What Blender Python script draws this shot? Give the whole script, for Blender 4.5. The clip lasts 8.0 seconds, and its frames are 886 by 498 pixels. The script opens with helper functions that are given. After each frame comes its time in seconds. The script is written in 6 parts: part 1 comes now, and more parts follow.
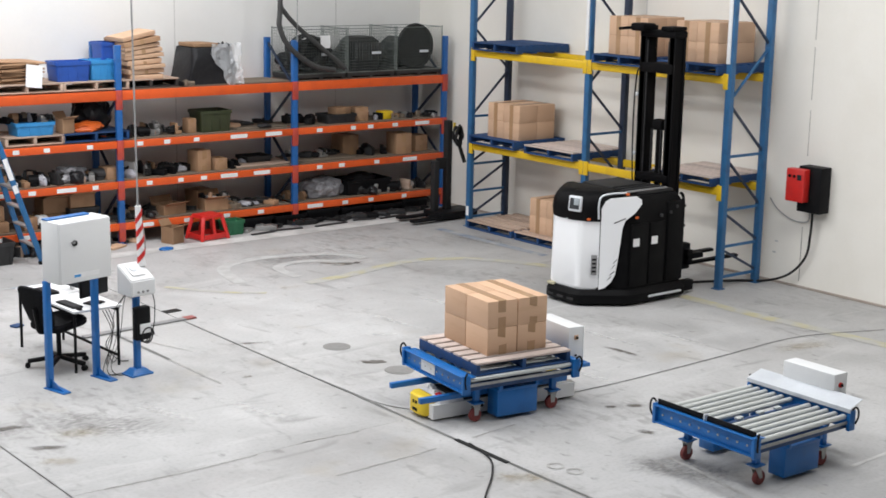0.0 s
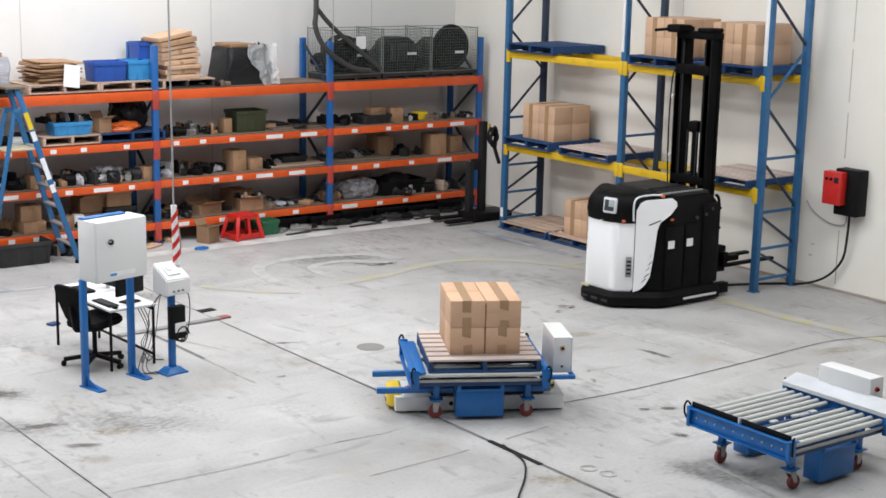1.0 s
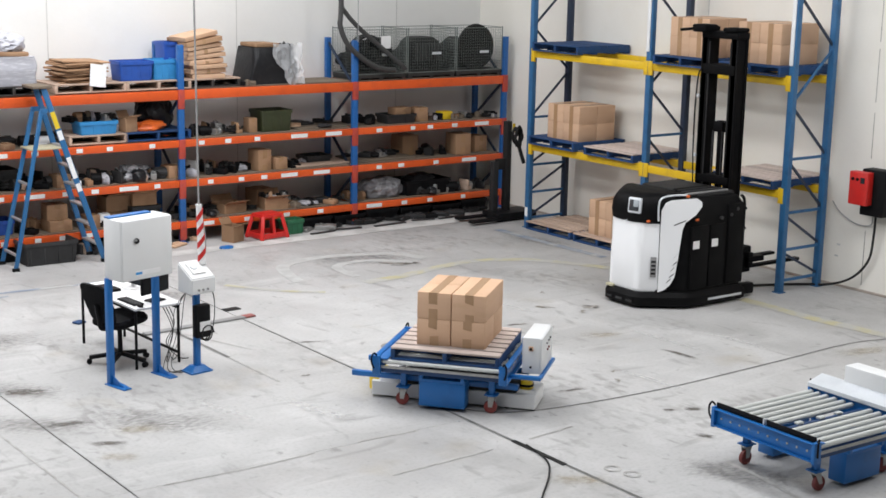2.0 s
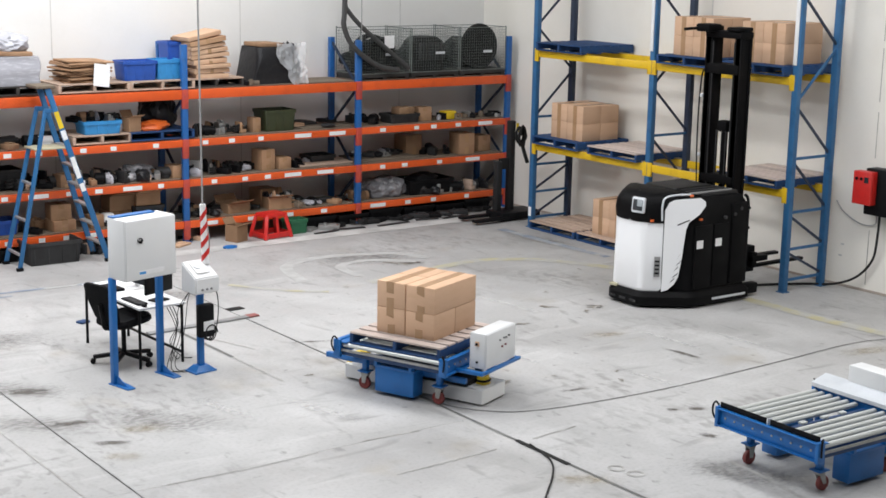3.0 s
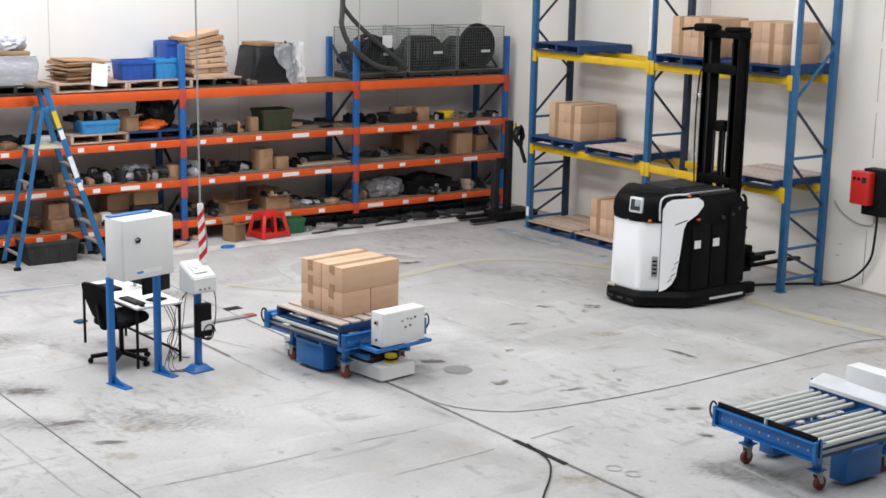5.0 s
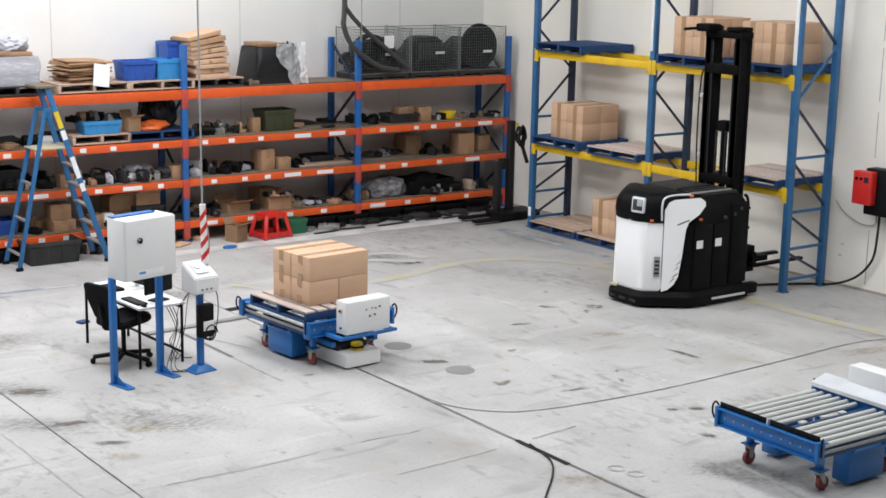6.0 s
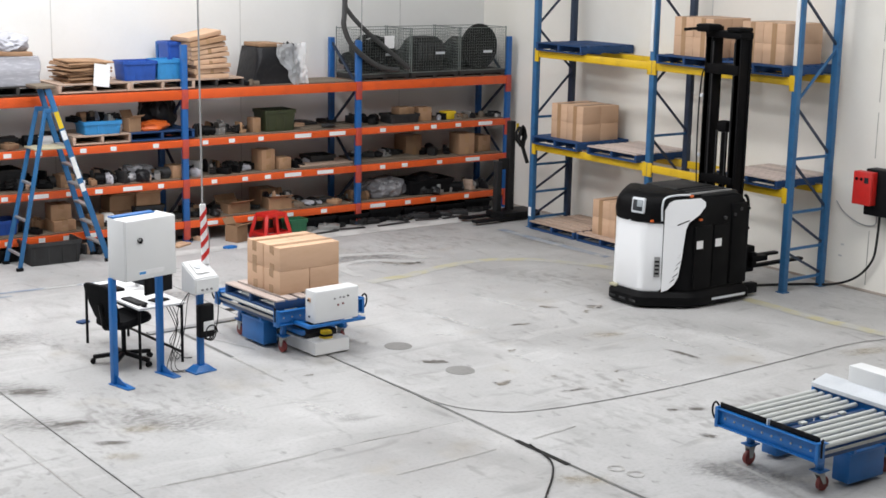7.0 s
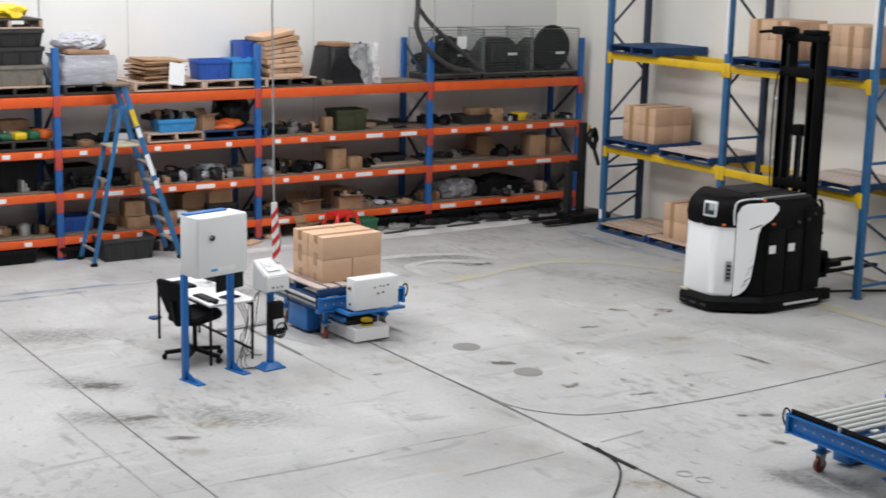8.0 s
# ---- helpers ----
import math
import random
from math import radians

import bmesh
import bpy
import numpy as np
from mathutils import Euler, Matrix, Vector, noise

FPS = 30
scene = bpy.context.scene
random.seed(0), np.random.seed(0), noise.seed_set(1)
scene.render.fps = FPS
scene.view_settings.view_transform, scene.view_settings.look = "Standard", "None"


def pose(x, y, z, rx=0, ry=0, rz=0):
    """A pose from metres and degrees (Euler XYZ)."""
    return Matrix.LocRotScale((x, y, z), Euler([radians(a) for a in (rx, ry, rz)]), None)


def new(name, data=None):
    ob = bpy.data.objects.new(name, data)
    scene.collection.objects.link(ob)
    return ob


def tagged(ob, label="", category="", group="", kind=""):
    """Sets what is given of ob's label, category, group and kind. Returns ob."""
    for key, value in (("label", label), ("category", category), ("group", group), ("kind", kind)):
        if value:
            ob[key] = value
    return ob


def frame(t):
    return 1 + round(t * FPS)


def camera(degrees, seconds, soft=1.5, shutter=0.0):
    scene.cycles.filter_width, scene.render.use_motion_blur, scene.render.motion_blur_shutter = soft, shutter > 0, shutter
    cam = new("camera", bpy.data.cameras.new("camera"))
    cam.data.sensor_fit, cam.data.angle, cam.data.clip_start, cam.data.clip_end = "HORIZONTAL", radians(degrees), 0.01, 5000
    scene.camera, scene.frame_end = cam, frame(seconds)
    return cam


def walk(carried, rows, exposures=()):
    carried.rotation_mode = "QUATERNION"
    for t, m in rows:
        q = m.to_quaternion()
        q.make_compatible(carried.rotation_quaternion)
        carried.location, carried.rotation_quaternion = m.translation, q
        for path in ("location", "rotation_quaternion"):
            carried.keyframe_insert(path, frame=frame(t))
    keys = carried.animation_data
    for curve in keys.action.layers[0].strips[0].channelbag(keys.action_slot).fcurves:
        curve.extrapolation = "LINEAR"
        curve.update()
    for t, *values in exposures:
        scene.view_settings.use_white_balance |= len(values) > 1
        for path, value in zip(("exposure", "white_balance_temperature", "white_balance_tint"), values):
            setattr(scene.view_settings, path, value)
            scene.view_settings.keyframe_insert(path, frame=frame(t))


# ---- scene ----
cam = camera(34.0, 8.0, soft=1.6, shutter=0.4)
EYE = (0.0, 0.0, 4.8)
PATH = [  # seconds, yaw, pitch, roll
    (0.0, -38.473, -11.816, -1.137), (0.2, -38.031, -11.830, -1.148), (0.5, -37.529, -11.825, -1.156), (1.0, -37.080, -11.805, -1.187),
    (1.2, -36.894, -11.800, -1.185), (1.5, -36.436, -11.799, -1.220), (3.0, -35.972, -11.857, -1.102), (3.5, -36.069, -11.884, -1.130),
    (4.0, -36.102, -11.884, -1.125), (4.5, -36.095, -11.872, -1.165), (6.0, -35.979, -11.858, -1.100), (6.5, -35.979, -11.858, -1.098),
    (7.0, -35.970, -11.850, -1.122), (7.3, -35.911, -11.838, -1.160), (7.5, -35.243, -11.841, -1.225), (7.7, -34.677, -11.858, -1.240),
    (8.0, -33.117, -11.879, -1.303)]
walk(cam, [(t, pose(*EYE, 90 + p, r, y)) for t, y, p, r in PATH],
     exposures=[(0.0, 0.0), (7.2, 0.0), (8.0, -0.22)])

# ---- light: daylight through unseen roof lights ----
world = bpy.data.worlds.new("sky")
scene.world = world
world.use_nodes = True
sky = world.node_tree.nodes.new("ShaderNodeTexSky")
sky.sky_type, sky.sun_disc, sky.sun_elevation, sky.sun_rotation = "NISHITA", False, radians(55), radians(200)
world.node_tree.links.new(sky.outputs["Color"], world.node_tree.nodes["Background"].inputs["Color"])
world.node_tree.nodes["Background"].inputs["Strength"].default_value = 0.12
ROOF = 8.6
# Number and places of the roof lights are added to shape the brightness.
SKYLIGHTS = [(-4.5, 8.6), (0.5, 8.6), (5.5, 8.6), (12.4, 8.6), (-4.5, 17.6), (0.0, 17.6), (5.0, 17.6), (9.8, 17.6)]
SKY_POWER = [80, 115, 310, 480, 155, 280, 600, 500]  # powers set light by light to balance brightness across the hall
SKY_W, SKY_L = 1.7, 8.0
for (sx, sy), power in zip(SKYLIGHTS, SKY_POWER):
    lamp = bpy.data.lights.new("unseen_skylight", "AREA")
    lamp.shape, lamp.size, lamp.size_y = "RECTANGLE", SKY_W, SKY_L
    lamp.energy, lamp.color = power, (0.985, 0.99, 1.0)
    o = new("unseen_skylight", lamp)
    o.matrix_world = pose(sx, sy, ROOF + 0.05)

# ---- materials ----


def nodes_of(name):
    m = bpy.data.materials.new(name)
    m.use_nodes = True
    nt = m.node_tree
    return m, nt, nt.nodes["Principled BSDF"]


def noise_mask(nt, scale, low, high, detail=4.0, stretch=(1, 1, 1), warp=0.0, turn=0.0):
    co = nt.nodes.new("ShaderNodeTexCoord")
    mp = nt.nodes.new("ShaderNodeMapping")
    mp.inputs["Scale"].default_value = stretch
    mp.inputs["Rotation"].default_value = (0, 0, radians(turn))
    nz = nt.nodes.new("ShaderNodeTexNoise")
    nz.inputs["Scale"].default_value, nz.inputs["Detail"].default_value = scale, detail
    nz.inputs["Distortion"].default_value = warp
    rp = nt.nodes.new("ShaderNodeMapRange")
    rp.inputs["From Min"].default_value, rp.inputs["From Max"].default_value = low, high
    nt.links.new(co.outputs["Object"], mp.inputs["Vector"])
    nt.links.new(mp.outputs["Vector"], nz.inputs["Vector"])
    nt.links.new(nz.outputs["Fac"], rp.inputs["Value"])
    return rp.outputs["Result"]


def mix_in(nt, base, colour, mask, amount=1.0):
    mx = nt.nodes.new("ShaderNodeMix")
    mx.data_type = "RGBA"
    sc = nt.nodes.new("ShaderNodeMath")
    sc.operation, sc.use_clamp = "MULTIPLY", True
    sc.inputs[1].default_value = amount
    nt.links.new(mask, sc.inputs[0])
    nt.links.new(sc.outputs[0], mx.inputs["Factor"])
    if isinstance(base, tuple):
        mx.inputs["A"].default_value = (*base, 1)
    else:
        nt.links.new(base, mx.inputs["A"])
    mx.inputs["B"].default_value = (*colour, 1)
    return mx.outputs["Result"]


def vary(nt, colour, amount):
    """Brightness that differs from object to object."""
    info = nt.nodes.new("ShaderNodeObjectInfo")
    rp = nt.nodes.new("ShaderNodeMapRange")
    rp.inputs["To Min"].default_value, rp.inputs["To Max"].default_value = 1 - amount, 1 + amount
    hs = nt.nodes.new("ShaderNodeHueSaturation")
    nt.links.new(info.outputs["Random"], rp.inputs["Value"])
    nt.links.new(rp.outputs["Result"], hs.inputs["Value"])
    nt.links.new(colour, hs.inputs["Color"])
    return hs.outputs["Color"]


def bump(nt, bsdf, mask, strength=0.2, distance=0.004):
    b = nt.nodes.new("ShaderNodeBump")
    b.inputs["Strength"].default_value, b.inputs["Distance"].default_value = strength, distance
    nt.links.new(mask, b.inputs["Height"])
    nt.links.new(b.outputs["Normal"], bsdf.inputs["Normal"])


def surface(name, base, worn=None, rough=0.5, metal=0.0, scale=6.0, amount=0.5, grain=60.0, relief=0.1, random_value=0.0,
            stretch=(1, 1, 1), low=0.5, high=0.72, fine=0.12, spec=0.5):
    """A painted or natural surface: base colour, worn patches, fine grain and relief."""
    m, nt, b = nodes_of(name)
    worn = worn or tuple(c * 0.6 for c in base)
    col = mix_in(nt, base, worn, noise_mask(nt, scale, low, high, 6.0, stretch), amount)
    g = noise_mask(nt, grain, 0.35, 0.75, 3.0, stretch)
    col = mix_in(nt, col, tuple(c * 0.55 for c in base), g, fine)
    if random_value:
        col = vary(nt, col, random_value)
    nt.links.new(col, b.inputs["Base Color"])
    b.inputs["Roughness"].default_value, b.inputs["Metallic"].default_value = rough, metal
    b.inputs["Specular IOR Level"].default_value = spec
    if relief:
        bump(nt, b, g, relief)
    return m


def concrete(name):
    m, nt, b = nodes_of(name)
    col = mix_in(nt, (0.458, 0.453, 0.447), (0.348, 0.343, 0.337), noise_mask(nt, 0.42, 0.40, 0.68, 10.0, warp=0.6), 0.85)
    col = mix_in(nt, col, (0.558, 0.553, 0.547), noise_mask(nt, 0.9, 0.50, 0.72, 9.0, (1, 0.6, 1), 0.8), 0.6)
    col = mix_in(nt, col, (0.56, 0.555, 0.545), noise_mask(nt, 2.2, 0.58, 0.68, 10.0, (0.35, 1.8, 1), 0.7, 12), 0.30)
    col = mix_in(nt, col, (0.15, 0.145, 0.14), noise_mask(nt, 1.9, 0.62, 0.76, 12.0, (0.40, 1.7, 1), 0.5, -8), 0.5)
    col = mix_in(nt, col, (0.15, 0.145, 0.14), noise_mask(nt, 2.6, 0.62, 0.76, 12.0, (1.8, 0.45, 1), 0.5, 6), 0.5)
    col = mix_in(nt, col, (0.13, 0.125, 0.118), noise_mask(nt, 6.0, 0.645, 0.73, 9.0, (1.0, 0.7, 1), 0.4), 0.5)
    col = mix_in(nt, col, (0.34, 0.29, 0.21), noise_mask(nt, 0.9, 0.62, 0.78, 8.0), 0.45)
    # clusters of rubbed, chipped concrete
    rub = nt.nodes.new("ShaderNodeMath")
    rub.operation = "MULTIPLY"
    nt.links.new(noise_mask(nt, 0.55, 0.50, 0.66, 6.0, (1, 1, 1), 0.5, 21), rub.inputs[0])
    nt.links.new(noise_mask(nt, 8.0, 0.50, 0.62, 9.0, (1.0, 0.55, 1), 0.4, 17), rub.inputs[1])
    col = mix_in(nt, col, (0.16, 0.15, 0.14), rub.outputs["Value"], 0.42)
    col = mix_in(nt, col, (0.24, 0.235, 0.23), noise_mask(nt, 24.0, 0.48, 0.8, 10.0), 0.32)
    nt.links.new(col, b.inputs["Base Color"])
    rg = nt.nodes.new("ShaderNodeMapRange")
    rg.inputs["To Min"].default_value, rg.inputs["To Max"].default_value = 0.42, 0.68
    nt.links.new(noise_mask(nt, 1.7, 0.3, 0.7, 6.0), rg.inputs["Value"])
    nt.links.new(rg.outputs["Result"], b.inputs["Roughness"])
    b.inputs["Specular IOR Level"].default_value = 0.35
    bump(nt, b, noise_mask(nt, 45.0, 0.3, 0.7, 5.0), 0.12, 0.003)
    return m


def wire_glass(name):
    m, nt, b = nodes_of(name)
    b.inputs["Base Color"].default_value = (0.9, 0.92, 0.95, 1)
    b.inputs["Roughness"].default_value, b.inputs["Transmission Weight"].default_value = 0.30, 0.35
    b.inputs["IOR"].default_value = 1.2
    b.inputs["Alpha"].default_value = 0.5
    return m


def smudge_paint(name, colour, scale, stretch=(1, 1, 1), low=0.42, high=0.62, strength=0.9):
    """Dirt or scuffing that thins out towards the edge of its patch and breaks up in grain."""
    m, nt, b = nodes_of(name)
    b.inputs["Base Color"].default_value = (*colour, 1)
    b.inputs["Roughness"].default_value = 0.6
    b.inputs["Specular IOR Level"].default_value = 0.3
    co = nt.nodes.new("ShaderNodeTexCoord")
    sep = nt.nodes.new("ShaderNodeSeparateXYZ")
    nt.links.new(co.outputs["Generated"], sep.inputs["Vector"])
    edge = None
    for axis in ("X", "Y"):
        far = nt.nodes.new("ShaderNodeMath")
        far.operation = "PINGPONG"
        far.inputs[1].default_value = 0.5
        nt.links.new(sep.outputs[axis], far.inputs[0])
        soft = nt.nodes.new("ShaderNodeMapRange")
        soft.interpolation_type = "SMOOTHSTEP"
        soft.inputs["From Max"].default_value = 0.42
        nt.links.new(far.outputs[0], soft.inputs["Value"])
        if edge is None:
            edge = soft.outputs["Result"]
        else:
            both = nt.nodes.new("ShaderNodeMath")
            both.operation = "MULTIPLY"
            nt.links.new(edge, both.inputs[0])
            nt.links.new(soft.outputs["Result"], both.inputs[1])
            edge = both.outputs[0]
    geo = nt.nodes.new("ShaderNodeNewGeometry")
    mp = nt.nodes.new("ShaderNodeMapping")
    mp.inputs["Scale"].default_value = stretch
    nz = nt.nodes.new("ShaderNodeTexNoise")
    nz.inputs["Scale"].default_value, nz.inputs["Detail"].default_value = scale, 9.0
    nt.links.new(geo.outputs["Position"], mp.inputs["Vector"])
    nt.links.new(mp.outputs["Vector"], nz.inputs["Vector"])
    add = nt.nodes.new("ShaderNodeMath")
    add.operation = "MULTIPLY_ADD"
    add.inputs[1].default_value = 0.30
    nt.links.new(edge, add.inputs[0])
    nt.links.new(nz.outputs["Fac"], add.inputs[2])
    rp = nt.nodes.new("ShaderNodeMapRange")
    rp.inputs["From Min"].default_value, rp.inputs["From Max"].default_value = low + 0.24, high + 0.26
    nt.links.new(add.outputs[0], rp.inputs["Value"])
    out = nt.nodes.new("ShaderNodeMath")
    out.operation, out.use_clamp = "MULTIPLY", True
    nt.links.new(rp.outputs["Result"], out.inputs[0])
    fade = nt.nodes.new("ShaderNodeMath")
    fade.operation = "MULTIPLY"
    fade.inputs[1].default_value = strength
    nt.links.new(edge, fade.inputs[0])
    nt.links.new(fade.outputs[0], out.inputs[1])
    nt.links.new(out.outputs[0], b.inputs["Alpha"])
    return m


M_FLOOR = concrete("concrete_floor")
M_GAP = surface("joint_filler", (0.05, 0.05, 0.05), rough=0.9)
M_CREAMWALL = surface("cream_wall_panel", (0.86, 0.83, 0.765), (0.80, 0.765, 0.69), 0.45, scale=1.2, amount=0.5, grain=25, relief=0.03, fine=0.03)
M_WALL = surface("painted_wall_panel", (0.85, 0.845, 0.825), (0.79, 0.785, 0.76), 0.45, scale=1.2, amount=0.5, grain=25, relief=0.03, fine=0.03)
M_CRACK = surface("cracked_seam_filler", (0.48, 0.46, 0.42), (0.28, 0.26, 0.23), 0.8, scale=5, amount=1.0, low=0.45, high=0.6)
M_SEAM = surface("panel_seam", (0.60, 0.595, 0.575), rough=0.7)
M_GWALL = surface("unseen_wall_grey", (0.18, 0.18, 0.178), rough=0.6, relief=0.0)
M_RING = surface("faint_ring_stain", (0.30, 0.29, 0.275), (0.43, 0.425, 0.41), 0.6, scale=6, amount=1.0, low=0.35, high=0.6)
M_ROOF = surface("unseen_roof_grey", (0.30, 0.30, 0.295), rough=0.6, relief=0.0)
M_BLUE = surface("blue_rack_paint", (0.014, 0.11, 0.35), (0.02, 0.07, 0.18), 0.42, scale=9, amount=0.5, grain=40, relief=0.05, random_value=0.06)
M_RBLUE = surface("faded_blue_rack_paint", (0.027, 0.130, 0.29), (0.018, 0.07, 0.16), 0.45, scale=9, amount=0.5, grain=40, relief=0.05)
M_BRACE = surface("dark_brace_paint", (0.02, 0.035, 0.07), rough=0.5)
M_ORANGE = surface("orange_beam_paint", (0.74, 0.102, 0.014), (0.52, 0.07, 0.02), 0.45, scale=5, amount=0.5, grain=50, relief=0.05, random_value=0.06)
M_CONN = surface("red_connector_paint", (0.50, 0.065, 0.04), (0.2, 0.05, 0.08), 0.5, scale=12)
M_YELLOW = surface("yellow_beam_paint", (0.75, 0.48, 0.015), (0.5, 0.3, 0.03), 0.45, scale=5, amount=0.5, relief=0.05)
M_BOARD = surface("old_shelf_board", (0.20, 0.16, 0.12), (0.10, 0.08, 0.065), 0.8, scale=3, stretch=(0.6, 4, 4), grain=30, relief=0.2, random_value=0.15, spec=0.2)
M_WOOD = surface("pallet_timber", (0.50, 0.37, 0.29), (0.27, 0.19, 0.14), 0.8, scale=4, stretch=(1, 5, 5), grain=25, relief=0.2, random_value=0.2, spec=0.2)
M_PINK = surface("weathered_pallet_timber", (0.60, 0.50, 0.45), (0.40, 0.32, 0.28), 0.8, scale=4, stretch=(1, 5, 5), grain=25, relief=0.2, random_value=0.15, spec=0.2)
M_PBLUE = surface("blue_pallet_paint", (0.014, 0.055, 0.16), (0.05, 0.06, 0.08), 0.65, scale=5, stretch=(1, 4, 4), grain=30, relief=0.15, random_value=0.2, spec=0.3)
M_DPAL = surface("dark_pallet_timber", (0.032, 0.03, 0.028), rough=0.8, random_value=0.2)
M_CARD = surface("cardboard", (0.59, 0.39, 0.26), (0.51, 0.325, 0.205), 0.75, scale=3, amount=0.5, grain=70, relief=0.05, random_value=0.1, stretch=(1, 1, 4), fine=0.1, spec=0.2)
M_CARD2 = surface("old_cardboard", (0.36, 0.22, 0.13), (0.22, 0.13, 0.075), 0.8, scale=4, amount=0.6, grain=50, relief=0.1, random_value=0.25, spec=0.2)
M_TAPE = surface("brown_packing_tape", (0.40, 0.245, 0.135), (0.31, 0.185, 0.095), 0.22, scale=9, relief=0.05)
M_BLACK = surface("black_plastic", (0.007, 0.007, 0.008), (0.014, 0.014, 0.014), 0.5, scale=6, relief=0.05, spec=0.12)
M_TRUCK = surface("black_truck_paint", (0.0045, 0.0045, 0.005), (0.010, 0.010, 0.010), 0.5, scale=5, relief=0.03, spec=0.08)
M_MAST = surface("black_mast_steel", (0.0045, 0.0045, 0.005), (0.012, 0.010, 0.009), 0.6, scale=4, stretch=(1, 1, 0.3), relief=0.05, spec=0.06)
M_WHITE = surface("white_cowl_paint", (0.84, 0.85, 0.86), (0.78, 0.79, 0.80), 0.25, scale=2, amount=0.3, relief=0.0, fine=0.02)
M_CAB = surface("light_grey_enclosure_paint", (0.74, 0.75, 0.75), (0.66, 0.67, 0.67), 0.4, scale=3, amount=0.35, relief=0.02, fine=0.03)
M_SHEET = surface("galvanised_sheet", (0.66, 0.69, 0.72), (0.55, 0.58, 0.62), 0.38, metal=0.25, scale=5, amount=0.5)
M_CBLUE = surface("bright_blue_machine_paint", (0.008, 0.135, 0.42), (0.010, 0.09, 0.27), 0.35, scale=6, amount=0.4, relief=0.03, random_value=0.04)
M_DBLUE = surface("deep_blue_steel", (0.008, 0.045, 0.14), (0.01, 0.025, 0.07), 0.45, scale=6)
M_ROLLER = surface("zinc_roller", (0.66, 0.68, 0.66), (0.5, 0.52, 0.5), 0.35, metal=0.35, scale=8, stretch=(0.3, 3, 3))
M_STEEL = surface("bare_steel", (0.40, 0.40, 0.39), (0.25, 0.24, 0.22), 0.4, metal=0.7, scale=10)
M_GREY = surface("grey_plastic", (0.25, 0.25, 0.25), rough=0.5)
M_WHEEL = surface("red_caster_tyre", (0.22, 0.04, 0.035), (0.12, 0.03, 0.03), 0.5, scale=20)
M_RED = surface("red_plastic", (0.58, 0.020, 0.016), (0.42, 0.015, 0.015), 0.4, scale=6, relief=0.02)
M_GREEN = surface("dark_green_plastic", (0.02, 0.13, 0.06), rough=0.5)
M_OLIVE = surface("olive_plastic", (0.04, 0.05, 0.02), (0.018, 0.02, 0.012), 0.5, scale=6)
M_TOTE = surface("blue_tote_plastic", (0.02, 0.09, 0.42), (0.02, 0.06, 0.25), 0.45, scale=7)
M_LTOTE = surface("light_blue_tote_plastic", (0.04, 0.28, 0.62), (0.03, 0.2, 0.45), 0.45, scale=7)
M_DGREY = surface("dark_grey_plastic", (0.028, 0.028, 0.029), (0.014, 0.014, 0.014), 0.55, scale=6, random_value=0.4, spec=0.3)
M_LADDER = surface("blue_fibreglass", (0.02, 0.13, 0.31), (0.03, 0.09, 0.18), 0.45, scale=8)
M_ALU = surface("aluminium", (0.6, 0.6, 0.6), (0.45, 0.45, 0.45), 0.4, metal=0.6, scale=9)
M_CREAM = surface("worn_cream_plastic", (0.45, 0.42, 0.29), (0.30, 0.27, 0.2), rough=0.6, scale=7)
M_PAPER = surface("white_paper", (0.82, 0.82, 0.82), (0.74, 0.74, 0.74), 0.7, scale=5, relief=0.0)
M_FILM = surface("grey_stretch_film", (0.42, 0.42, 0.46), (0.62, 0.62, 0.66), 0.25, scale=7, stretch=(1, 1, 5), amount=0.8, relief=0.3)
M_DULLFILM = surface("dull_grey_film", (0.17, 0.17, 0.18), (0.42, 0.42, 0.44), 0.25, scale=9, amount=0.8, relief=0.4, grain=18)
M_CLEAR = wire_glass("clear_plastic_sheet")
M_BAG = surface("black_plastic_bag", (0.014, 0.014, 0.016), (0.03, 0.03, 0.03), 0.36, scale=12, relief=0.5, grain=14, spec=0.25)
M_SACK = surface("grey_brown_sacking", (0.20, 0.18, 0.15), (0.10, 0.09, 0.075), 0.85, scale=6, relief=0.3, grain=20, spec=0.2)
M_HOSE = surface("dark_grey_hose_rubber", (0.05, 0.05, 0.05), (0.025, 0.025, 0.025), 0.55, scale=8)
M_WIRE = surface("galvanised_cage_wire", (0.20, 0.225, 0.21), (0.07, 0.08, 0.077), 0.55, metal=0.2, scale=9)
M_CABLE = surface("black_cable_rubber", (0.018, 0.018, 0.018), rough=0.6, spec=0.2)
M_GCABLE = surface("grey_cable", (0.35, 0.35, 0.35), rough=0.5)
M_YPLAS = surface("yellow_plastic", (0.78, 0.55, 0.02), (0.6, 0.4, 0.02), 0.4, scale=7)
M_ORP = surface("orange_plastic", (0.70, 0.13, 0.02), rough=0.45)
M_ROBOT = surface("white_robot_shell", (0.80, 0.80, 0.79), (0.70, 0.70, 0.68), 0.35, scale=3, amount=0.4, relief=0.0, fine=0.03)
M_SCREEN = surface("dark_display_glass", (0.03, 0.035, 0.04), rough=0.12, relief=0.0)
M_GLARE = surface("screen_glare_grey", (0.34, 0.38, 0.40), rough=0.2, relief=0.0)
M_FABRIC = surface("black_chair_fabric", (0.009, 0.009, 0.010), (0.018, 0.018, 0.018), 0.9, scale=30, relief=0.3, spec=0.1)
M_LINE = surface("worn_yellow_floor_paint", (0.46, 0.425, 0.27), (0.43, 0.425, 0.40), 0.6, scale=3.0, amount=1.0, low=0.36, high=0.54, grain=30)
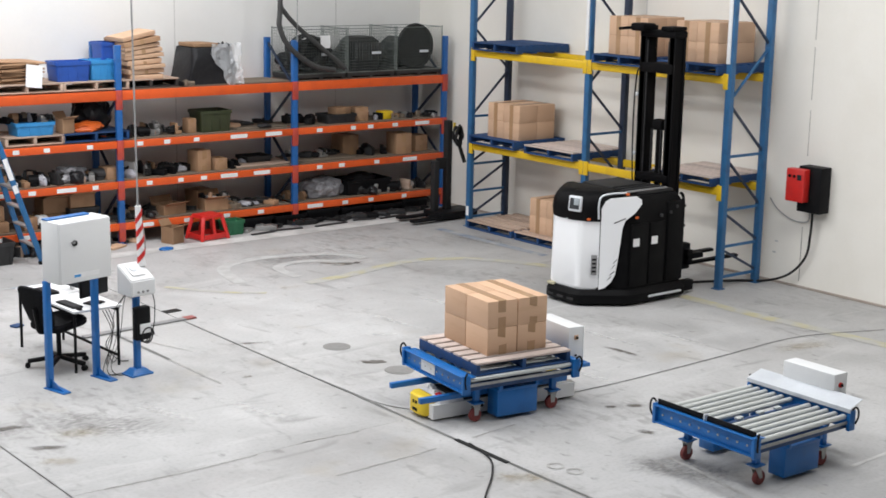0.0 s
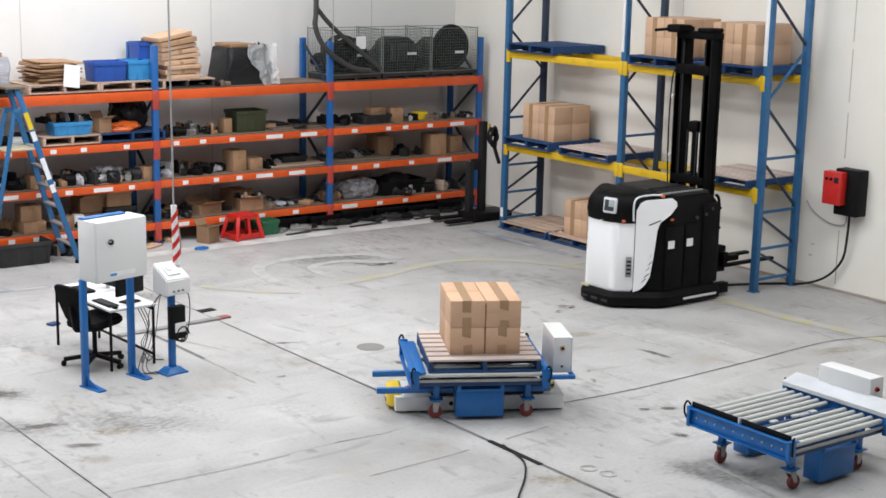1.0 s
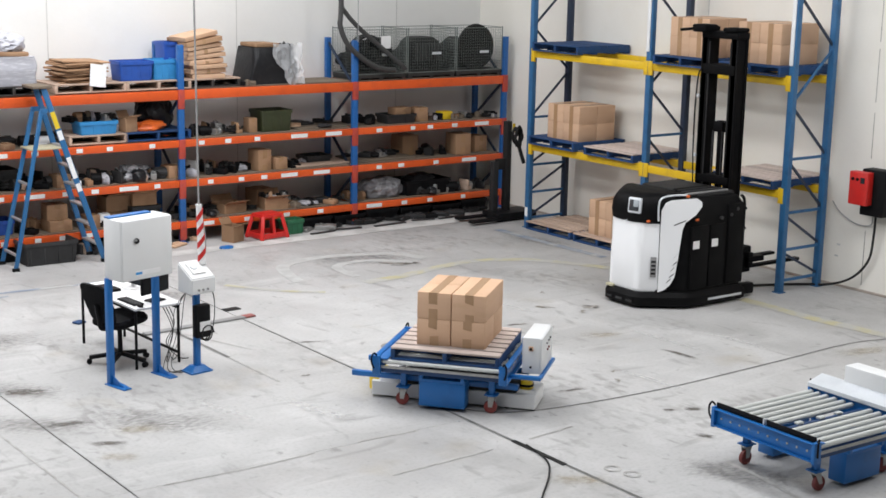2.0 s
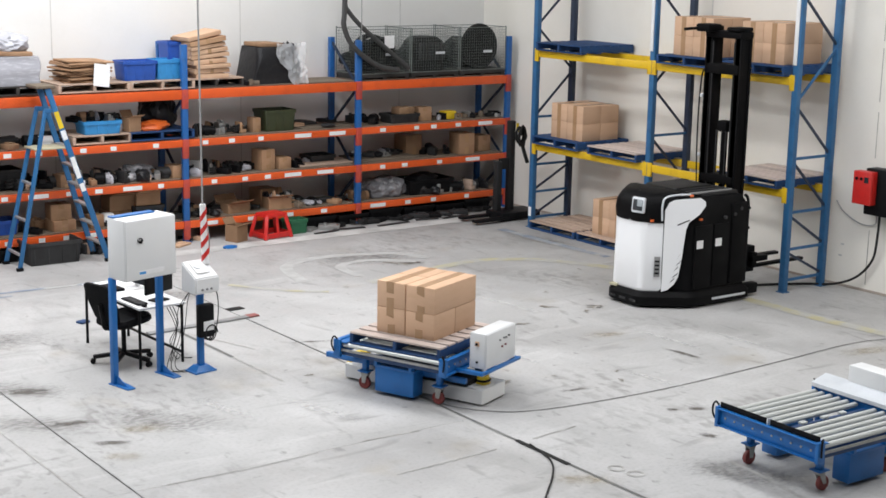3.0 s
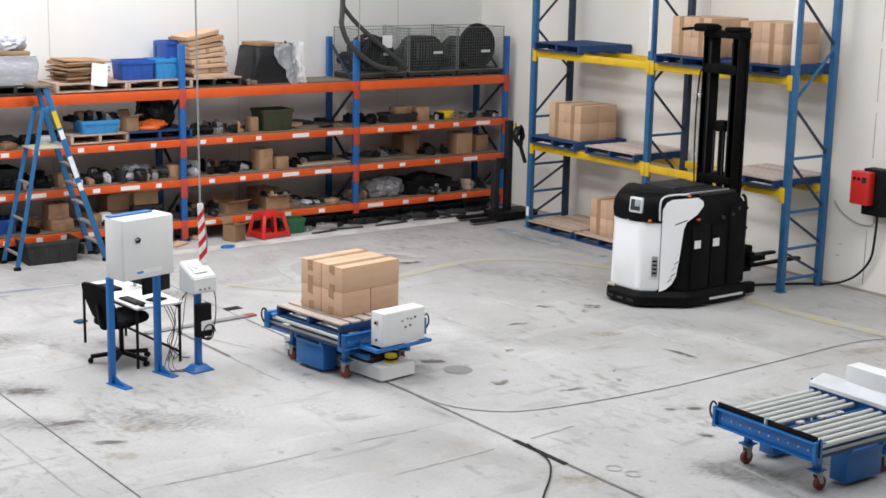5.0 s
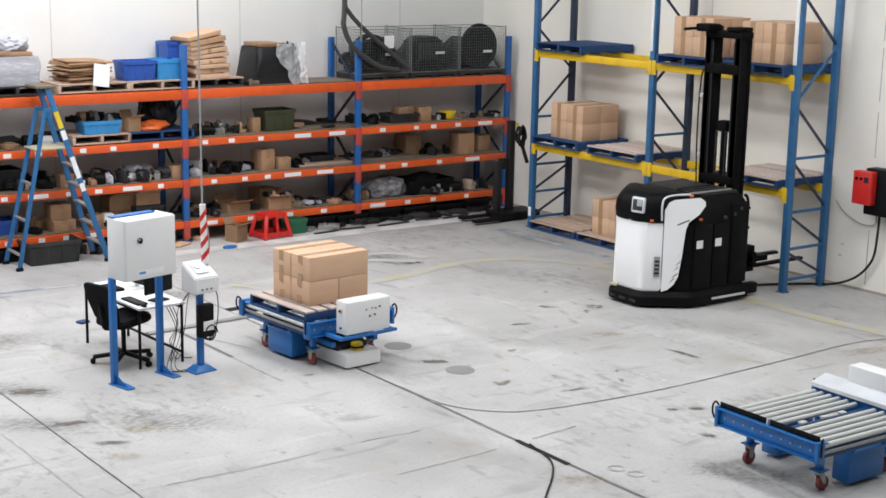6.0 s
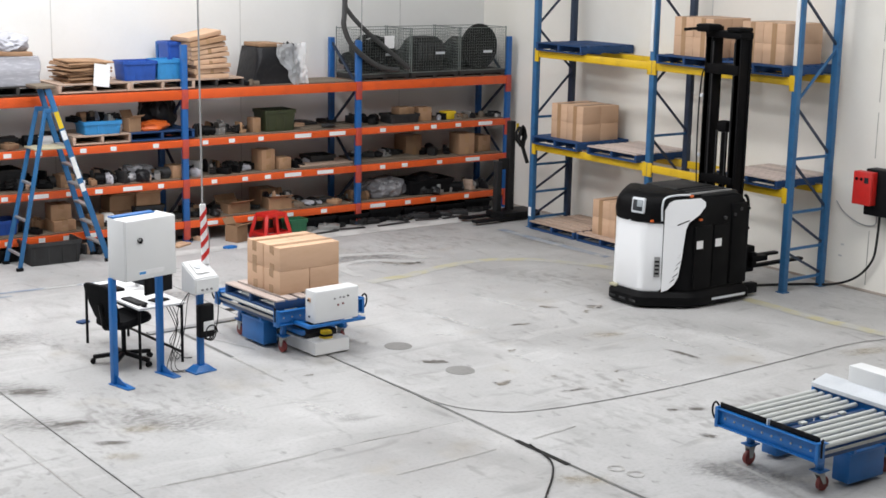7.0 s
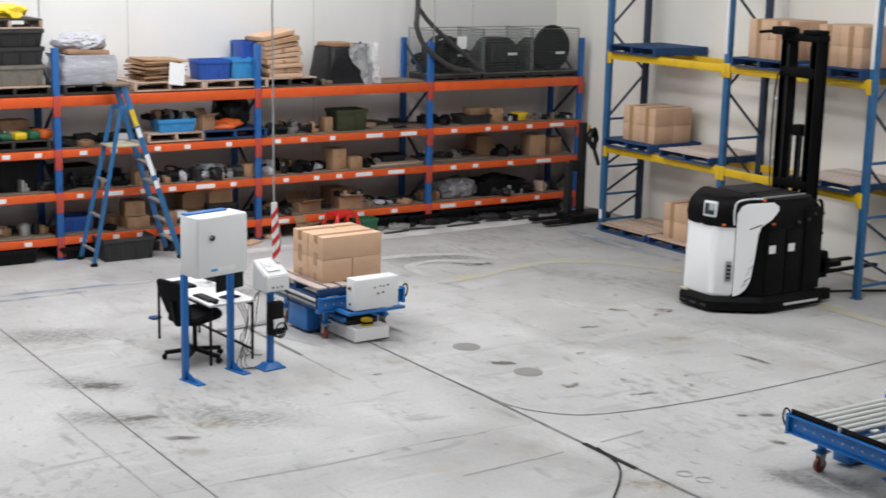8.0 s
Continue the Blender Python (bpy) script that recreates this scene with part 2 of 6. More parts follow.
M_WLINE = surface("worn_white_floor_paint", (0.62, 0.615, 0.60), (0.45, 0.445, 0.43), 0.6, scale=2.2, amount=1.0, low=0.42, high=0.62, grain=30)
M_BLINE = surface("faint_blue_floor_paint", (0.22, 0.26, 0.33), (0.44, 0.44, 0.43), 0.6, scale=3, amount=1.0, low=0.42, high=0.6, grain=30)
M_GTAPE = surface("black_floor_tape", (0.13, 0.13, 0.125), (0.29, 0.285, 0.275), 0.6, scale=5, amount=0.8)
M_STAIN = surface("oily_floor_stain", (0.17, 0.145, 0.115), (0.40, 0.395, 0.38), 0.5, scale=5, amount=1.0, low=0.4, high=0.6)
M_OIL = surface("dark_oil_stain", (0.13, 0.12, 0.11), (0.22, 0.21, 0.195), 0.45, scale=8, amount=0.7)
M_SMUDGE = smudge_paint("rubbed_floor_dirt", (0.13, 0.12, 0.11), 15.0, (0.8, 1.5, 1), 0.34, 0.72, 0.42)
M_STREAK = smudge_paint("dark_drag_dirt", (0.14, 0.125, 0.11), 11.0, (1.0, 1.0, 1), 0.26, 0.58, 0.75)
M_RUST = smudge_paint("ochre_floor_stain", (0.36, 0.28, 0.14), 12.0, (1, 1, 1), 0.28, 0.75, 0.40)
M_CHALK = smudge_paint("pale_floor_scrape", (0.66, 0.655, 0.64), 12.0, (1, 1, 1), 0.26, 0.75, 0.50)
M_SCUFF = surface("pale_tyre_scuff", (0.49, 0.49, 0.48), (0.425, 0.422, 0.412), 0.6, scale=5, amount=1.0, low=0.4, high=0.6)
M_COVER = surface("cast_floor_cover", (0.24, 0.235, 0.225), (0.17, 0.165, 0.16), 0.6, scale=14)

# ---- mesh helpers ----


def box(bm, x0, x1, y0, y1, z0, z1, bev=0.0, m=None):
    g = bmesh.ops.create_cube(bm, size=1.0)
    vs = g["verts"]
    t = Matrix.Translation(((x0 + x1) / 2, (y0 + y1) / 2, (z0 + z1) / 2)) @ Matrix.Diagonal((abs(x1 - x0), abs(y1 - y0), abs(z1 - z0), 1))
    bmesh.ops.transform(bm, matrix=(m @ t) if m else t, verts=vs)
    if bev:
        es = list({e for v in vs for e in v.link_edges})
        bmesh.ops.bevel(bm, geom=es, offset=bev, segments=2, profile=0.5, affect="EDGES", clamp_overlap=True)
    return bm


def rod(bm, a, b, r, seg=12, r2=None):
    a, b = Vector(a), Vector(b)
    d = b - a
    m = Matrix.Translation((a + b) / 2) @ d.to_track_quat("Z", "Y").to_matrix().to_4x4()
    bmesh.ops.create_cone(bm, cap_ends=True, segments=seg, radius1=r, radius2=r if r2 is None else r2, depth=d.length, matrix=m)
    return bm


def bar(bm, a, b, w, h, bev=0.0):
    """A straight bar of rectangular section from a to b; h is the upright side."""
    a, b = Vector(a), Vector(b)
    d = b - a
    m = Matrix.Translation((a + b) / 2) @ d.to_track_quat("Y", "Z").to_matrix().to_4x4()
    return box(bm, -w / 2, w / 2, -d.length / 2, d.length / 2, -h / 2, h / 2, bev, m)


def outline(x0, x1, y0, y1, r, n=5):
    """A rounded rectangle, counter-clockwise. r: one radius, or four from the corner (x0, y0) on."""
    rs = r if isinstance(r, tuple) else (r,) * 4
    pts = []
    for (cx, cy, a0), q in zip(((x0 + rs[0], y0 + rs[0], 180), (x1 - rs[1], y0 + rs[1], 270), (x1 - rs[2], y1 - rs[2], 0), (x0 + rs[3], y1 - rs[3], 90)), rs):
        for i in range(n):
            a = radians(a0 + 90 * i / (n - 1))
            pts.append((cx + q * math.cos(a), cy + q * math.sin(a)))
    return pts


def loft(bm, sections, caps=True):
    """Joins outlines of equal count at rising heights, with or without caps. sections: (z, outline)."""
    rings = [[bm.verts.new((x, y, z)) for x, y in pts] for z, pts in sections]
    n = len(rings[0])
    for lo, hi in zip(rings, rings[1:]):
        for i in range(n):
            bm.faces.new((lo[i], lo[(i + 1) % n], hi[(i + 1) % n], hi[i]))
    if caps:
        bm.faces.new(rings[0][::-1])
        bm.faces.new(rings[-1])
    return bm


def plate(bm, pts, thick, m):
    """A flat outline in its own xy plane, extruded by thick, set by the matrix m."""
    lo = [bm.verts.new(m @ Vector((x, y, 0))) for x, y in pts]
    hi = [bm.verts.new(m @ Vector((x, y, thick))) for x, y in pts]
    n = len(pts)
    for i in range(n):
        bm.faces.new((lo[i], lo[(i + 1) % n], hi[(i + 1) % n], hi[i]))
    bm.faces.new(lo[::-1])
    bm.faces.new(hi)
    return bm


def tube(bm, pts, r, seg=8, closed=False):
    """A bent pipe through points, smoothed."""
    pts = [Vector(p) for p in pts]
    n = len(pts)
    path = []
    for i in range(n - 1):
        p0, p1, p2, p3 = pts[max(i - 1, 0)], pts[i], pts[i + 1], pts[min(i + 2, n - 1)]
        for k in range(6):
            t = k / 6
            path.append(0.5 * (2 * p1 + (p2 - p0) * t + (2 * p0 - 5 * p1 + 4 * p2 - p3) * t * t + (3 * p1 - p0 - 3 * p2 + p3) * t ** 3))
    path.append(pts[-1])
    rings = []
    for i, p in enumerate(path):
        d = (path[min(i + 1, len(path) - 1)] - path[max(i - 1, 0)]).normalized()
        side = d.cross(Vector((0.31, 0.17, 0.94))).normalized()
        up = side.cross(d)
        rings.append([bm.verts.new(p + r * (math.cos(2 * math.pi * k / seg) * side + math.sin(2 * math.pi * k / seg) * up)) for k in range(seg)])
    for lo, hi in zip(rings, rings[1:]):
        for k in range(seg):
            bm.faces.new((lo[k], lo[(k + 1) % seg], hi[(k + 1) % seg], hi[k]))
    bm.faces.new(rings[0][::-1])
    bm.faces.new(rings[-1])
    return bm


def heap(bm, w, d, h, seed, rough=0.35, detail=3):
    """A crumpled heap resting at z = 0."""
    g = bmesh.ops.create_icosphere(bm, subdivisions=detail + 1, radius=1.0)
    off = Vector((seed * 7.3, seed * 3.1, seed * 1.7))
    for v in g["verts"]:
        n1 = noise.noise(v.co * 1.6 + off) * rough
        n2 = (0.35 - abs(noise.noise(v.co * 3.6 + off))) * rough * 0.7
        n3 = (0.3 - abs(noise.noise(v.co * 8.0 - off))) * rough * 0.35
        p = v.co * (1 + n1 + n2 + n3)
        z = p.z * 0.62 + 0.38
        v.co = Vector((p.x * w / 2, p.y * d / 2, max(z, 0.0) * h))
    return bm


def mesh_of(name, bm, material, smooth=25):
    bmesh.ops.recalc_face_normals(bm, faces=bm.faces)
    me = bpy.data.meshes.new(name)
    bm.to_mesh(me)
    bm.free()
    me.materials.append(material)
    if smooth:
        me.shade_smooth()
        me.set_sharp_from_angle(angle=radians(smooth))
    return me


def part(name, bm, material, parent, label=""):
    """Links a bmesh as one mesh object under a thing or a part."""
    ob = new(name, mesh_of(name, bm, material))
    ob.parent = parent
    return tagged(ob, label)


def piece(name, me, parent, m):
    """One more object on a shared mesh, under its thing."""
    ob = new(name, me)
    ob.parent = parent
    ob.matrix_basis = m
    return ob


def thing(name, m, label, category, group="", kind=""):
    ob = new(name)
    ob.empty_display_size = 0.2
    ob.matrix_basis = m
    return tagged(ob, label, category, group, kind)


def solo(name, bm, material, m, label, category, group="", kind=""):
    """A thing of a single mesh."""
    ob = new(name, mesh_of(name, bm, material))
    ob.matrix_basis = m
    return tagged(ob, label, category, group, kind)


B = bmesh.new

# ---- the hall ----
XW, YW, XL, YF = 17.03, 22.10, -7.0, -5.0
GAP = 0.012


def build_hall():
    sub = solo("ground", box(B(), XL - 0.3, XW + 0.3, YF - 0.3, YW + 0.3, -0.4, -0.06), M_GAP, pose(0, 0, 0), "dark fill under the concrete slabs", "ground", kind="structure")
    floor = thing("floor", pose(0, 0, 0), "worn grey concrete floor in large slabs with dark joints", "floor", kind="structure")
    xs = [XL, -2.47, 1.26, 4.99, 8.715, XW]
    ys = [YF, 3.0, 11.38, YW]
    for i in range(len(xs) - 1):
        for j in range(len(ys) - 1):
            last = i == len(xs) - 2
            if last and j == 2:
                continue
            y1 = ys[3] if last and j == 1 else ys[j + 1]
            part("slab", box(B(), xs[i] + GAP * 0.8, xs[i + 1] - GAP * 0.8, ys[j] + 0.002, y1 - 0.002, -0.12, 0.0, 0.002), M_FLOOR, floor)
    # walls
    def wall(name, x0, x1, y0, y1, label, material=M_WALL):
        w = solo(name, box(B(), x0, x1, y0, y1, -0.1, ROOF), material, pose(0, 0, 0), label, "wall", kind="structure")
        return w
    back = wall("wall_north", XL - 0.2, XW + 0.2, YW, YW + 0.2, "white insulated panel wall behind the orange racking")
    right = wall("wall_east", XW, XW + 0.2, YF, YW, "cream white panel wall with a wall charger", M_CREAMWALL)
    # West and south walls are unseen, kept dark to cut bounced light.
    wall("unseen_wall_west", XL - 0.2, XL, YF, YW, "unseen grey wall, kept dark to cut bounced light", M_GWALL)
    wall("unseen_wall_south", XL - 0.2, XW + 0.2, YF - 0.2, YF, "unseen grey wall, kept dark to cut bounced light", M_GWALL)
    for x in (1.9, 5.2, 8.5, 11.82, 15.1):
        part("seam", box(B(), x - 0.006, x + 0.006, YW - 0.004, YW + 0.01, 0.1, ROOF), M_SEAM, back)
    for y in (9.6, 16.2, 19.5):
        part("seam", box(B(), XW - 0.004, XW + 0.01, y - 0.006, y + 0.006, 0.1, ROOF), M_SEAM, right)
    for z0, z1 in ((0.1, 0.9), (1.95, 2.6), (2.75, 3.5), (3.6, 5.2)):
        part("cracked_seam", box(B(), XW - 0.004, XW + 0.01, 12.893, 12.905, z0, z1), M_CRACK, right)
    part("skirting", box(B(), XL, XW, YW - 0.03, YW + 0.01, 0.0, 0.10, 0.004), M_WALL, back)
    part("skirting", box(B(), XW - 0.012, XW + 0.01, YF, YW - 0.03, 0.0, 0.035, 0.003), surface("stained_wall_foot", (0.42, 0.36, 0.31), (0.30, 0.22, 0.18), 0.8, scale=2), right, "stained foot of the wall")
    # unseen roof, greyed to cut bounced light, with openings for the roof lights
    bm = B()
    xe = sorted({XL, XW, *[s[0] - SKY_W / 2 for s in SKYLIGHTS], *[s[0] + SKY_W / 2 for s in SKYLIGHTS]})
    ye = sorted({YF, YW, *[s[1] - SKY_L / 2 for s in SKYLIGHTS], *[s[1] + SKY_L / 2 for s in SKYLIGHTS]})
    for i in range(len(xe) - 1):
        for j in range(len(ye) - 1):
            cx, cy = (xe[i] + xe[i + 1]) / 2, (ye[j] + ye[j + 1]) / 2
            if not any(abs(cx - a) < SKY_W / 2 and abs(cy - b) < SKY_L / 2 for a, b in SKYLIGHTS):
                box(bm, xe[i], xe[i + 1], ye[j], ye[j + 1], ROOF, ROOF + 0.1)
    solo("ceiling", bm, M_ROOF, pose(0, 0, 0), "unseen grey roof, kept dark to cut bounced light, with openings", "ceiling", kind="structure")


build_hall()


def strip(name, pts, width, material, label, z=0.004, thick=0.002):
    """A flat painted or taped line on the floor through points."""
    bm = B()
    ps = [Vector((x, y, 0)) for x, y in pts]
    fine = []
    for i in range(len(ps) - 1):
        p0, p1, p2, p3 = ps[max(i - 1, 0)], ps[i], ps[i + 1], ps[min(i + 2, len(ps) - 1)]
        for k in range(8):
            t = k / 8
            fine.append(0.5 * (2 * p1 + (p2 - p0) * t + (2 * p0 - 5 * p1 + 4 * p2 - p3) * t * t + (3 * p1 - p0 - 3 * p2 + p3) * t ** 3))
    fine.append(ps[-1])
    prev = None
    for i, p in enumerate(fine):
        d = (fine[min(i + 1, len(fine) - 1)] - fine[max(i - 1, 0)]).normalized()
        s = Vector((-d.y, d.x, 0)) * width / 2 * (1 + 0.15 * noise.noise(p * 4))
        row = [bm.verts.new(p + s + Vector((0, 0, z))), bm.verts.new(p - s + Vector((0, 0, z)))]
        if prev:
            bm.faces.new((prev[0], prev[1], row[1], row[0]))
        prev = row
    return solo(name, bm, material, pose(0, 0, 0), label, "floor marking", kind="structure")


def blot(name, x, y, rx, ry, material, label, seed=1, ragged=0.15, z=0.004, turn=0):
    bm = B()
    vs = []
    for i in range(28):
        a = 2 * math.pi * i / 28
        q = 1 + ragged * noise.noise(Vector((math.cos(a) * 1.7 + seed, math.sin(a) * 1.7, seed * 2.3)))
        vs.append(bm.verts.new((rx * q * math.cos(a), ry * q * math.sin(a), 0)))
    bm.faces.new(vs)
    return solo(name, bm, material, pose(x, y, z, 0, 0, turn), label, "floor marking", kind="structure")


def build_floor_marks():
    strip("guide_tape", [(8.715, 16.2), (8.72, 13.6), (8.73, 12.6), (8.78, 11.88), (9.08, 11.42), (9.47, 11.22), (10.18, 11.1), (11.35, 11.03), (13.13, 11.08), (14.4, 11.14), (15.05, 11.05), (16.0, 10.7)],
          0.022, M_GTAPE, "thin dark guide tape curving over the concrete floor", 0.005)
    strip("guide_tape", [(8.72, 12.3), (8.71, 11.4), (8.70, 10.2), (8.70, 8.6), (8.70, 6.5)], 0.034, M_GTAPE, "thin dark guide tape along a slab joint", 0.006)
    strip("yellow_line", [(11.2, 17.1), (12.0, 17.2), (12.7, 17.38), (13.41, 17.46), (14.08, 17.2), (14.6, 16.6), (15.0, 15.8)], 0.21, M_LINE, "worn yellow paint line on the floor")
    strip("yellow_line", [(15.18, 13.5), (15.18, 12.25), (15.3, 11.1), (15.4, 9.5)], 0.22, M_LINE, "worn yellow paint line on the floor")
    strip("yellow_line", [(9.4, 18.0), (9.9, 17.3), (10.4, 16.9)], 0.10, M_LINE, "worn yellow paint line on the floor")
    strip("white_line", [(9.6, 20.30), (12.0, 20.32), (14.0, 20.33), (16.2, 20.35)], 0.34, M_WLINE, "worn white line along the racking")
    strip("white_line", [(11.32, 7.80), (11.9, 7.83), (13.2, 7.9)], 0.05, M_WLINE, "short white line on the floor")
    strip("blue_line", [(3.0, 19.3), (5.49, 19.2), (6.6, 19.15), (8.4, 19.06)], 0.09, M_BLINE, "faint blue paint line on the floor")
    strip("blue_line", [(3.0, 18.85), (5.4, 18.9), (6.6, 18.93)], 0.07, M_BLINE, "faint blue paint line on the floor")
    strip("blue_line", [(15.35, 19.3), (15.35, 17.9), (15.4, 16.6)], 0.16, M_BLINE, "faint blue paint line before the pallet rack")
    strip("tyre_scuff", [(10.4, 17.6), (10.7, 18.6), (11.5, 18.9), (12.6, 18.6), (12.9, 18.0)], 0.20, M_SCUFF, "pale curved tyre scuff on the concrete")
    strip("tyre_scuff", [(11.3, 17.5), (11.4, 18.2), (12.0, 18.35), (12.6, 17.9)], 0.16, M_SCUFF, "pale curved tyre scuff on the concrete")
    for x, y in ((9.65, 14.07), (9.68, 12.84)):
        c = solo("floor_cover", rod(B(), (0, 0, -0.01), (0, 0, 0.005), 0.17, 28), M_COVER, pose(x, y, 0), "round grey cover plate let into the floor", "floor cover", "floor covers")
        part("rim", rod(B(), (0, 0, 0.005), (0, 0, 0.007), 0.12, 24), M_COVER, c)
    blot("oil_stain", 9.64, 13.28, 0.14, 0.07, M_OIL, "small dark oil stain on the concrete", 3, 0.7, 0.0045, -30)
    for i, (x, y, r) in enumerate(((13.05, 14.29, 0.1), (12.78, 14.15, 0.06), (13.01, 15.28, 0.06), (14.42, 16.17, 0.05), (12.48, 14.64, 0.12), (11.63, 14.08, 0.08), (9.78, 12.19, 0.09), (11.21, 11.85, 0.04), (10.99, 11.53, 0.05), (10.45, 12.08, 0.04), (12.3, 17.89, 0.16), (8.11, 13.6, 0.05), (10.7, 13.17, 0.05))):
        blot("oil_stain", x, y, r, r * 0.55, M_STAIN, "small dark stain on the concrete", i + 10, 1.3, 0.0045 + 0.0001 * i, 30 * i)
    strip("slab_scratch", [(7.4, 16.9), (7.75, 15.9), (8.1, 14.9)], 0.025, M_RING, "thin grey scratch in the concrete")
    for x, y in ((9.05, 9.25), (9.0, 9.46)):
        bm = B()
        for k in range(20):
            a0, a1 = 2 * math.pi * k / 20, 2 * math.pi * (k + 1) / 20
            q = [(0.085, a0), (0.085, a1), (0.055, a1), (0.055, a0)]
            bm.faces.new([bm.verts.new((r * math.cos(a), r * math.sin(a), 0)) for r, a in q])
        solo("ring_stain", bm, M_RING, pose(x, y, 0.005), "faint dark ring mark on the concrete", "floor marking", kind="structure")
    for pts in ([(5.3, 11.37), (6.1, 11.33), (6.87, 11.35)], [(7.4, 11.4), (8.06, 11.35)], [(7.17, 10.45), (7.8, 10.47), (8.38, 10.5)], [(8.87, 10.54), (9.49, 10.6)], [(4.545, 14.03), (4.56, 12.6), (4.57, 11.3)]):
        strip("hairline_crack", pts, 0.022, M_RING, "thin grey hairline crack in the concrete", 0.0042)
    strip("floor_line", [(7.69, 16.1), (7.71, 15.4), (7.722, 14.7)], 0.05, M_GTAPE, "dark groove cut in the concrete", 0.0046)
    strip("floor_line", [(7.722, 14.7), (7.735, 14.1), (7.744, 13.55)], 0.03, M_RING, "faint groove cut in the concrete", 0.0046)
    # faint darker line along the floor below the parked cart
    strip("floor_line", [(10.05, 9.0), (10.0, 8.5), (9.9, 8.0), (9.85, 7.5)], 0.05, M_RING, "faint dark line on the concrete under a cart", 0.0046)
    def smudge(x0, y0, x1, y1, w, material, label, k):
        a, e = Vector((x0, y0, 0)), Vector((x1, y1, 0))
        run = (e - a).length + w * 0.8
        bm = bmesh.new()
        bm.faces.new([bm.verts.new((u * run / 2, v * w / 2, 0)) for u, v in ((-1, -1), (1, -1), (1, 1), (-1, 1))])
        c = (a + e) / 2
        solo("floor_smudge", bm, material, pose(c.x, c.y, 0.0022 + 0.00006 * k, 0, 0, math.degrees(math.atan2(e.y - a.y, e.x - a.x))), label, "floor marking", kind="structure")
    dark = ((12.37, 12.34, 12.42, 11.58, 0.16), (11.40, 14.12, 11.74, 14.07, 0.12), (9.69, 12.26, 9.9, 12.16, 0.11), (10.9, 10.40, 11.02, 10.28, 0.2), (10.68, 10.48, 10.76, 10.43, 0.14),
            (10.40, 9.72, 10.48, 9.58, 0.2), (5.0, 13.5, 5.45, 13.38, 0.22), (5.05, 14.80, 5.45, 14.55, 0.35), (5.2, 12.75, 5.5, 12.6, 0.2), (13.0, 14.36, 13.1, 14.22, 0.28),
            (8.6, 14.9, 9.1, 14.7, 0.12), (12.2, 17.9, 12.7, 17.8, 0.3), (10.1, 11.6, 10.5, 11.5, 0.12))
    for k, (x0, y0, x1, y1, w) in enumerate(dark):
        smudge(x0, y0, x1, y1, w, M_STREAK, "short dark drag mark on the concrete", k)
    rubbed = ((4.8, 17.2, 6.2, 16.6, 1.4), (4.7, 15.3, 5.6, 14.3, 1.0), (4.4, 14.0, 5.4, 13.2, 0.9), (5.6, 13.6, 6.6, 12.4, 1.1), (11.2, 18.6, 13.0, 18.4, 1.3), (9.6, 9.2, 10.2, 8.2, 0.9), (15.2, 19.0, 15.5, 17.4, 0.8), (7.6, 18.2, 9.0, 17.6, 1.0))
    for k, (x0, y0, x1, y1, w) in enumerate(rubbed):
        smudge(x0, y0, x1, y1, w, M_SMUDGE, "rubbed dirty patch on the concrete", 20 + k)
    for k, (x0, y0, x1, y1, w) in enumerate(((5.15, 12.35, 5.4, 12.15, 0.35), (5.5, 13.0, 6.0, 12.8, 0.4), (11.9, 13.2, 12.5, 13.0, 0.4), (14.0, 10.9, 14.9, 10.7, 0.5), (8.3, 9.6, 8.8, 9.2, 0.4))):
        smudge(x0, y0, x1, y1, w, M_RUST, "faint ochre stain on the concrete", 40 + k)
    pale = ((10.19, 14.31, 10.65, 14.12, 0.18), (10.608, 13.13, 10.617, 12.5, 0.14), (12.64, 13.46, 12.76, 11.7, 0.16), (7.4, 13.2, 7.75, 11.8, 0.3), (12.0, 15.8, 12.2, 14.2, 0.25), (13.4, 12.6, 13.5, 11.4, 0.2),
            (11.3, 11.9, 11.4, 10.8, 0.2), (6.6, 13.6, 6.9, 12.4, 0.3), (10.9, 15.3, 11.0, 14.0, 0.2))
    for k, (x0, y0, x1, y1, w) in enumerate(pale):
        smudge(x0, y0, x1, y1, w, M_CHALK, "pale scrape on the concrete", 50 + k)
    # repaired joint, trunking, plates
    solo("joint_patch", box(B(), -0.026, 0.026, -0.40, 0.40, 0, 0.006), M_CABLE, pose(8.69, 10.18, 0.006, 0, 0, -1), "short black rubber strip over the joint", "floor strip")
    solo("floor_cable", tube(B(), [(8.72, 10.4, 0.015), (8.6, 9.95, 0.015), (8.35, 9.62, 0.015), (7.98, 9.27, 0.015), (7.5, 8.8, 0.015)], 0.0095), M_CABLE, pose(0, 0, 0), "black rubber cable lying on the floor", "cable")
    solo("cable_trunking", box(B(), -0.75, 0.72, -0.055, 0.055, 0, 0.02, 0.008), M_GREY, pose(8.06, 16.2, 0.004, 0, 0, 4), "grey cable trunking across the floor", "cable trunking")
    solo("trunking_end_plate", box(B(), -0.09, 0.07, -0.06, 0.06, 0, 0.022, 0.006), surface("faded_red_paint", (0.30, 0.10, 0.09)), pose(8.84, 16.26, 0.004, 0, 0, 4), "faded red end plate of the trunking", "floor plate")
    solo("floor_plate", box(B(), -0.13, 0.10, -0.07, 0.07, 0, 0.008, 0.003), M_CABLE, pose(8.84, 16.72, 0.003, 0, 0, 4), "small black floor plate", "floor plate")


build_floor_marks()

# ---- orange racking along the back wall ----
OX = [13.52 + 3.283 * i for i in range(-3, 2)]
OY, ODEP = 21.03, 0.92
OZ = [0.345, 1.022, 1.67, 2.467]


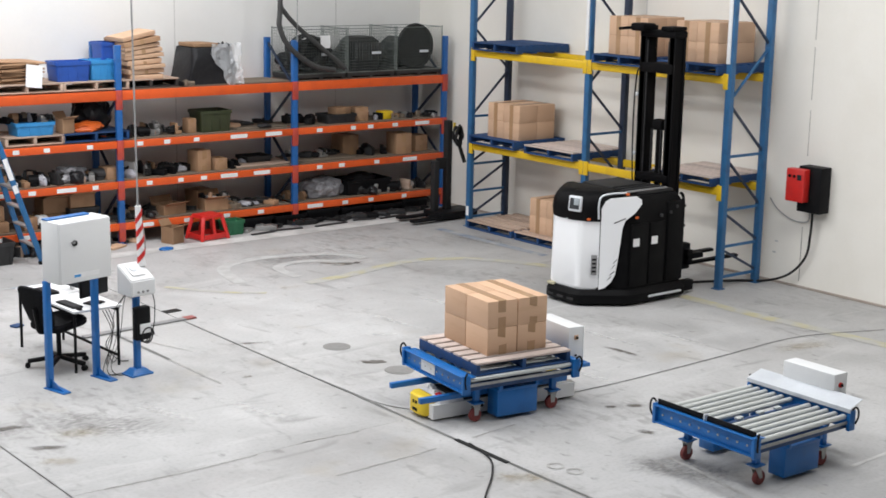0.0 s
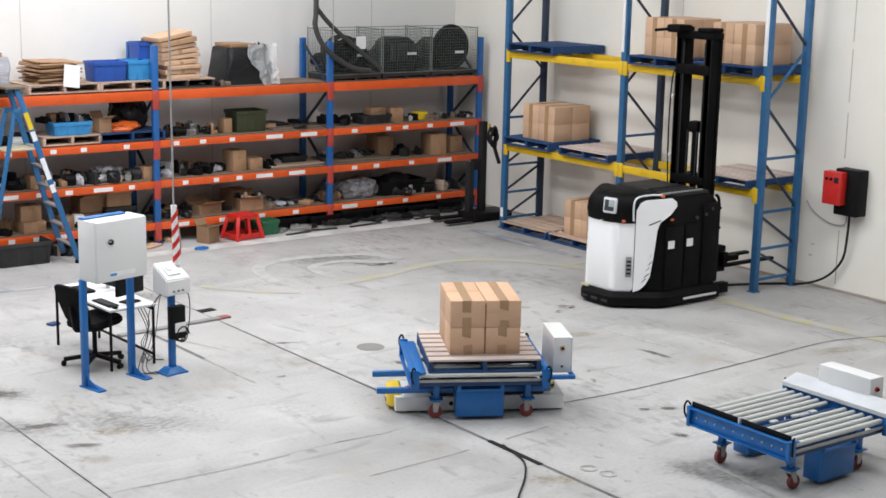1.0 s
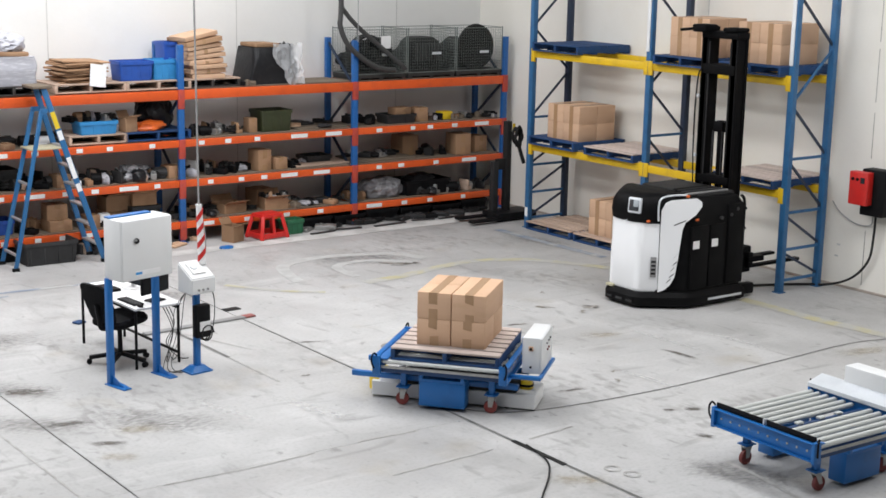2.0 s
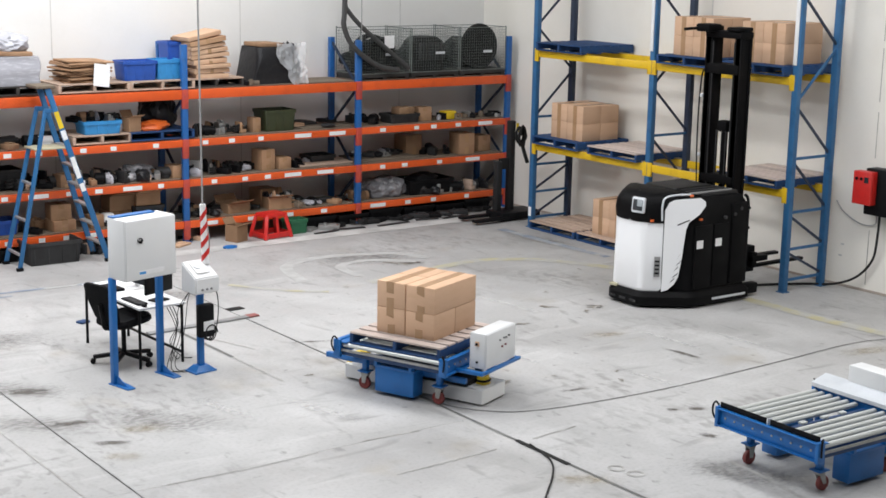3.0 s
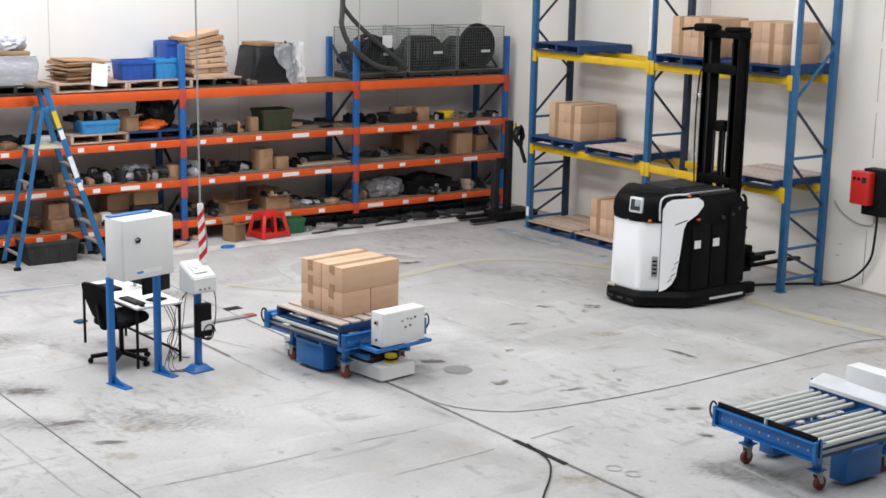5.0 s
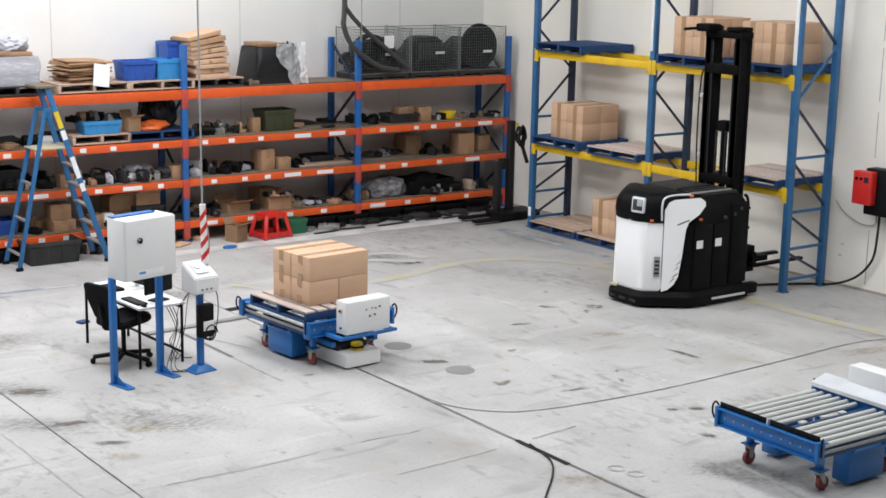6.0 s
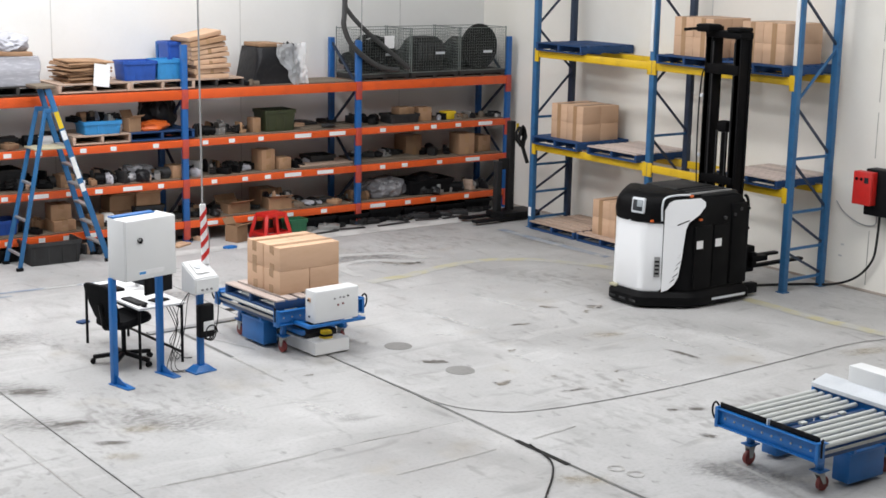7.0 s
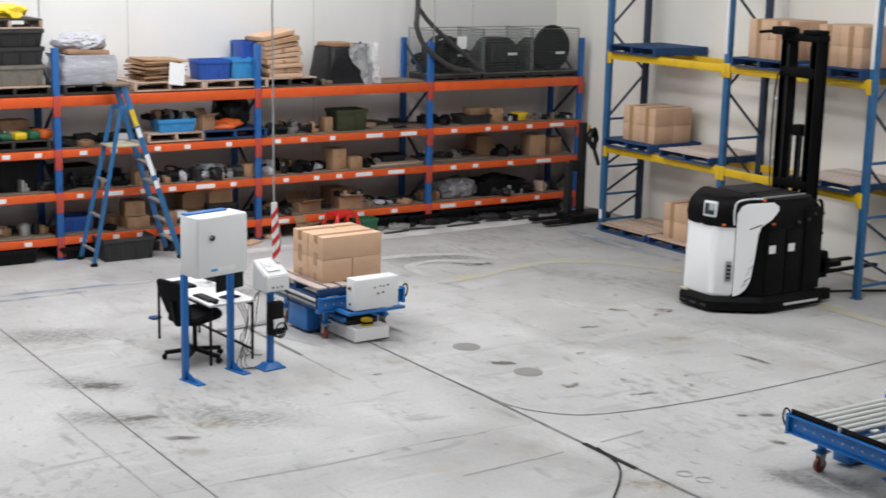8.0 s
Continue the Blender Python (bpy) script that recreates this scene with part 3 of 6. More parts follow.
def build_orange_rack():
    rack = thing("pallet_rack", pose(0, 0, 0), "blue and orange shelving rack with four loaded levels", "rack")
    w = 0.10
    for i, x in enumerate(OX):
        bm = B()
        box(bm, -w / 2, w / 2, 0, 0.08, 0, 3.18, 0.006)
        box(bm, -w / 2 - 0.02, w / 2 + 0.02, -0.02, 0.10, 0, 0.012)
        me = mesh_of("upright", bm, M_BLUE)
        piece("upright", me, rack, pose(x, OY - 0.04, 0))
        piece("upright", me, rack, pose(x, OY + ODEP - 0.08, 0))
        for k in range(4):
            z0 = 0.15 + 0.75 * k
            up = (OY + 0.04, OY + ODEP - 0.05)
            a, b = (up[0], up[1]) if k % 2 else (up[1], up[0])
            part("brace", bar(B(), (x, a, z0), (x, b, z0 + 0.7), 0.03, 0.04), M_BRACE, rack)
        for k, z in enumerate(OZ):
            part("connector", box(B(), x - w / 2 - 0.004, x + w / 2 + 0.004, OY - 0.046, OY + 0.0, z - 0.30, z + 0.01, 0.003), M_CONN, rack)
    for i in range(len(OX) - 1):
        x0, x1 = OX[i] + 0.055, OX[i + 1] - 0.055
        for k, z in enumerate(OZ):
            h = 0.15 if k == 3 else 0.115
            for y in (OY - 0.035, OY + ODEP - 0.075):
                part("beam", box(B(), x0, x1, y, y + 0.05, z - h, z, 0.006), M_ORANGE, rack)
            n = 5
            for j in range(n):
                y0 = OY + 0.02 + j * (ODEP - 0.1) / n
                part("shelf_board", box(B(), x0 + 0.01, x1 - 0.01, y0, y0 + (ODEP - 0.1) / n - 0.008, z + 0.002, z + 0.022), M_BOARD, rack)
            if k < 3:
                rnd = random.Random(i * 7 + k)
                x = x0 + rnd.uniform(0.15, 0.4)
                while x < x1 - 0.3:
                    lw = rnd.choice((0.10, 0.11, 0.12, 0.10, 0.12, 0.32))
                    part("shelf_label", box(B(), x, x + lw, OY - 0.038, OY - 0.0345, z - 0.092, z - 0.026), M_PAPER, rack)
                    x += lw + rnd.uniform(0.26, 0.65)


build_orange_rack()

# ---- blue and yellow racking along the right wall ----
BX, BDEP = 15.955, 0.815
BY = [19.195, 16.35, 13.50]
BZ = [1.485, 3.08]


def build_blue_rack():
    rack = thing("pallet_rack", pose(0, 0, 0), "tall blue pallet rack with yellow beams", "rack")
    top = 6.2
    for y in BY:
        bm = B()
        box(bm, -0.045, 0.045, -0.05, 0.05, 0, top, 0.006)
        box(bm, -0.07, 0.07, -0.07, 0.07, 0, 0.012)
        me = mesh_of("upright", bm, M_RBLUE)
        piece("upright", me, rack, pose(BX, y, 0))
        piece("upright", me if y == BY[2] else mesh_of("upright", box(B(), -0.045, 0.045, -0.05, 0.05, 0, top, 0.006), M_BRACE), rack, pose(BX + BDEP, y, 0))
        front, rear = BX + 0.03, BX + BDEP - 0.03
        far = y == BY[0]
        levels = (0.17, 0.62, 1.10, 1.60, 1.93) if far else (0.17, 0.62, 1.157, 1.93)
        for z in levels:
            part("brace", bar(B(), (BX, y, z), (BX + BDEP, y, z), 0.03, 0.038), M_RBLUE, rack)
        for z0, z1 in zip(levels, levels[1:]):
            p, q = (front, rear) if far else (rear, front)
            if z1 - z0 > 0.4:
                part("brace", bar(B(), (p, y, z0 + 0.04), (q, y, z1 - 0.04), 0.028, 0.032), M_BRACE, rack)
        # zigzag above the last rung
        p, q = (front, rear) if far else (rear, front)
        for k in range(5):
            z0 = 1.97 + 0.775 * k
            swap = k % 2
            blue = k == 1 and y == BY[2]
            part("brace", bar(B(), (q if swap else p, y, z0), (p if swap else q, y, z0 + 0.70), 0.028, 0.032), M_RBLUE if blue else M_BRACE, rack)
    for i in range(2):
        y0, y1 = BY[i + 1] + 0.05, BY[i] - 0.05
        for z in BZ:
            for x in (BX - 0.035, BX + BDEP - 0.02):
                b = part("beam", box(B(), x, x + 0.055, y0, y1, z - 0.118, z, 0.006), M_YELLOW, rack)
            for y in (y0, y1):
                part("connector", box(B(), BX - 0.052, BX - 0.02, y - 0.045, y + 0.045, z - 0.19, z + 0.03, 0.004), M_YELLOW, rack)
    for y in BY[1:]:
        part("post_guard", box(B(), BX - 0.062, BX - 0.046, y - 0.02, y + 0.045, 3.25, 5.2, 0.004), M_PAPER, rack, "white plastic strip")
    part("post_label", box(B(), BX - 0.05, BX - 0.046, BY[0] - 0.035, BY[0] + 0.035, 0.2, 0.36), M_PAPER, rack)


build_blue_rack()

# ---- pallets and cartons ----


def make_pallet(m, top, base, label, w=1.165, d=1.165, group=""):
    """Deck boards run along x, bearers along y."""
    p = thing("pallet", m, label, "pallet", group)
    n = 7
    bw = 0.125
    me = mesh_of("deck_board", box(B(), -w / 2, w / 2, -bw / 2, bw / 2, 0, 0.022, 0.003), top)
    for i in range(n):
        y = -d / 2 + bw / 2 + i * (d - bw) / (n - 1)
        piece("deck_board", me, p, pose(random.uniform(-0.004, 0.004), y, 0.118))
    mb = mesh_of("bearer", box(B(), -0.022, 0.022, -d / 2, d / 2, 0.02, 0.118, 0.003), base)
    for x in (-w / 2 + 0.022, 0, w / 2 - 0.022):
        piece("bearer", mb, p, pose(x, 0, 0))
    ml = mesh_of("bottom_board", box(B(), -w / 2, w / 2, -0.06, 0.06, 0, 0.02, 0.003), base)
    for y in (-d / 2 + 0.06, -0.2, 0.2, d / 2 - 0.06):
        piece("bottom_board", ml, p, pose(0, y, 0))
    return p


def make_carton(m, w, d, h, label="plain brown cardboard carton closed with tape", group="", tape="y", material=None, name="carton", banded=False):
    """A closed carton with its base at z = 0. tape: the axis along which the tape runs over the lid."""
    bm = box(B(), -w / 2, w / 2, -d / 2, d / 2, 0, h, 0.006)
    for v in bm.verts:
        v.co += 0.004 * Vector((noise.noise(v.co * 5 + m.translation), noise.noise(v.co * 5.7 - m.translation), 0))
    c = solo(name, bm, material or M_CARD, m, label, "carton", group)
    t, e = min(0.046, w * 0.2), 0.0022
    spread = random.Random(round(m.translation.x * 97 + m.translation.y * 31 + m.translation.z * 53))
    along_y = tape == "y"
    half = d / 2 if along_y else w / 2

    def strip_box(a0, a1, z0, z1):
        return box(B(), -t, t, a0, a1, z0, z1) if along_y else box(B(), a0, a1, -t, t, z0, z1)
    def torn(bm, top):
        """The free end of a tape, torn askew."""
        zs = [v.co.z for v in bm.verts]
        edge, a, slip = (max(zs) if top else min(zs)), spread.uniform(-0.35, 0.35), spread.uniform(-0.012, 0.012)
        for v in bm.verts:
            side = v.co.x if along_y else v.co.y
            if abs(v.co.z - edge) < 1e-4:
                v.co.z += a * side
            if along_y:
                v.co.x += slip
            else:
                v.co.y += slip
        return bm

    part("lid_tape", strip_box(-half, half, h - 0.002, h + e), M_TAPE, c, "brown packing tape")
    for s in (-1, 1):
        a0, a1 = sorted((s * half, s * (half + e)))
        if banded:
            part("end_tape", strip_box(a0, a1, 0, h), M_TAPE, c)
            continue
        part("end_tape", torn(strip_box(a0, a1, h - h * spread.uniform(0.26, 0.44), h + e), False), M_TAPE, c)
        part("end_tape", torn(strip_box(a0, a1, 0, h * spread.uniform(0.18, 0.40)), True), M_TAPE, c)
    return c


def carton_stack(x, y, z, nx, ny, nz, w, d, h, group, tape="x"):
    for i in range(nx):
        for j in range(ny):
            for k in range(nz):
                make_carton(pose(x + (i - (nx - 1) / 2) * (w + 0.004), y + (j - (ny - 1) / 2) * (d + 0.004), z + k * (h + 0.001), 0, 0, random.uniform(-0.6, 0.6)),
                            w, d, h, group=group, tape=tape, label="plain brown cardboard carton stacked on a pallet in the rack", banded=True)


PX = BX + 0.46
make_pallet(pose(PX, 18.50, BZ[1] + 0.004, 0, 0, 90), M_PBLUE, M_PBLUE, "empty blue timber pallet on the upper rack beams", group="rack pallets")
make_pallet(pose(PX, 18.52, BZ[0] + 0.004, 0, 0, 90), M_PBLUE, M_PBLUE, "blue timber pallet carrying cartons on the rack beams", group="rack pallets")
make_pallet(pose(PX, 17.10, BZ[0] + 0.004, 0, 0, 90), M_PINK, M_PBLUE, "empty blue pallet with a bare timber deck on the rack", group="rack pallets")
make_pallet(pose(PX, 18.52, 0.004, 0, 0, 90), M_WOOD, M_PBLUE, "blue pallet with a bare timber deck on the floor", group="rack pallets")
make_pallet(pose(PX, 17.28, 0.004, 0, 0, 90), M_WOOD, M_PBLUE, "timber pallet carrying cartons on the floor", group="rack pallets")
make_pallet(pose(PX, 15.60, BZ[1] + 0.004, 0, 0, 90), M_PBLUE, M_PBLUE, "blue pallet carrying cartons on the upper beams", group="rack pallets")
make_pallet(pose(PX, 14.22, BZ[1] + 0.004, 0, 0, 90), M_PBLUE, M_PBLUE, "blue pallet carrying cartons on the upper beams", group="rack pallets")
make_pallet(pose(PX, 14.22, BZ[0] + 0.004, 0, 0, 90), M_PINK, M_PBLUE, "empty blue pallet with a bare timber deck on the rack", group="rack pallets")
carton_stack(PX, 18.42, BZ[0] + 0.145, 2, 2, 2, 0.40, 0.40, 0.29, "cartons in the rack")
carton_stack(PX, 17.28, 0.145, 2, 2, 2, 0.40, 0.40, 0.29, "cartons in the rack")
carton_stack(PX, 15.60, BZ[1] + 0.145, 2, 2, 2, 0.40, 0.40, 0.29, "cartons in the rack")
carton_stack(PX, 14.22, BZ[1] + 0.145, 2, 2, 2, 0.40, 0.40, 0.29, "cartons in the rack")

# ---- conveyor carts, the robot and its load ----


def make_caster(parent, x, y, top, trail=-0.01):
    c = part("caster", box(bar(B(), (x - 0.02, y, top), (x + 0.02, y, top), 0.1, 0.012), x - 0.045, x + 0.045, y - 0.045, y + 0.045, top - 0.012, top, 0.003), M_CBLUE, parent)
    bm = B()
    for s in (-1, 1):
        plate(bm, [(-0.04, 0), (0.04, 0), (trail + 0.022, -0.115), (trail - 0.02, -0.115)], 0.004, Matrix.Translation((x, y + s * 0.028, top - 0.015)) @ pose(0, 0, 0, 90))
    box(bm, x - 0.045, x + 0.045, y - 0.032, y + 0.032, top - 0.03, top - 0.012, 0.004)
    part("fork", bm, M_STEEL, c, "zinc caster fork")
    w = new("wheel", mesh_of("wheel", wheel_mesh(), M_WHEEL))
    w.parent = c
    w.matrix_basis = pose(x + trail, y, 0.0715)
    return w


def wheel_mesh():
    bm = B()
    ring = []
    for q, h in ((0.02, 0.02), (0.050, 0.016), (0.055, 0.022), (0.068, 0.020), (0.071, 0.009), (0.071, -0.009), (0.068, -0.020), (0.055, -0.022), (0.050, -0.016), (0.02, -0.02)):
        ring.append([bm.verts.new((q * math.cos(2 * math.pi * k / 20), h, q * math.sin(2 * math.pi * k / 20))) for k in range(20)])
    for a, b in zip(ring, ring[1:]):
        for k in range(20):
            bm.faces.new((a[k], a[(k + 1) % 20], b[(k + 1) % 20], b[k]))
    bm.faces.new(ring[0])
    bm.faces.new(ring[-1][::-1])
    return bm


def make_cart(m, label, cover):
    """A roller conveyor on casters. x runs across it towards the control cabinet, rollers lie along x."""
    c = thing("conveyor_cart", m, label, "conveyor", "roller conveyor carts")
    # side channels
    for s in (-1, 1):
        bm = B()
        x = s * (0.725 if s < 0 else 0.635)
        box(bm, x - 0.012, x + 0.012, -0.61, 0.61, 0.385, 0.555, 0.004)
        box(bm, min(x, x + s * 0.05), max(x, x + s * 0.05), -0.61, 0.61, 0.545, 0.557, 0.003)
        box(bm, min(x, x + s * 0.05), max(x, x + s * 0.05), -0.61, 0.61, 0.385, 0.397, 0.003)
        if s < 0:
            box(bm, x, -0.608, -0.61, 0.61, 0.5335, 0.545, 0.003)
        rail = part("side_rail", bm, M_CBLUE, c)
        for k in range(10):
            y = -0.52 + k * 0.1155
            part("bolt", rod(B(), (x + s * 0.012, y, 0.47), (x + s * 0.020, y, 0.47), 0.011, 8), M_STEEL, rail)
        if cover and s < 0:
            for y0, y1 in ((-0.60, -0.02), (0.02, 0.60)):
                part("guide_strip", box(B(), x - 0.006, x + 0.010, y0, y1, 0.557, 0.612, 0.004), M_BLACK, rail, "black plastic pallet guide")
        if cover and s < 0:
            part("guide_clip", box(B(), x - 0.02, x + 0.03, -0.010, 0.010, 0.556, 0.618, 0.003), M_SHEET, rail, "pale guide clip")
        for e in (-1, 1):
            part("corner_bracket", box(B(), x - 0.045, x + 0.045, e * 0.61 - 0.02, e * 0.61 + 0.02, 0.37, 0.57, 0.006), M_CBLUE, rail)
            part("latch", tube(B(), [(x + s * 0.02, e * 0.645, 0.44), (x + s * 0.04, e * 0.66, 0.50), (x + s * 0.04, e * 0.66, 0.57), (x + s * 0.015, e * 0.65, 0.605), (x, e * 0.62, 0.575)], 0.010, 6), M_BLACK, rail, "black wire latch")
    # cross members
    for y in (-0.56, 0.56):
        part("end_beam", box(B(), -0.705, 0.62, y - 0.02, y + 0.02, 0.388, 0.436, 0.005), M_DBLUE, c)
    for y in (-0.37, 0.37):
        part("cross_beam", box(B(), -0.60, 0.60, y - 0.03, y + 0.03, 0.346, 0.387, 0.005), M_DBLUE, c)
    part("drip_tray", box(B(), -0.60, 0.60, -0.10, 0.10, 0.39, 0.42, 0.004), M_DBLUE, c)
    for y in (-0.602, 0.602):
        part("end_plate", box(B(), -0.70, 0.60, y - 0.006, y + 0.006, 0.438, 0.468, 0.003), M_STEEL, c, "bare steel end plate")
    # rollers
    bm = B()
    rod(bm, (-0.715, 0, 0), (0.61, 0, 0), 0.012, 8)
    rod(bm, (-0.665, 0, 0), (0.585, 0, 0), 0.026, 16)
    me = mesh_of("roller", bm, M_ROLLER)
    for y in (-0.565, -0.462, -0.359, -0.256, -0.153, 0.075, 0.178, 0.281, 0.384, 0.487, 0.575):
        piece("roller", me, c, pose(0, y, 0.504))
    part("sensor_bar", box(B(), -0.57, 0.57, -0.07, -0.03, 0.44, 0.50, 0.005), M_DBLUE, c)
    for x in (-0.3, 0.0, 0.25):
        part("sensor", box(B(), x - 0.04, x + 0.04, -0.065, -0.015, 0.50, 0.525, 0.006), M_ROLLER, c, "pale grey sensor")
    # drive boxes at both ends
    for s in (-1, 1):
        bm = B()
        dx = 0.05 if cover else -0.035
        box(bm, dx - 0.25, dx + 0.25, min(s * 0.53, s * 0.335), max(s * 0.53, s * 0.335), 0.04, 0.325, 0.012)
        d = part("drive_box", bm, M_CBLUE, c, "plain bright blue sheet metal box")
        part("lid", box(B(), dx - 0.253, dx + 0.253, min(s * 0.535, s * 0.333), max(s * 0.535, s * 0.333), 0.312, 0.342, 0.006), M_CBLUE, d)
        part("lug", box(B(), dx - 0.245, dx - 0.205, min(s * 0.56, s * 0.49), max(s * 0.56, s * 0.49), 0.34, 0.40, 0.005), M_CBLUE, d)
        part("lug", box(B(), dx + 0.205, dx + 0.245, min(s * 0.56, s * 0.49), max(s * 0.56, s * 0.49), 0.34, 0.40, 0.005), M_CBLUE, d)
    wheels = []
    for x in (-0.48, 0.48):
        for y in (-0.42, 0.42):
            part("leg", box(B(), x - 0.03, x + 0.03, y - 0.03, y + 0.03, 0.21, 0.40, 0.005), M_CBLUE, c)
            part("foot_plate", box(B(), x - 0.07, x + 0.07, y - 0.06, y + 0.06, 0.20, 0.212, 0.003), M_CBLUE, c)
            wheels.append(make_caster(c, x, y, 0.20, 0.05 if cover and x < 0 and y < 0 else -0.01))
    # control cabinet on its bracket
    b = part("cabinet_bracket", box(B(), 0.66, 0.99, -0.40, -0.34, 0.385, 0.425, 0.006), M_CBLUE, c)
    part("bracket_arm", box(B(), 0.66, 0.99, 0.34, 0.40, 0.385, 0.425, 0.006), M_CBLUE, b)
    part("bracket_rail", box(B(), 0.955, 0.995, -0.34, 0.42, 0.387, 0.423, 0.006), M_CBLUE, b)
    cab = part("control_cabinet", box(B(), 0.765, 0.955, -0.295, 0.33, 0.428, 0.815, 0.010), M_CAB, c, "light grey steel control cabinet")
    part("cabinet_door", box(B(), 0.955, 0.972, -0.29, 0.325, 0.434, 0.809, 0.006), M_CAB, cab)
    for y, z, q, mt in ((-0.02, 0.70, 0.010, M_GREY), (0.06, 0.71, 0.009, M_GREY), (0.11, 0.705, 0.010, M_GREY), (0.17, 0.715, 0.010, M_DGREY), (0.03, 0.62, 0.011, M_WHEEL), (0.10, 0.63, 0.011, M_WHEEL)):
        part("push_button", rod(B(), (0.972, y, z), (0.986, y, z), q, 12), mt, cab)
    if cover:
        part("isolator", rod(B(), (0.86, -0.310, 0.70), (0.86, -0.295, 0.70), 0.026, 14), M_RED, cab, "red isolator knob")
    else:
        part("isolator", box(B(), 0.835, 0.885, -0.308, -0.295, 0.675, 0.725, 0.004), M_CARD, cab, "tan isolator plate")
    part("isolator_knob", rod(B(), (0.86, -0.325, 0.70), (0.86, -0.310, 0.70), 0.014, 12), M_BLACK, cab)
    part("cable_gland", rod(B(), (0.86, -0.31, 0.50), (0.86, -0.295, 0.50), 0.012, 8), M_BLACK, cab)
    part("connector_socket", box(B(), 0.80, 0.92, 0.33, 0.345, 0.60, 0.76, 0.006), M_BLACK, cab, "black connector socket")
    if cover:
        bm = B()
        plate(bm, [(-0.63, 0.0), (0.63, 0.0), (0.62, 0.21), (-0.62, 0.21)], 0.006, Matrix.Translation((0.585, 0, 0.585)) @ pose(0, 0, 0, 0, -18, 0) @ pose(0, 0, 0, 0, 0, 90) @ Matrix.Scale(-1, 4, (0, 1, 0)))
        box(bm, 0.583, 0.595, -0.63, 0.63, 0.55, 0.592, 0.003)
        part("cover_plate", bm, M_SHEET, c, "pale galvanised cover plate")
    else:
        part("name_plate", box(B(), -0.744, -0.738, -0.02, 0.26, 0.415, 0.53), M_SHEET, c, "pale metal plate")
    return c, wheels


def make_robot(m):
    """A low transport robot, its nose towards -x."""
    r = thing("transport_robot", m, "low white transport robot with yellow scanner parts", "robot")
    bm = B()
    o = outline(-0.89, 0.91, -0.25, 0.25, 0.02)
    loft(bm, [(0.025, o), (0.175, o)])
    body = part("body", bm, M_ROBOT, r)
    loft_o = outline(-0.62, 0.70, -0.22, 0.22, 0.04)
    part("deck", loft(B(), [(0.175, loft_o), (0.235, loft_o)]), M_DGREY, r, "dark grey top deck")
    part("lift_plate", box(B(), -0.40, 0.45, -0.18, 0.18, 0.235, 0.32, 0.008), M_DGREY, r)
    def nose_ring(k):
        return outline(-0.965 + k, -0.82, -0.175 + k, 0.175 - k, (0.11, 0.008, 0.008, 0.11), 8)
    nose_cap = part("nose", loft(B(), [(0.03, nose_ring(0.02)), (0.05, nose_ring(0.0)), (0.225, nose_ring(0.0)), (0.24, nose_ring(0.012)), (0.24, nose_ring(0.04))]), M_YPLAS, r, "yellow rounded scanner nose")
    for a, z in ((-150, 0.085), (180, 0.085), (150, 0.085), (-158, 0.165), (158, 0.165)):
        m = Matrix.Translation((-0.845, 0, z)) @ pose(0, 0, 0, 0, 0, a)
        part("scanner_eye", box(B(), 0.095, 0.13 if abs(a) < 180 else 0.125, -0.035, 0.035, -0.018, 0.018, 0.008, m), M_BLACK, nose_cap, "black scanner window")
    part("nose_deck", loft(B(), [(0.17, outline(-0.815, -0.5, -0.24, 0.24, 0.03)), (0.215, outline(-0.81, -0.5, -0.22, 0.22, 0.03))]), M_ROBOT, r)
    for y in (-0.17, -0.1, 0.02, 0.12, 0.18):
        part("plug", box(B(), -0.74 + y * 0.3, -0.68 + y * 0.3, y - 0.025, y + 0.025, 0.213, 0.25, 0.006), M_PAPER if y > 0 else M_RED, r)
    tail = part("tail_scanner", loft(B(), [(0.182, outline(0.70, 0.84, -0.075, 0.075, 0.05)), (0.265, outline(0.71, 0.83, -0.065, 0.065, 0.05))]), M_YPLAS, r, "yellow laser scanner")
    part("scanner_window", loft(B(), [(0.208, outline(0.697, 0.843, -0.078, 0.078, 0.05)), (0.232, outline(0.697, 0.843, -0.078, 0.078, 0.05))]), M_BLACK, tail)
    part("tail_plate", box(B(), 0.70, 0.905, -0.2, 0.24, 0.176, 0.181), M_ROBOT, r)
    for s in (-1, 1):
        part("lift_arm", box(B(), -1.09, 0.74, s * 0.302 - 0.028, s * 0.302 + 0.028, 0.240, 0.300, 0.008), M_CBLUE, r, "long blue steel lift arm")
        part("arm_link", box(B(), -0.3, 0.3, min(s * 0.17, s * 0.312), max(s * 0.17, s * 0.275), 0.24, 0.29, 0.005), M_DGREY, r)
    part("side_port", rod(B(), (-0.30, -0.256, 0.10), (-0.30, -0.249, 0.10), 0.022, 12), M_BLACK, r)
    for x in (-0.6, 0.6):
        for s in (-1, 1):
            part("wheel", rod(B(), (x, s * 0.16, 0.05), (x, s * 0.22, 0.05), 0.049, 16), M_BLACK, r)
    return r


STATIC_CART = pose(10.640, 8.435, 0, 0, 0, -0.8)
cart_still, still_wheels = make_cart(STATIC_CART, "empty blue roller conveyor cart with pale cover plate on casters", True)

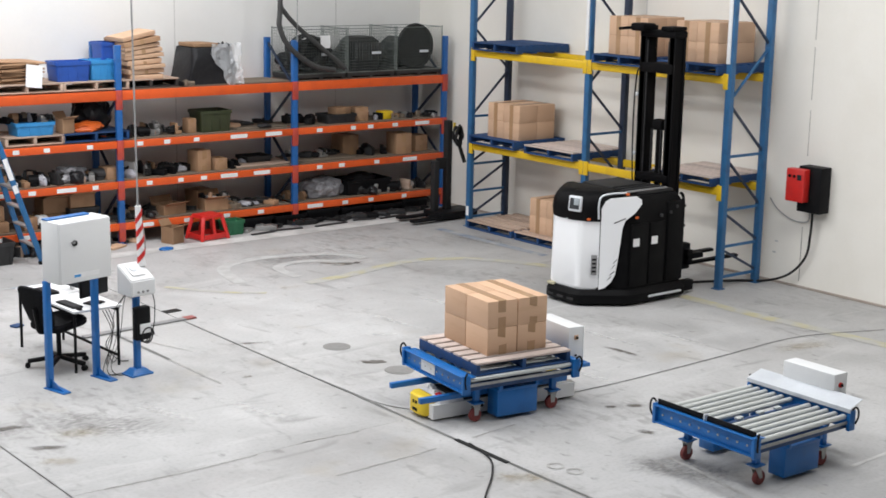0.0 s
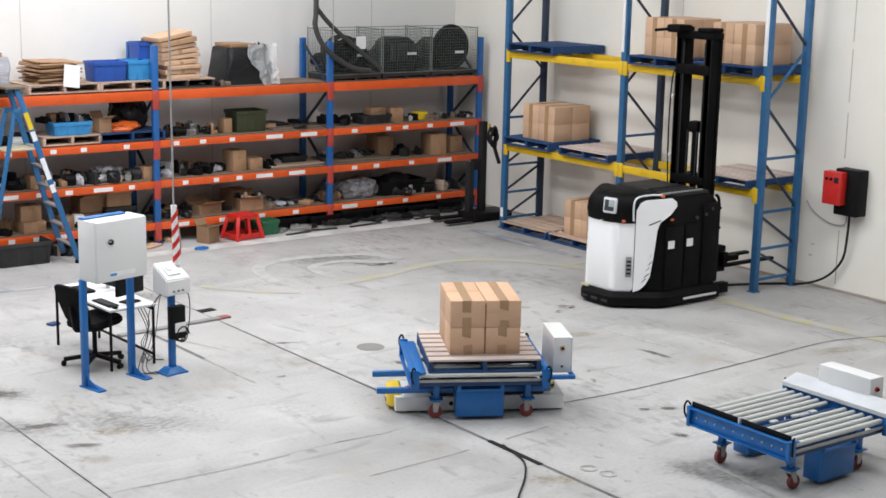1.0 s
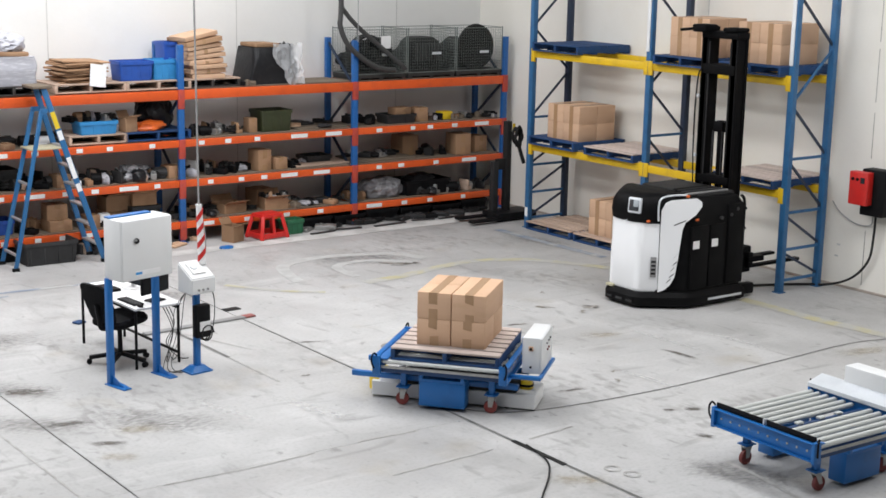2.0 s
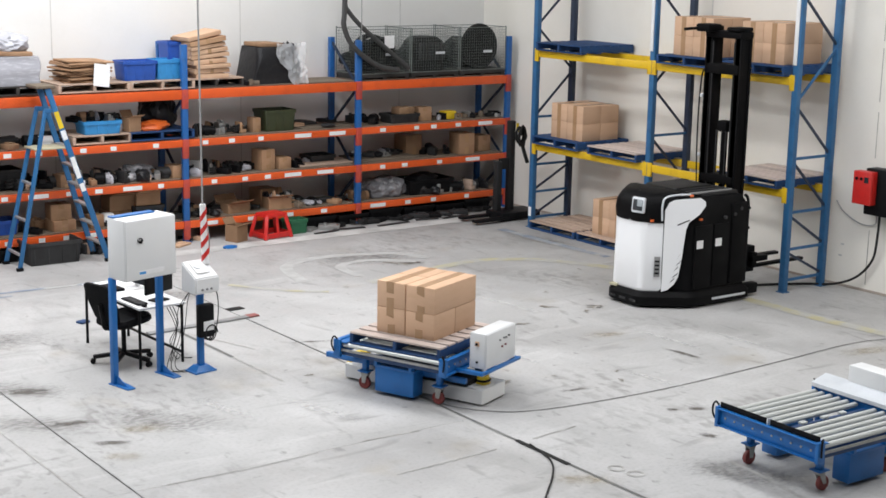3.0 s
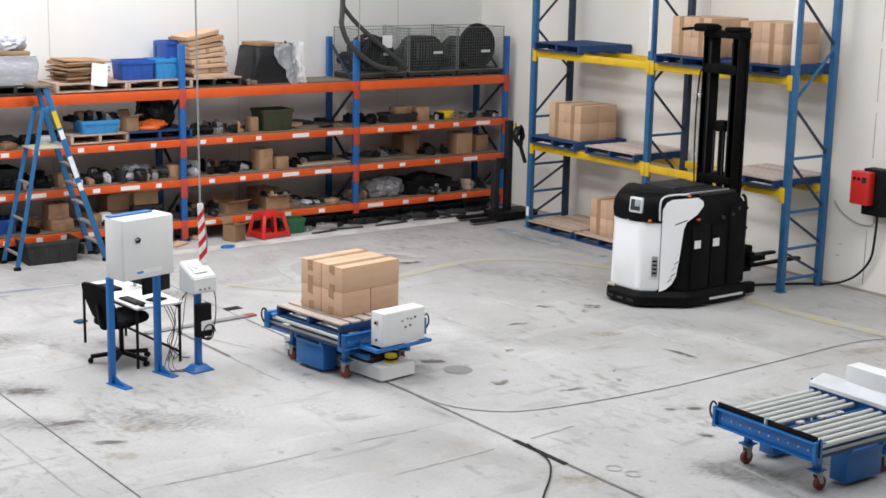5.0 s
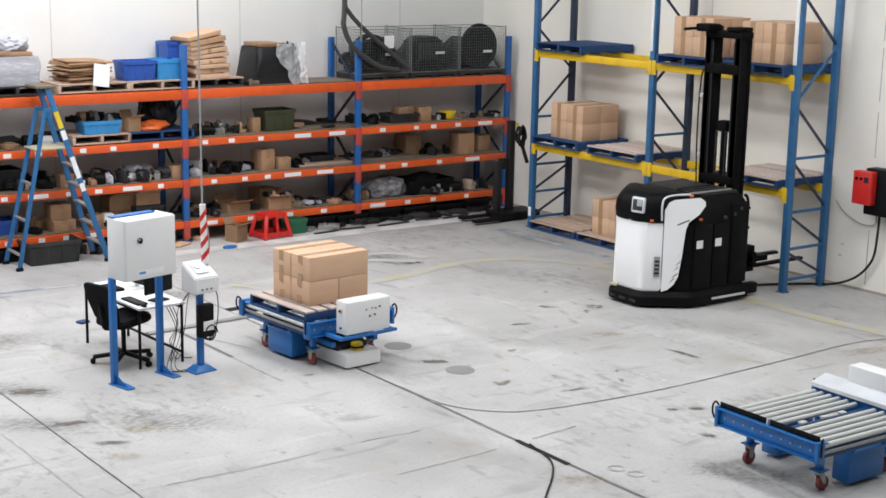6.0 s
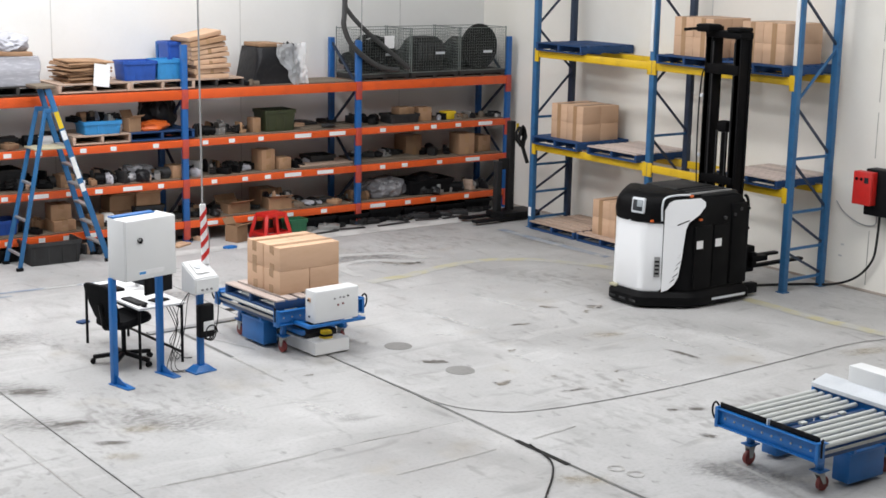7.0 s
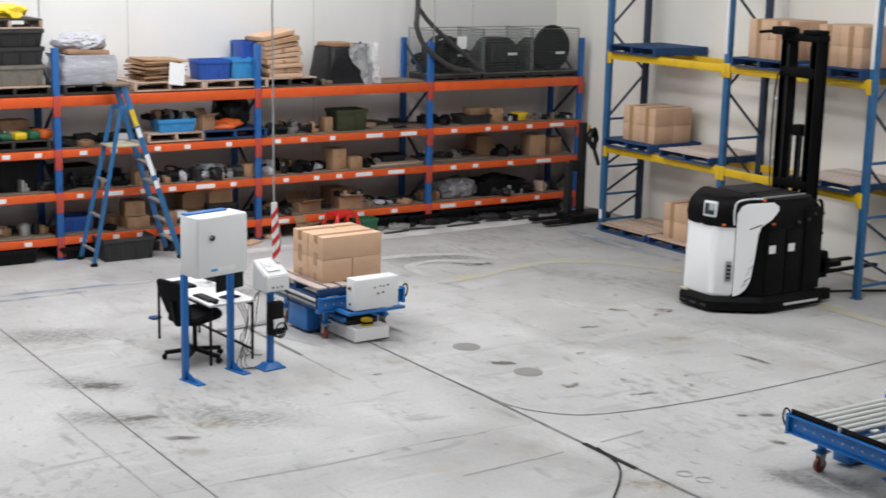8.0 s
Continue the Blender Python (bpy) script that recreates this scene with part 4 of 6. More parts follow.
CART_ROWS = [  # seconds, x, y, turn: wheel-centre of the moving cart
    (0.0, 9.774, 11.368, -7.5), (0.5, 9.540, 11.480, -18.0), (1.0, 9.362, 11.662, -30.0), (1.5, 9.238, 11.873, -40.0),
    (2.0, 9.150, 12.095, -50.5), (2.5, 9.085, 12.330, -60.5), (3.0, 9.031, 12.585, -68.0), (3.5, 8.983, 12.890, -72.5), (4.0, 8.930, 13.200, -76.3), (4.5, 8.890, 13.492, -80.0),
    (5.0, 8.865, 13.812, -82.6), (5.5, 8.846, 14.134, -84.4), (6.0, 8.834, 14.457, -85.6), (6.5, 8.832, 14.776, -86.5),
    (7.0, 8.828, 15.095, -87.1), (7.5, 8.824, 15.414, -87.5), (8.0, 8.820, 15.733, -87.9)]


def cart_pose(x, y, th):
    return pose(x, y, 0, 0, 0, th) @ pose(0, -0.09, 0)


START = cart_pose(*CART_ROWS[0][1:])
cart, cart_wheels = make_cart(START, "blue roller conveyor cart carrying a loaded pallet on a robot", False)
robot = make_robot(START)
load = []
LOADED = "blue pallet with a bare timber deck carrying cartons on the cart"
off = pose(0.0, 0.0, 0.532)
load.append((make_pallet(START @ off, M_PINK, M_PBLUE, LOADED), off))
cw, cd, ch = 0.364, 0.421, 0.284
for k in range(2):
    for i in range(2):
        rows = ((-1, 1) if not (k == 1 and i == 1) else (0,))
        for j in rows:
            d = cd if j else 2 * cd + 0.010
            off = pose(0.0185 + (i - 0.5) * (cw + 0.010), 0.021 + j * (cd + 0.010) / 2, 0.532 + 0.1415 + k * (ch + 0.002))
            load.append((make_carton(START @ off, cw, d, ch, "brown taped cardboard carton stacked on the moving pallet", "cartons on the cart", "y"), off))

# ---- reach truck ----


def rounded(pts, radii, n=5):
    """A polygon, counter-clockwise, with its corners rounded."""
    out = []
    m = len(pts)
    for i, (p, r) in enumerate(zip(pts, radii)):
        p, a, b = Vector(p), Vector(pts[i - 1]), Vector(pts[(i + 1) % m])
        u, v = (a - p).normalized(), (b - p).normalized()
        for k in range(n):
            t = k / (n - 1)
            q = (1 - t) ** 2 * (p + u * r) + 2 * t * (1 - t) * p + t * t * (p + v * r)
            out.append((q.x, q.y))
    return out


def hull(k=0.0, front=0.0, rear=0.0, r=0.12):
    """The truck's plan: a blunt nose towards -x with slanted cheeks. k: inset all round."""
    x0, x1, w, c = -0.97 + k + front, 0.74 - k + rear, 0.75 - k, 0.30 - k * 0.5
    return rounded([(x0, -c), (-0.35, -w), (x1, -w), (x1, w), (-0.35, w), (x0, c)], (r, 0.14, 0.03, 0.03, 0.14, r))


def nose(k, cut, r=0.14):
    """The front of the plan alone, cut off across the cheeks at x = cut."""
    x0, c, w = -0.97 + k, 0.30 - k * 0.5, 0.75 - k
    y = c + (w - c) * (cut - x0) / (-0.35 - x0)
    return rounded([(x0, -c), (cut, -y), (cut, y), (x0, c)], (r, 0.012, 0.012, r), 7)


def build_truck():
    t = thing("reach_truck", pose(14.44, 14.20, 0, 0, 0, 0), "white and black automatic reach truck with a tall mast", "reach truck")
    ch = part("chassis", loft(B(), [(0.03, hull(0.03)), (0.05, hull(0.0)), (0.16, hull(0.0)), (0.19, hull(0.02)), (0.23, hull(0.05))]), M_TRUCK, t, "black steel skirt")
    part("side_strip", box(B(), 0.0, 0.66, -0.758, -0.75, 0.09, 0.125, 0.003), M_SHEET, ch, "pale metal edge strip")
    for y in (-0.2, 0.0, 0.2):
        part("bumper_slot", box(B(), -0.976, -0.966, y - 0.06, y + 0.06, 0.08, 0.11), M_DGREY, ch)
    # white front cowl and cheeks
    part("front_cowl", loft(B(), [(0.225, nose(0.075, -0.70, 0.07)), (0.27, nose(0.055, -0.68, 0.07)), (0.75, nose(0.06, -0.68, 0.07)), (1.22, nose(0.075, -0.67, 0.08)), (1.27, nose(0.10, -0.67, 0.08))]), M_WHITE, t, "glossy white front cowl")
    # cheek panel drawn along the slanted side: distance from its front edge, height
    cheek = [(-0.005, 0.235), (0.08, 0.265), (0.16, 0.34), (0.215, 0.45), (0.25, 0.70), (0.29, 1.10), (0.325, 1.20), (0.46, 1.31), (0.54, 1.43), (0.535, 1.49), (0.47, 1.535), (0.12, 1.50), (0.05, 1.46), (-0.005, 1.36)]
    ang = math.degrees(math.atan2(0.45, 0.62))
    for s in (-1, 1):
        m = Matrix.Translation((-0.685, s * (0.462), 0)) @ pose(0, 0, 0, 0, 0, s * ang) @ pose(0, 0, 0, 90) @ Matrix.Translation((0, 0, -0.018))
        bm = plate(B(), [(u, min(z, 1.40 if s > 0 else 2.0)) for u, z in cheek], 0.036, m)
        sp = part("cheek_panel", bm, M_WHITE, t, "glossy white swept side panel")
        if s < 0:
            part("grip_slot", plate(B(), [(0.17, 1.155), (0.33, 1.225), (0.33, 1.24), (0.17, 1.17)], 0.006, m @ Matrix.Translation((0, 0, 0.033))), M_DGREY, sp)
            for k, (u, z, w) in enumerate(((0.10, 0.36, 0.06), (0.13, 0.43, 0.07), (0.15, 0.52, 0.05), (0.175, 0.60, 0.06), (0.19, 0.70, 0.035))):
                part("decal", plate(B(), [(u, z), (u + w, z + 0.055), (u + w + 0.008, z + 0.075), (u + 0.02, z + 0.03)], 0.004, m @ Matrix.Translation((0, 0, 0.035))), M_DGREY, sp)
    gx, gy = -0.735, -0.428
    gm = Matrix.Translation((gx, gy, 0)) @ pose(0, 0, 0, 0, 0, -ang)
    part("grille_plate", box(B(), -0.06, 0.02, -0.018, 0.0, 0.44, 0.72, 0.005, gm), M_GREY, t, "grey grille plate")
    for k in range(4):
        part("grille_slot", box(B(), -0.05, 0.01, -0.022, -0.016, 0.48 + 0.055 * k, 0.505 + 0.055 * k, 0, gm), M_BLACK, t)
    # black head with visor and screen
    hd = part("head", loft(B(), [(1.16, nose(0.09, -0.60)), (1.19, nose(0.05, -0.55)), (1.30, nose(0.035, -0.5)), (1.42, nose(0.05, -0.45)), (1.48, nose(0.075, -0.42, 0.16)), (1.53, nose(0.11, -0.40, 0.18)), (1.565, nose(0.17, -0.38, 0.19)), (1.58, nose(0.27, -0.36, 0.18))]), M_TRUCK, t, "black rounded plastic head")
    scr = Matrix.Translation((-0.925, -0.19, 1.415)) @ pose(0, 0, 0, 0, 6, 12)
    part("screen_frame", box(B(), -0.02, 0.03, -0.105, 0.105, -0.11, 0.105, 0.02, scr), M_SHEET, hd, "silver screen frame")
    part("screen", box(B(), -0.026, 0.0, -0.08, 0.08, -0.08, 0.075, 0.012, scr), M_SCREEN, hd)
    # Pale patch painted on the screen stands for a reflection.
    part("screen_glare", box(B(), -0.0275, 0.0, -0.075, 0.01, -0.02, 0.07, 0.004, scr), M_GLARE, hd)
    for x, y, z in ((-0.84, -0.375, 1.20), (-0.40, -0.66, 1.545), (-0.26, -0.715, 1.22)):
        part("signal_lamp", box(B(), x - 0.025, x + 0.025, y - 0.015, y + 0.015, z, z + 0.03, 0.006), M_ORP, hd)
    part("key_switch", rod(B(), (-0.94, -0.06, 1.19), (-0.965, -0.06, 1.19), 0.012, 8), M_SHEET, hd)
    part("trim_bow", tube(B(), [(-0.735, -0.46, 1.22), (-0.745, -0.462, 1.42), (-0.70, -0.47, 1.53), (-0.55, -0.53, 1.565), (-0.38, -0.62, 1.57)], 0.014, 6), M_SHEET, hd, "silver trim bow")
    # black body
    part("battery_housing", loft(B(), [(0.21, hull(0.06, 0.22)), (0.9, hull(0.055, 0.26)), (1.26, hull(0.06, 0.30)), (1.42, hull(0.08, 0.32)), (1.50, hull(0.13, 0.33)), (1.53, hull(0.24, 0.34))]), M_TRUCK, t, "black steel body")
    for x, w in ((-0.34, 0.33), (0.02, 0.30)):
        d = part("body_door", box(B(), x, x + w, -0.712, -0.68, 0.27, 1.14, 0.012), M_TRUCK, t)
        part("warning_label", box(B(), x + 0.03, x + 0.15, -0.716, -0.711, 0.83, 0.94), M_PAPER, d, "white warning label")
    part("rear_box", box(B(), 0.36, 0.70, -0.725, -0.55, 0.26, 1.40, 0.03), M_TRUCK, t)
    # Top shell takes a lighter grey for the light its rough plastic catches.
    part("rear_cap", box(B(), -0.10, 0.62, -0.56, 0.56, 1.46, 1.55, 0.03), M_DGREY, t, "top shell, greyed for light caught by rough plastic")
    for k in range(4):
        part("top_rib", box(B(), -0.30 + 0.05 * k, 0.52, -0.53 + 0.13 * k, -0.495 + 0.13 * k, 1.54, 1.572, 0.012), M_GREY if k == 0 else M_DGREY, t)
    for k in range(3):
        part("lever", rod(B(), (0.62, -0.64, 0.72 + 0.28 * k), (0.78, -0.64, 0.73 + 0.28 * k), 0.022, 8), M_BLACK, t)
    for x, z in ((0.40, 1.25), (0.52, 1.32), (0.22, 1.22)):
        part("bolt_cap", rod(B(), (x, -0.735, z), (x, -0.70, z), 0.025, 12), M_DGREY, t)
    part("rear_post", tube(B(), [(0.64, -0.70, 0.35), (0.66, -0.71, 0.95), (0.66, -0.71, 1.40), (0.60, -0.70, 1.50)], 0.022, 8), M_BLACK, t)
    # mast
    for s in (-1, 1):
        y = s * 0.275
        bm = B()
        box(bm, 0.745, 0.965, y - 0.045, y + 0.045, 0.20, 3.70, 0.008)
        box(bm, 0.745, 0.790, y - 0.065, y + 0.065, 0.20, 3.70, 0.006)
        box(bm, 0.920, 0.965, y - 0.065, y + 0.065, 0.20, 3.70, 0.006)
        part("mast_channel", bm, M_MAST, t, "black steel mast channel")
        yi = y - s * 0.068
        part("inner_channel", box(B(), 0.770, 0.940, yi - 0.02, yi + 0.02, 0.25, 3.76, 0.006), M_MAST, t)
        part("lift_chain", box(B(), 0.752, 0.764, yi - 0.014, yi + 0.014, 1.5, 3.55), M_DGREY, t)
        part("support_leg", box(B(), 0.60, 1.02, s * 0.60 - 0.06, s * 0.60 + 0.06, 0.05, 0.20, 0.015), M_TRUCK, t, "black outrigger leg")
        part("fork_tine", box(B(), 1.20, 2.42, s * 0.24 - 0.05, s * 0.24 + 0.05, 0.30, 0.345, 0.012), M_TRUCK, t, "black steel fork tine")
    part("mast_hose", tube(B(), [(0.725, 0.355, 1.5), (0.715, 0.375, 2.0), (0.715, 0.38, 2.6), (0.725, 0.36, 3.05), (0.745, 0.33, 3.15)], 0.011, 6), M_BLACK, t, "black hose along the mast")
    for z in (1.9, 2.75):
        part("hose_clip", box(B(), 0.715, 0.75, 0.33, 0.39, z, z + 0.05, 0.006), M_SHEET, t, "pale hose clip")
    part("mast_head", box(B(), 0.730, 0.980, -0.345, 0.345, 3.60, 3.70, 0.02), M_MAST, t)
    part("mast_cap", box(B(), 0.700, 0.980, -0.33, -0.08, 3.70, 3.76, 0.02), M_MAST, t)
    part("mast_sensor", box(B(), 0.560, 0.840, 0.12, 0.38, 3.68, 3.79, 0.03), M_MAST, t)
    part("sensor_arm", bar(B(), (0.620, 0.40, 3.72), (0.480, 0.52, 3.70), 0.05, 0.04, 0.006), M_MAST, t)
    part("mast_crossbar", box(B(), 0.740, 1.000, -0.30, 0.30, 3.10, 3.24, 0.01), M_MAST, t)
    part("mast_crossbar", box(B(), 0.740, 1.000, -0.30, 0.30, 1.55, 1.67, 0.01), M_MAST, t)
    part("lift_cylinder", rod(B(), (0.870, 0.0, 0.3), (0.870, 0.0, 2.35), 0.048, 14), M_MAST, t)
    part("cylinder_head", box(B(), 0.790, 0.950, -0.09, 0.09, 2.28, 2.44, 0.03), M_MAST, t)
    for y in (-0.09, 0.09):
        part("hydraulic_hose", rod(B(), (0.800, y, 1.5), (0.800, y, 2.30), 0.010, 8), M_DGREY, t)
    part("fork_carriage", box(B(), 1.06, 1.24, -0.38, 0.38, 0.28, 0.66, 0.02), M_TRUCK, t)
    part("load_sensor", box(B(), 1.1, 1.42, -0.47, -0.36, 0.44, 0.52, 0.01), M_TRUCK, t)
    part("sensor_bracket", box(B(), 1.1, 1.20, -0.46, -0.30, 0.36, 0.58, 0.01), M_TRUCK, t)
    for x, y in ((-0.45, -0.35), (-0.45, 0.35), (0.48, -0.58), (0.48, 0.58)):
        part("wheel", rod(B(), (x, y - 0.05, 0.11), (x, y + 0.05, 0.11), 0.11, 18), M_BLACK, t)
    part("corner_beacon", box(B(), -0.95, -0.86, 0.16, 0.30, 0.215, 0.255, 0.012), M_CREAM, t, "dull yellow corner marker")

build_truck()

# ---- control station, desk and chair ----


def build_station():
    m = pose(6.11, 14.44, 0, 0, 0, 13)
    s = thing("control_station", m, "light grey control cabinet standing on two blue posts", "control cabinet")
    for x in (0.03, 0.66):
        p = part("post", box(B(), x - 0.033, x + 0.033, -0.033, 0.033, 0.012, 1.20, 0.006), M_CBLUE, s, "blue square steel post")
        bm = B()
        plate(bm, [(-0.11, -0.05), (0.05, -0.05), (0.05, 0.30), (-0.05, 0.30)], 0.012, Matrix.Translation((x, 0, 0)) @ pose(0, 0, 0, 0, 0, 180))
        part("foot", bm, M_CBLUE, p, "blue steel foot plate")
        part("gusset", plate(B(), [(0, 0), (0.20, 0), (0, 0.10)], 0.010, Matrix.Translation((x + 0.005, -0.04, 0.012)) @ pose(0, 0, 0, 0, 0, -90) @ pose(0, 0, 0, 90)), M_CBLUE, p)
    c = part("cabinet", box(B(), 0.015, 0.69, -0.255, 0.045, 1.19, 1.86, 0.014), M_CAB, s, "light grey steel cabinet")
    part("cabinet_door", box(B(), 0.02, 0.685, -0.28, -0.255, 1.195, 1.855, 0.012), M_CAB, c)
    part("latch", rod(B(), (0.20, -0.30, 1.63), (0.20, -0.28, 1.63), 0.03, 16), M_BLACK, c, "black round door latch")
    part("latch_handle", box(B(), 0.16, 0.20, -0.306, -0.285, 1.628, 1.652, 0.004), M_GREY, c)
    part("name_plate", box(B(), 0.18, 0.52, -0.283, -0.279, 1.245, 1.295), M_PAPER, c, "white strip with a blue mark")
    part("name_mark", box(B(), 0.185, 0.27, -0.285, -0.282, 1.255, 1.283), M_LTOTE, c)
    part("top_rail", box(B(), 0.02, 0.58, -0.06, 0.04, 1.8605, 1.878, 0.006), M_CBLUE, c, "blue mounting rail")
    for z in (1.25, 1.80):
        part("hinge", rod(B(), (0.668, -0.262, z - 0.03), (0.668, -0.262, z + 0.03), 0.008, 8), M_STEEL, c)
    # pillar with operator panel
    q = thing("operator_pillar", pose(7.165, 14.41, 0, 0, 0, 8), "blue pillar with a white sloped operator panel", "operator panel")
    part("base_plate", loft(B(), [(0.0, outline(-0.145, 0.145, -0.11, 0.11, 0.01)), (0.018, outline(-0.145, 0.145, -0.11, 0.11, 0.01))]), M_CBLUE, q)
    part("base_cone", loft(B(), [(0.018, outline(-0.135, 0.135, -0.10, 0.10, 0.01)), (0.075, outline(-0.07, 0.07, -0.06, 0.06, 0.01))]), M_CBLUE, q)
    part("post", box(B(), -0.033, 0.033, -0.033, 0.033, 0.05, 0.92, 0.006), M_CBLUE, q)
    bm = B()
    plate(bm, [(-0.14, 0.93), (0.14, 0.93), (0.14, 1.27), (-0.14, 1.11)], 0.32, Matrix.Translation((-0.15, 0, 0)) @ pose(0, 0, 0, 90, 0, 90))
    bmesh.ops.bevel(bm, geom=list(bm.edges), offset=0.012, segments=2, affect="EDGES")
    hd = part("panel_box", bm, M_CAB, q, "white sloped panel box")
    sl = Matrix.Translation((0, 0.0, 1.202)) @ pose(0, 0, 0, math.degrees(math.atan2(0.16, 0.28)))
    part("panel_sheet", box(B(), -0.085, 0.085, -0.09, 0.09, -0.004, 0.004, 0, sl), M_PAPER, hd)
    part("panel_dial", rod(B(), sl @ Vector((-0.02, 0.02, 0)), sl @ Vector((-0.02, 0.02, 0.012)), 0.045, 18), M_SHEET, hd)
    for x in (-0.06, 0.0, 0.06):
        part("button", rod(B(), (x, -0.155, 0.98), (x, -0.135, 0.98), 0.012, 10), M_GREY, hd)
    part("side_plug", rod(B(), (0.135, -0.02, 1.02), (0.18, -0.02, 1.02), 0.02, 10), M_BLACK, hd)
    d = part("power_unit", box(B(), -0.09, 0.10, -0.14, -0.04, 0.42, 0.80, 0.02), M_BLACK, q, "black power unit")
    part("unit_label", box(B(), -0.05, 0.09, -0.146, -0.139, 0.50, 0.61, 0.004), M_CAB, d, "pale grey label plate")
    part("coiled_cord", tube(B(), [(0.05 + 0.075 * math.cos(a * 0.8), -0.16 + 0.004 * a, 0.47 + 0.09 * math.sin(a * 0.8)) for a in range(24)], 0.008, 6), M_CABLE, d, "coiled black cord")
    for k in range(3):
        x = -0.16 - 0.05 * k
        part("loose_cord", tube(B(), [(-0.10, 0.0, 0.98), (x, 0.02 * k, 0.86 - 0.05 * k), (x - 0.03, 0.05, 0.45), (x - 0.12, 0.10, 0.12), (x - 0.05, 0.05 + 0.05 * k, 0.012), (-0.05, 0.09, 0.012 + 0.004 * k)], 0.004, 6), M_CABLE, q)
    part("loose_cord", tube(B(), [(0.15, -0.02, 1.02), (0.22, -0.03, 0.85), (0.21, -0.05, 0.62), (0.12, -0.12, 0.45)], 0.006, 6), M_CABLE, q)
    # hanging cable with striped sleeve
    h = thing("hanging_cable", pose(7.27, 14.52, 0), "thin grey overhead cable with a red and white striped sleeve", "cable")
    part("cable", rod(B(), (0.0, 0, 1.80), (-0.06, 0, ROOF - 0.02), 0.011, 8), M_GCABLE, h)
    part("sleeve", rod(B(), (0.018, -0.03, 1.22), (0, 0, 1.90), 0.045, 16, 0.034), M_PAPER, h, "white plastic sleeve")
    for k in range(4):
        z = 1.30 + k * 0.148
        bm = B()
        rings = []
        f = (z - 1.22) / 0.68
        q = 0.0475 - 0.011 * f
        for e in (0, 1):
            rings.append([bm.verts.new((0.018 * (1 - f) + q * math.cos(2 * math.pi * i / 16), -0.03 * (1 - f) + q * math.sin(2 * math.pi * i / 16), z + e * 0.072 + 0.055 * math.cos(2 * math.pi * i / 16 + 0.4))) for i in range(16)])
        for i in range(16):
            bm.faces.new((rings[0][i], rings[0][(i + 1) % 16], rings[1][(i + 1) % 16], rings[1][i]))
        part("red_stripe", bm, M_RED, h, "red warning stripe")
    part("slack_cord", tube(B(), [(0.03, 0.03, 1.86), (0.085, 0.05, 1.62), (0.11, 0.06, 1.42), (0.09, 0.06, 1.25)], 0.008, 6), M_GCABLE, h, "slack grey cord")


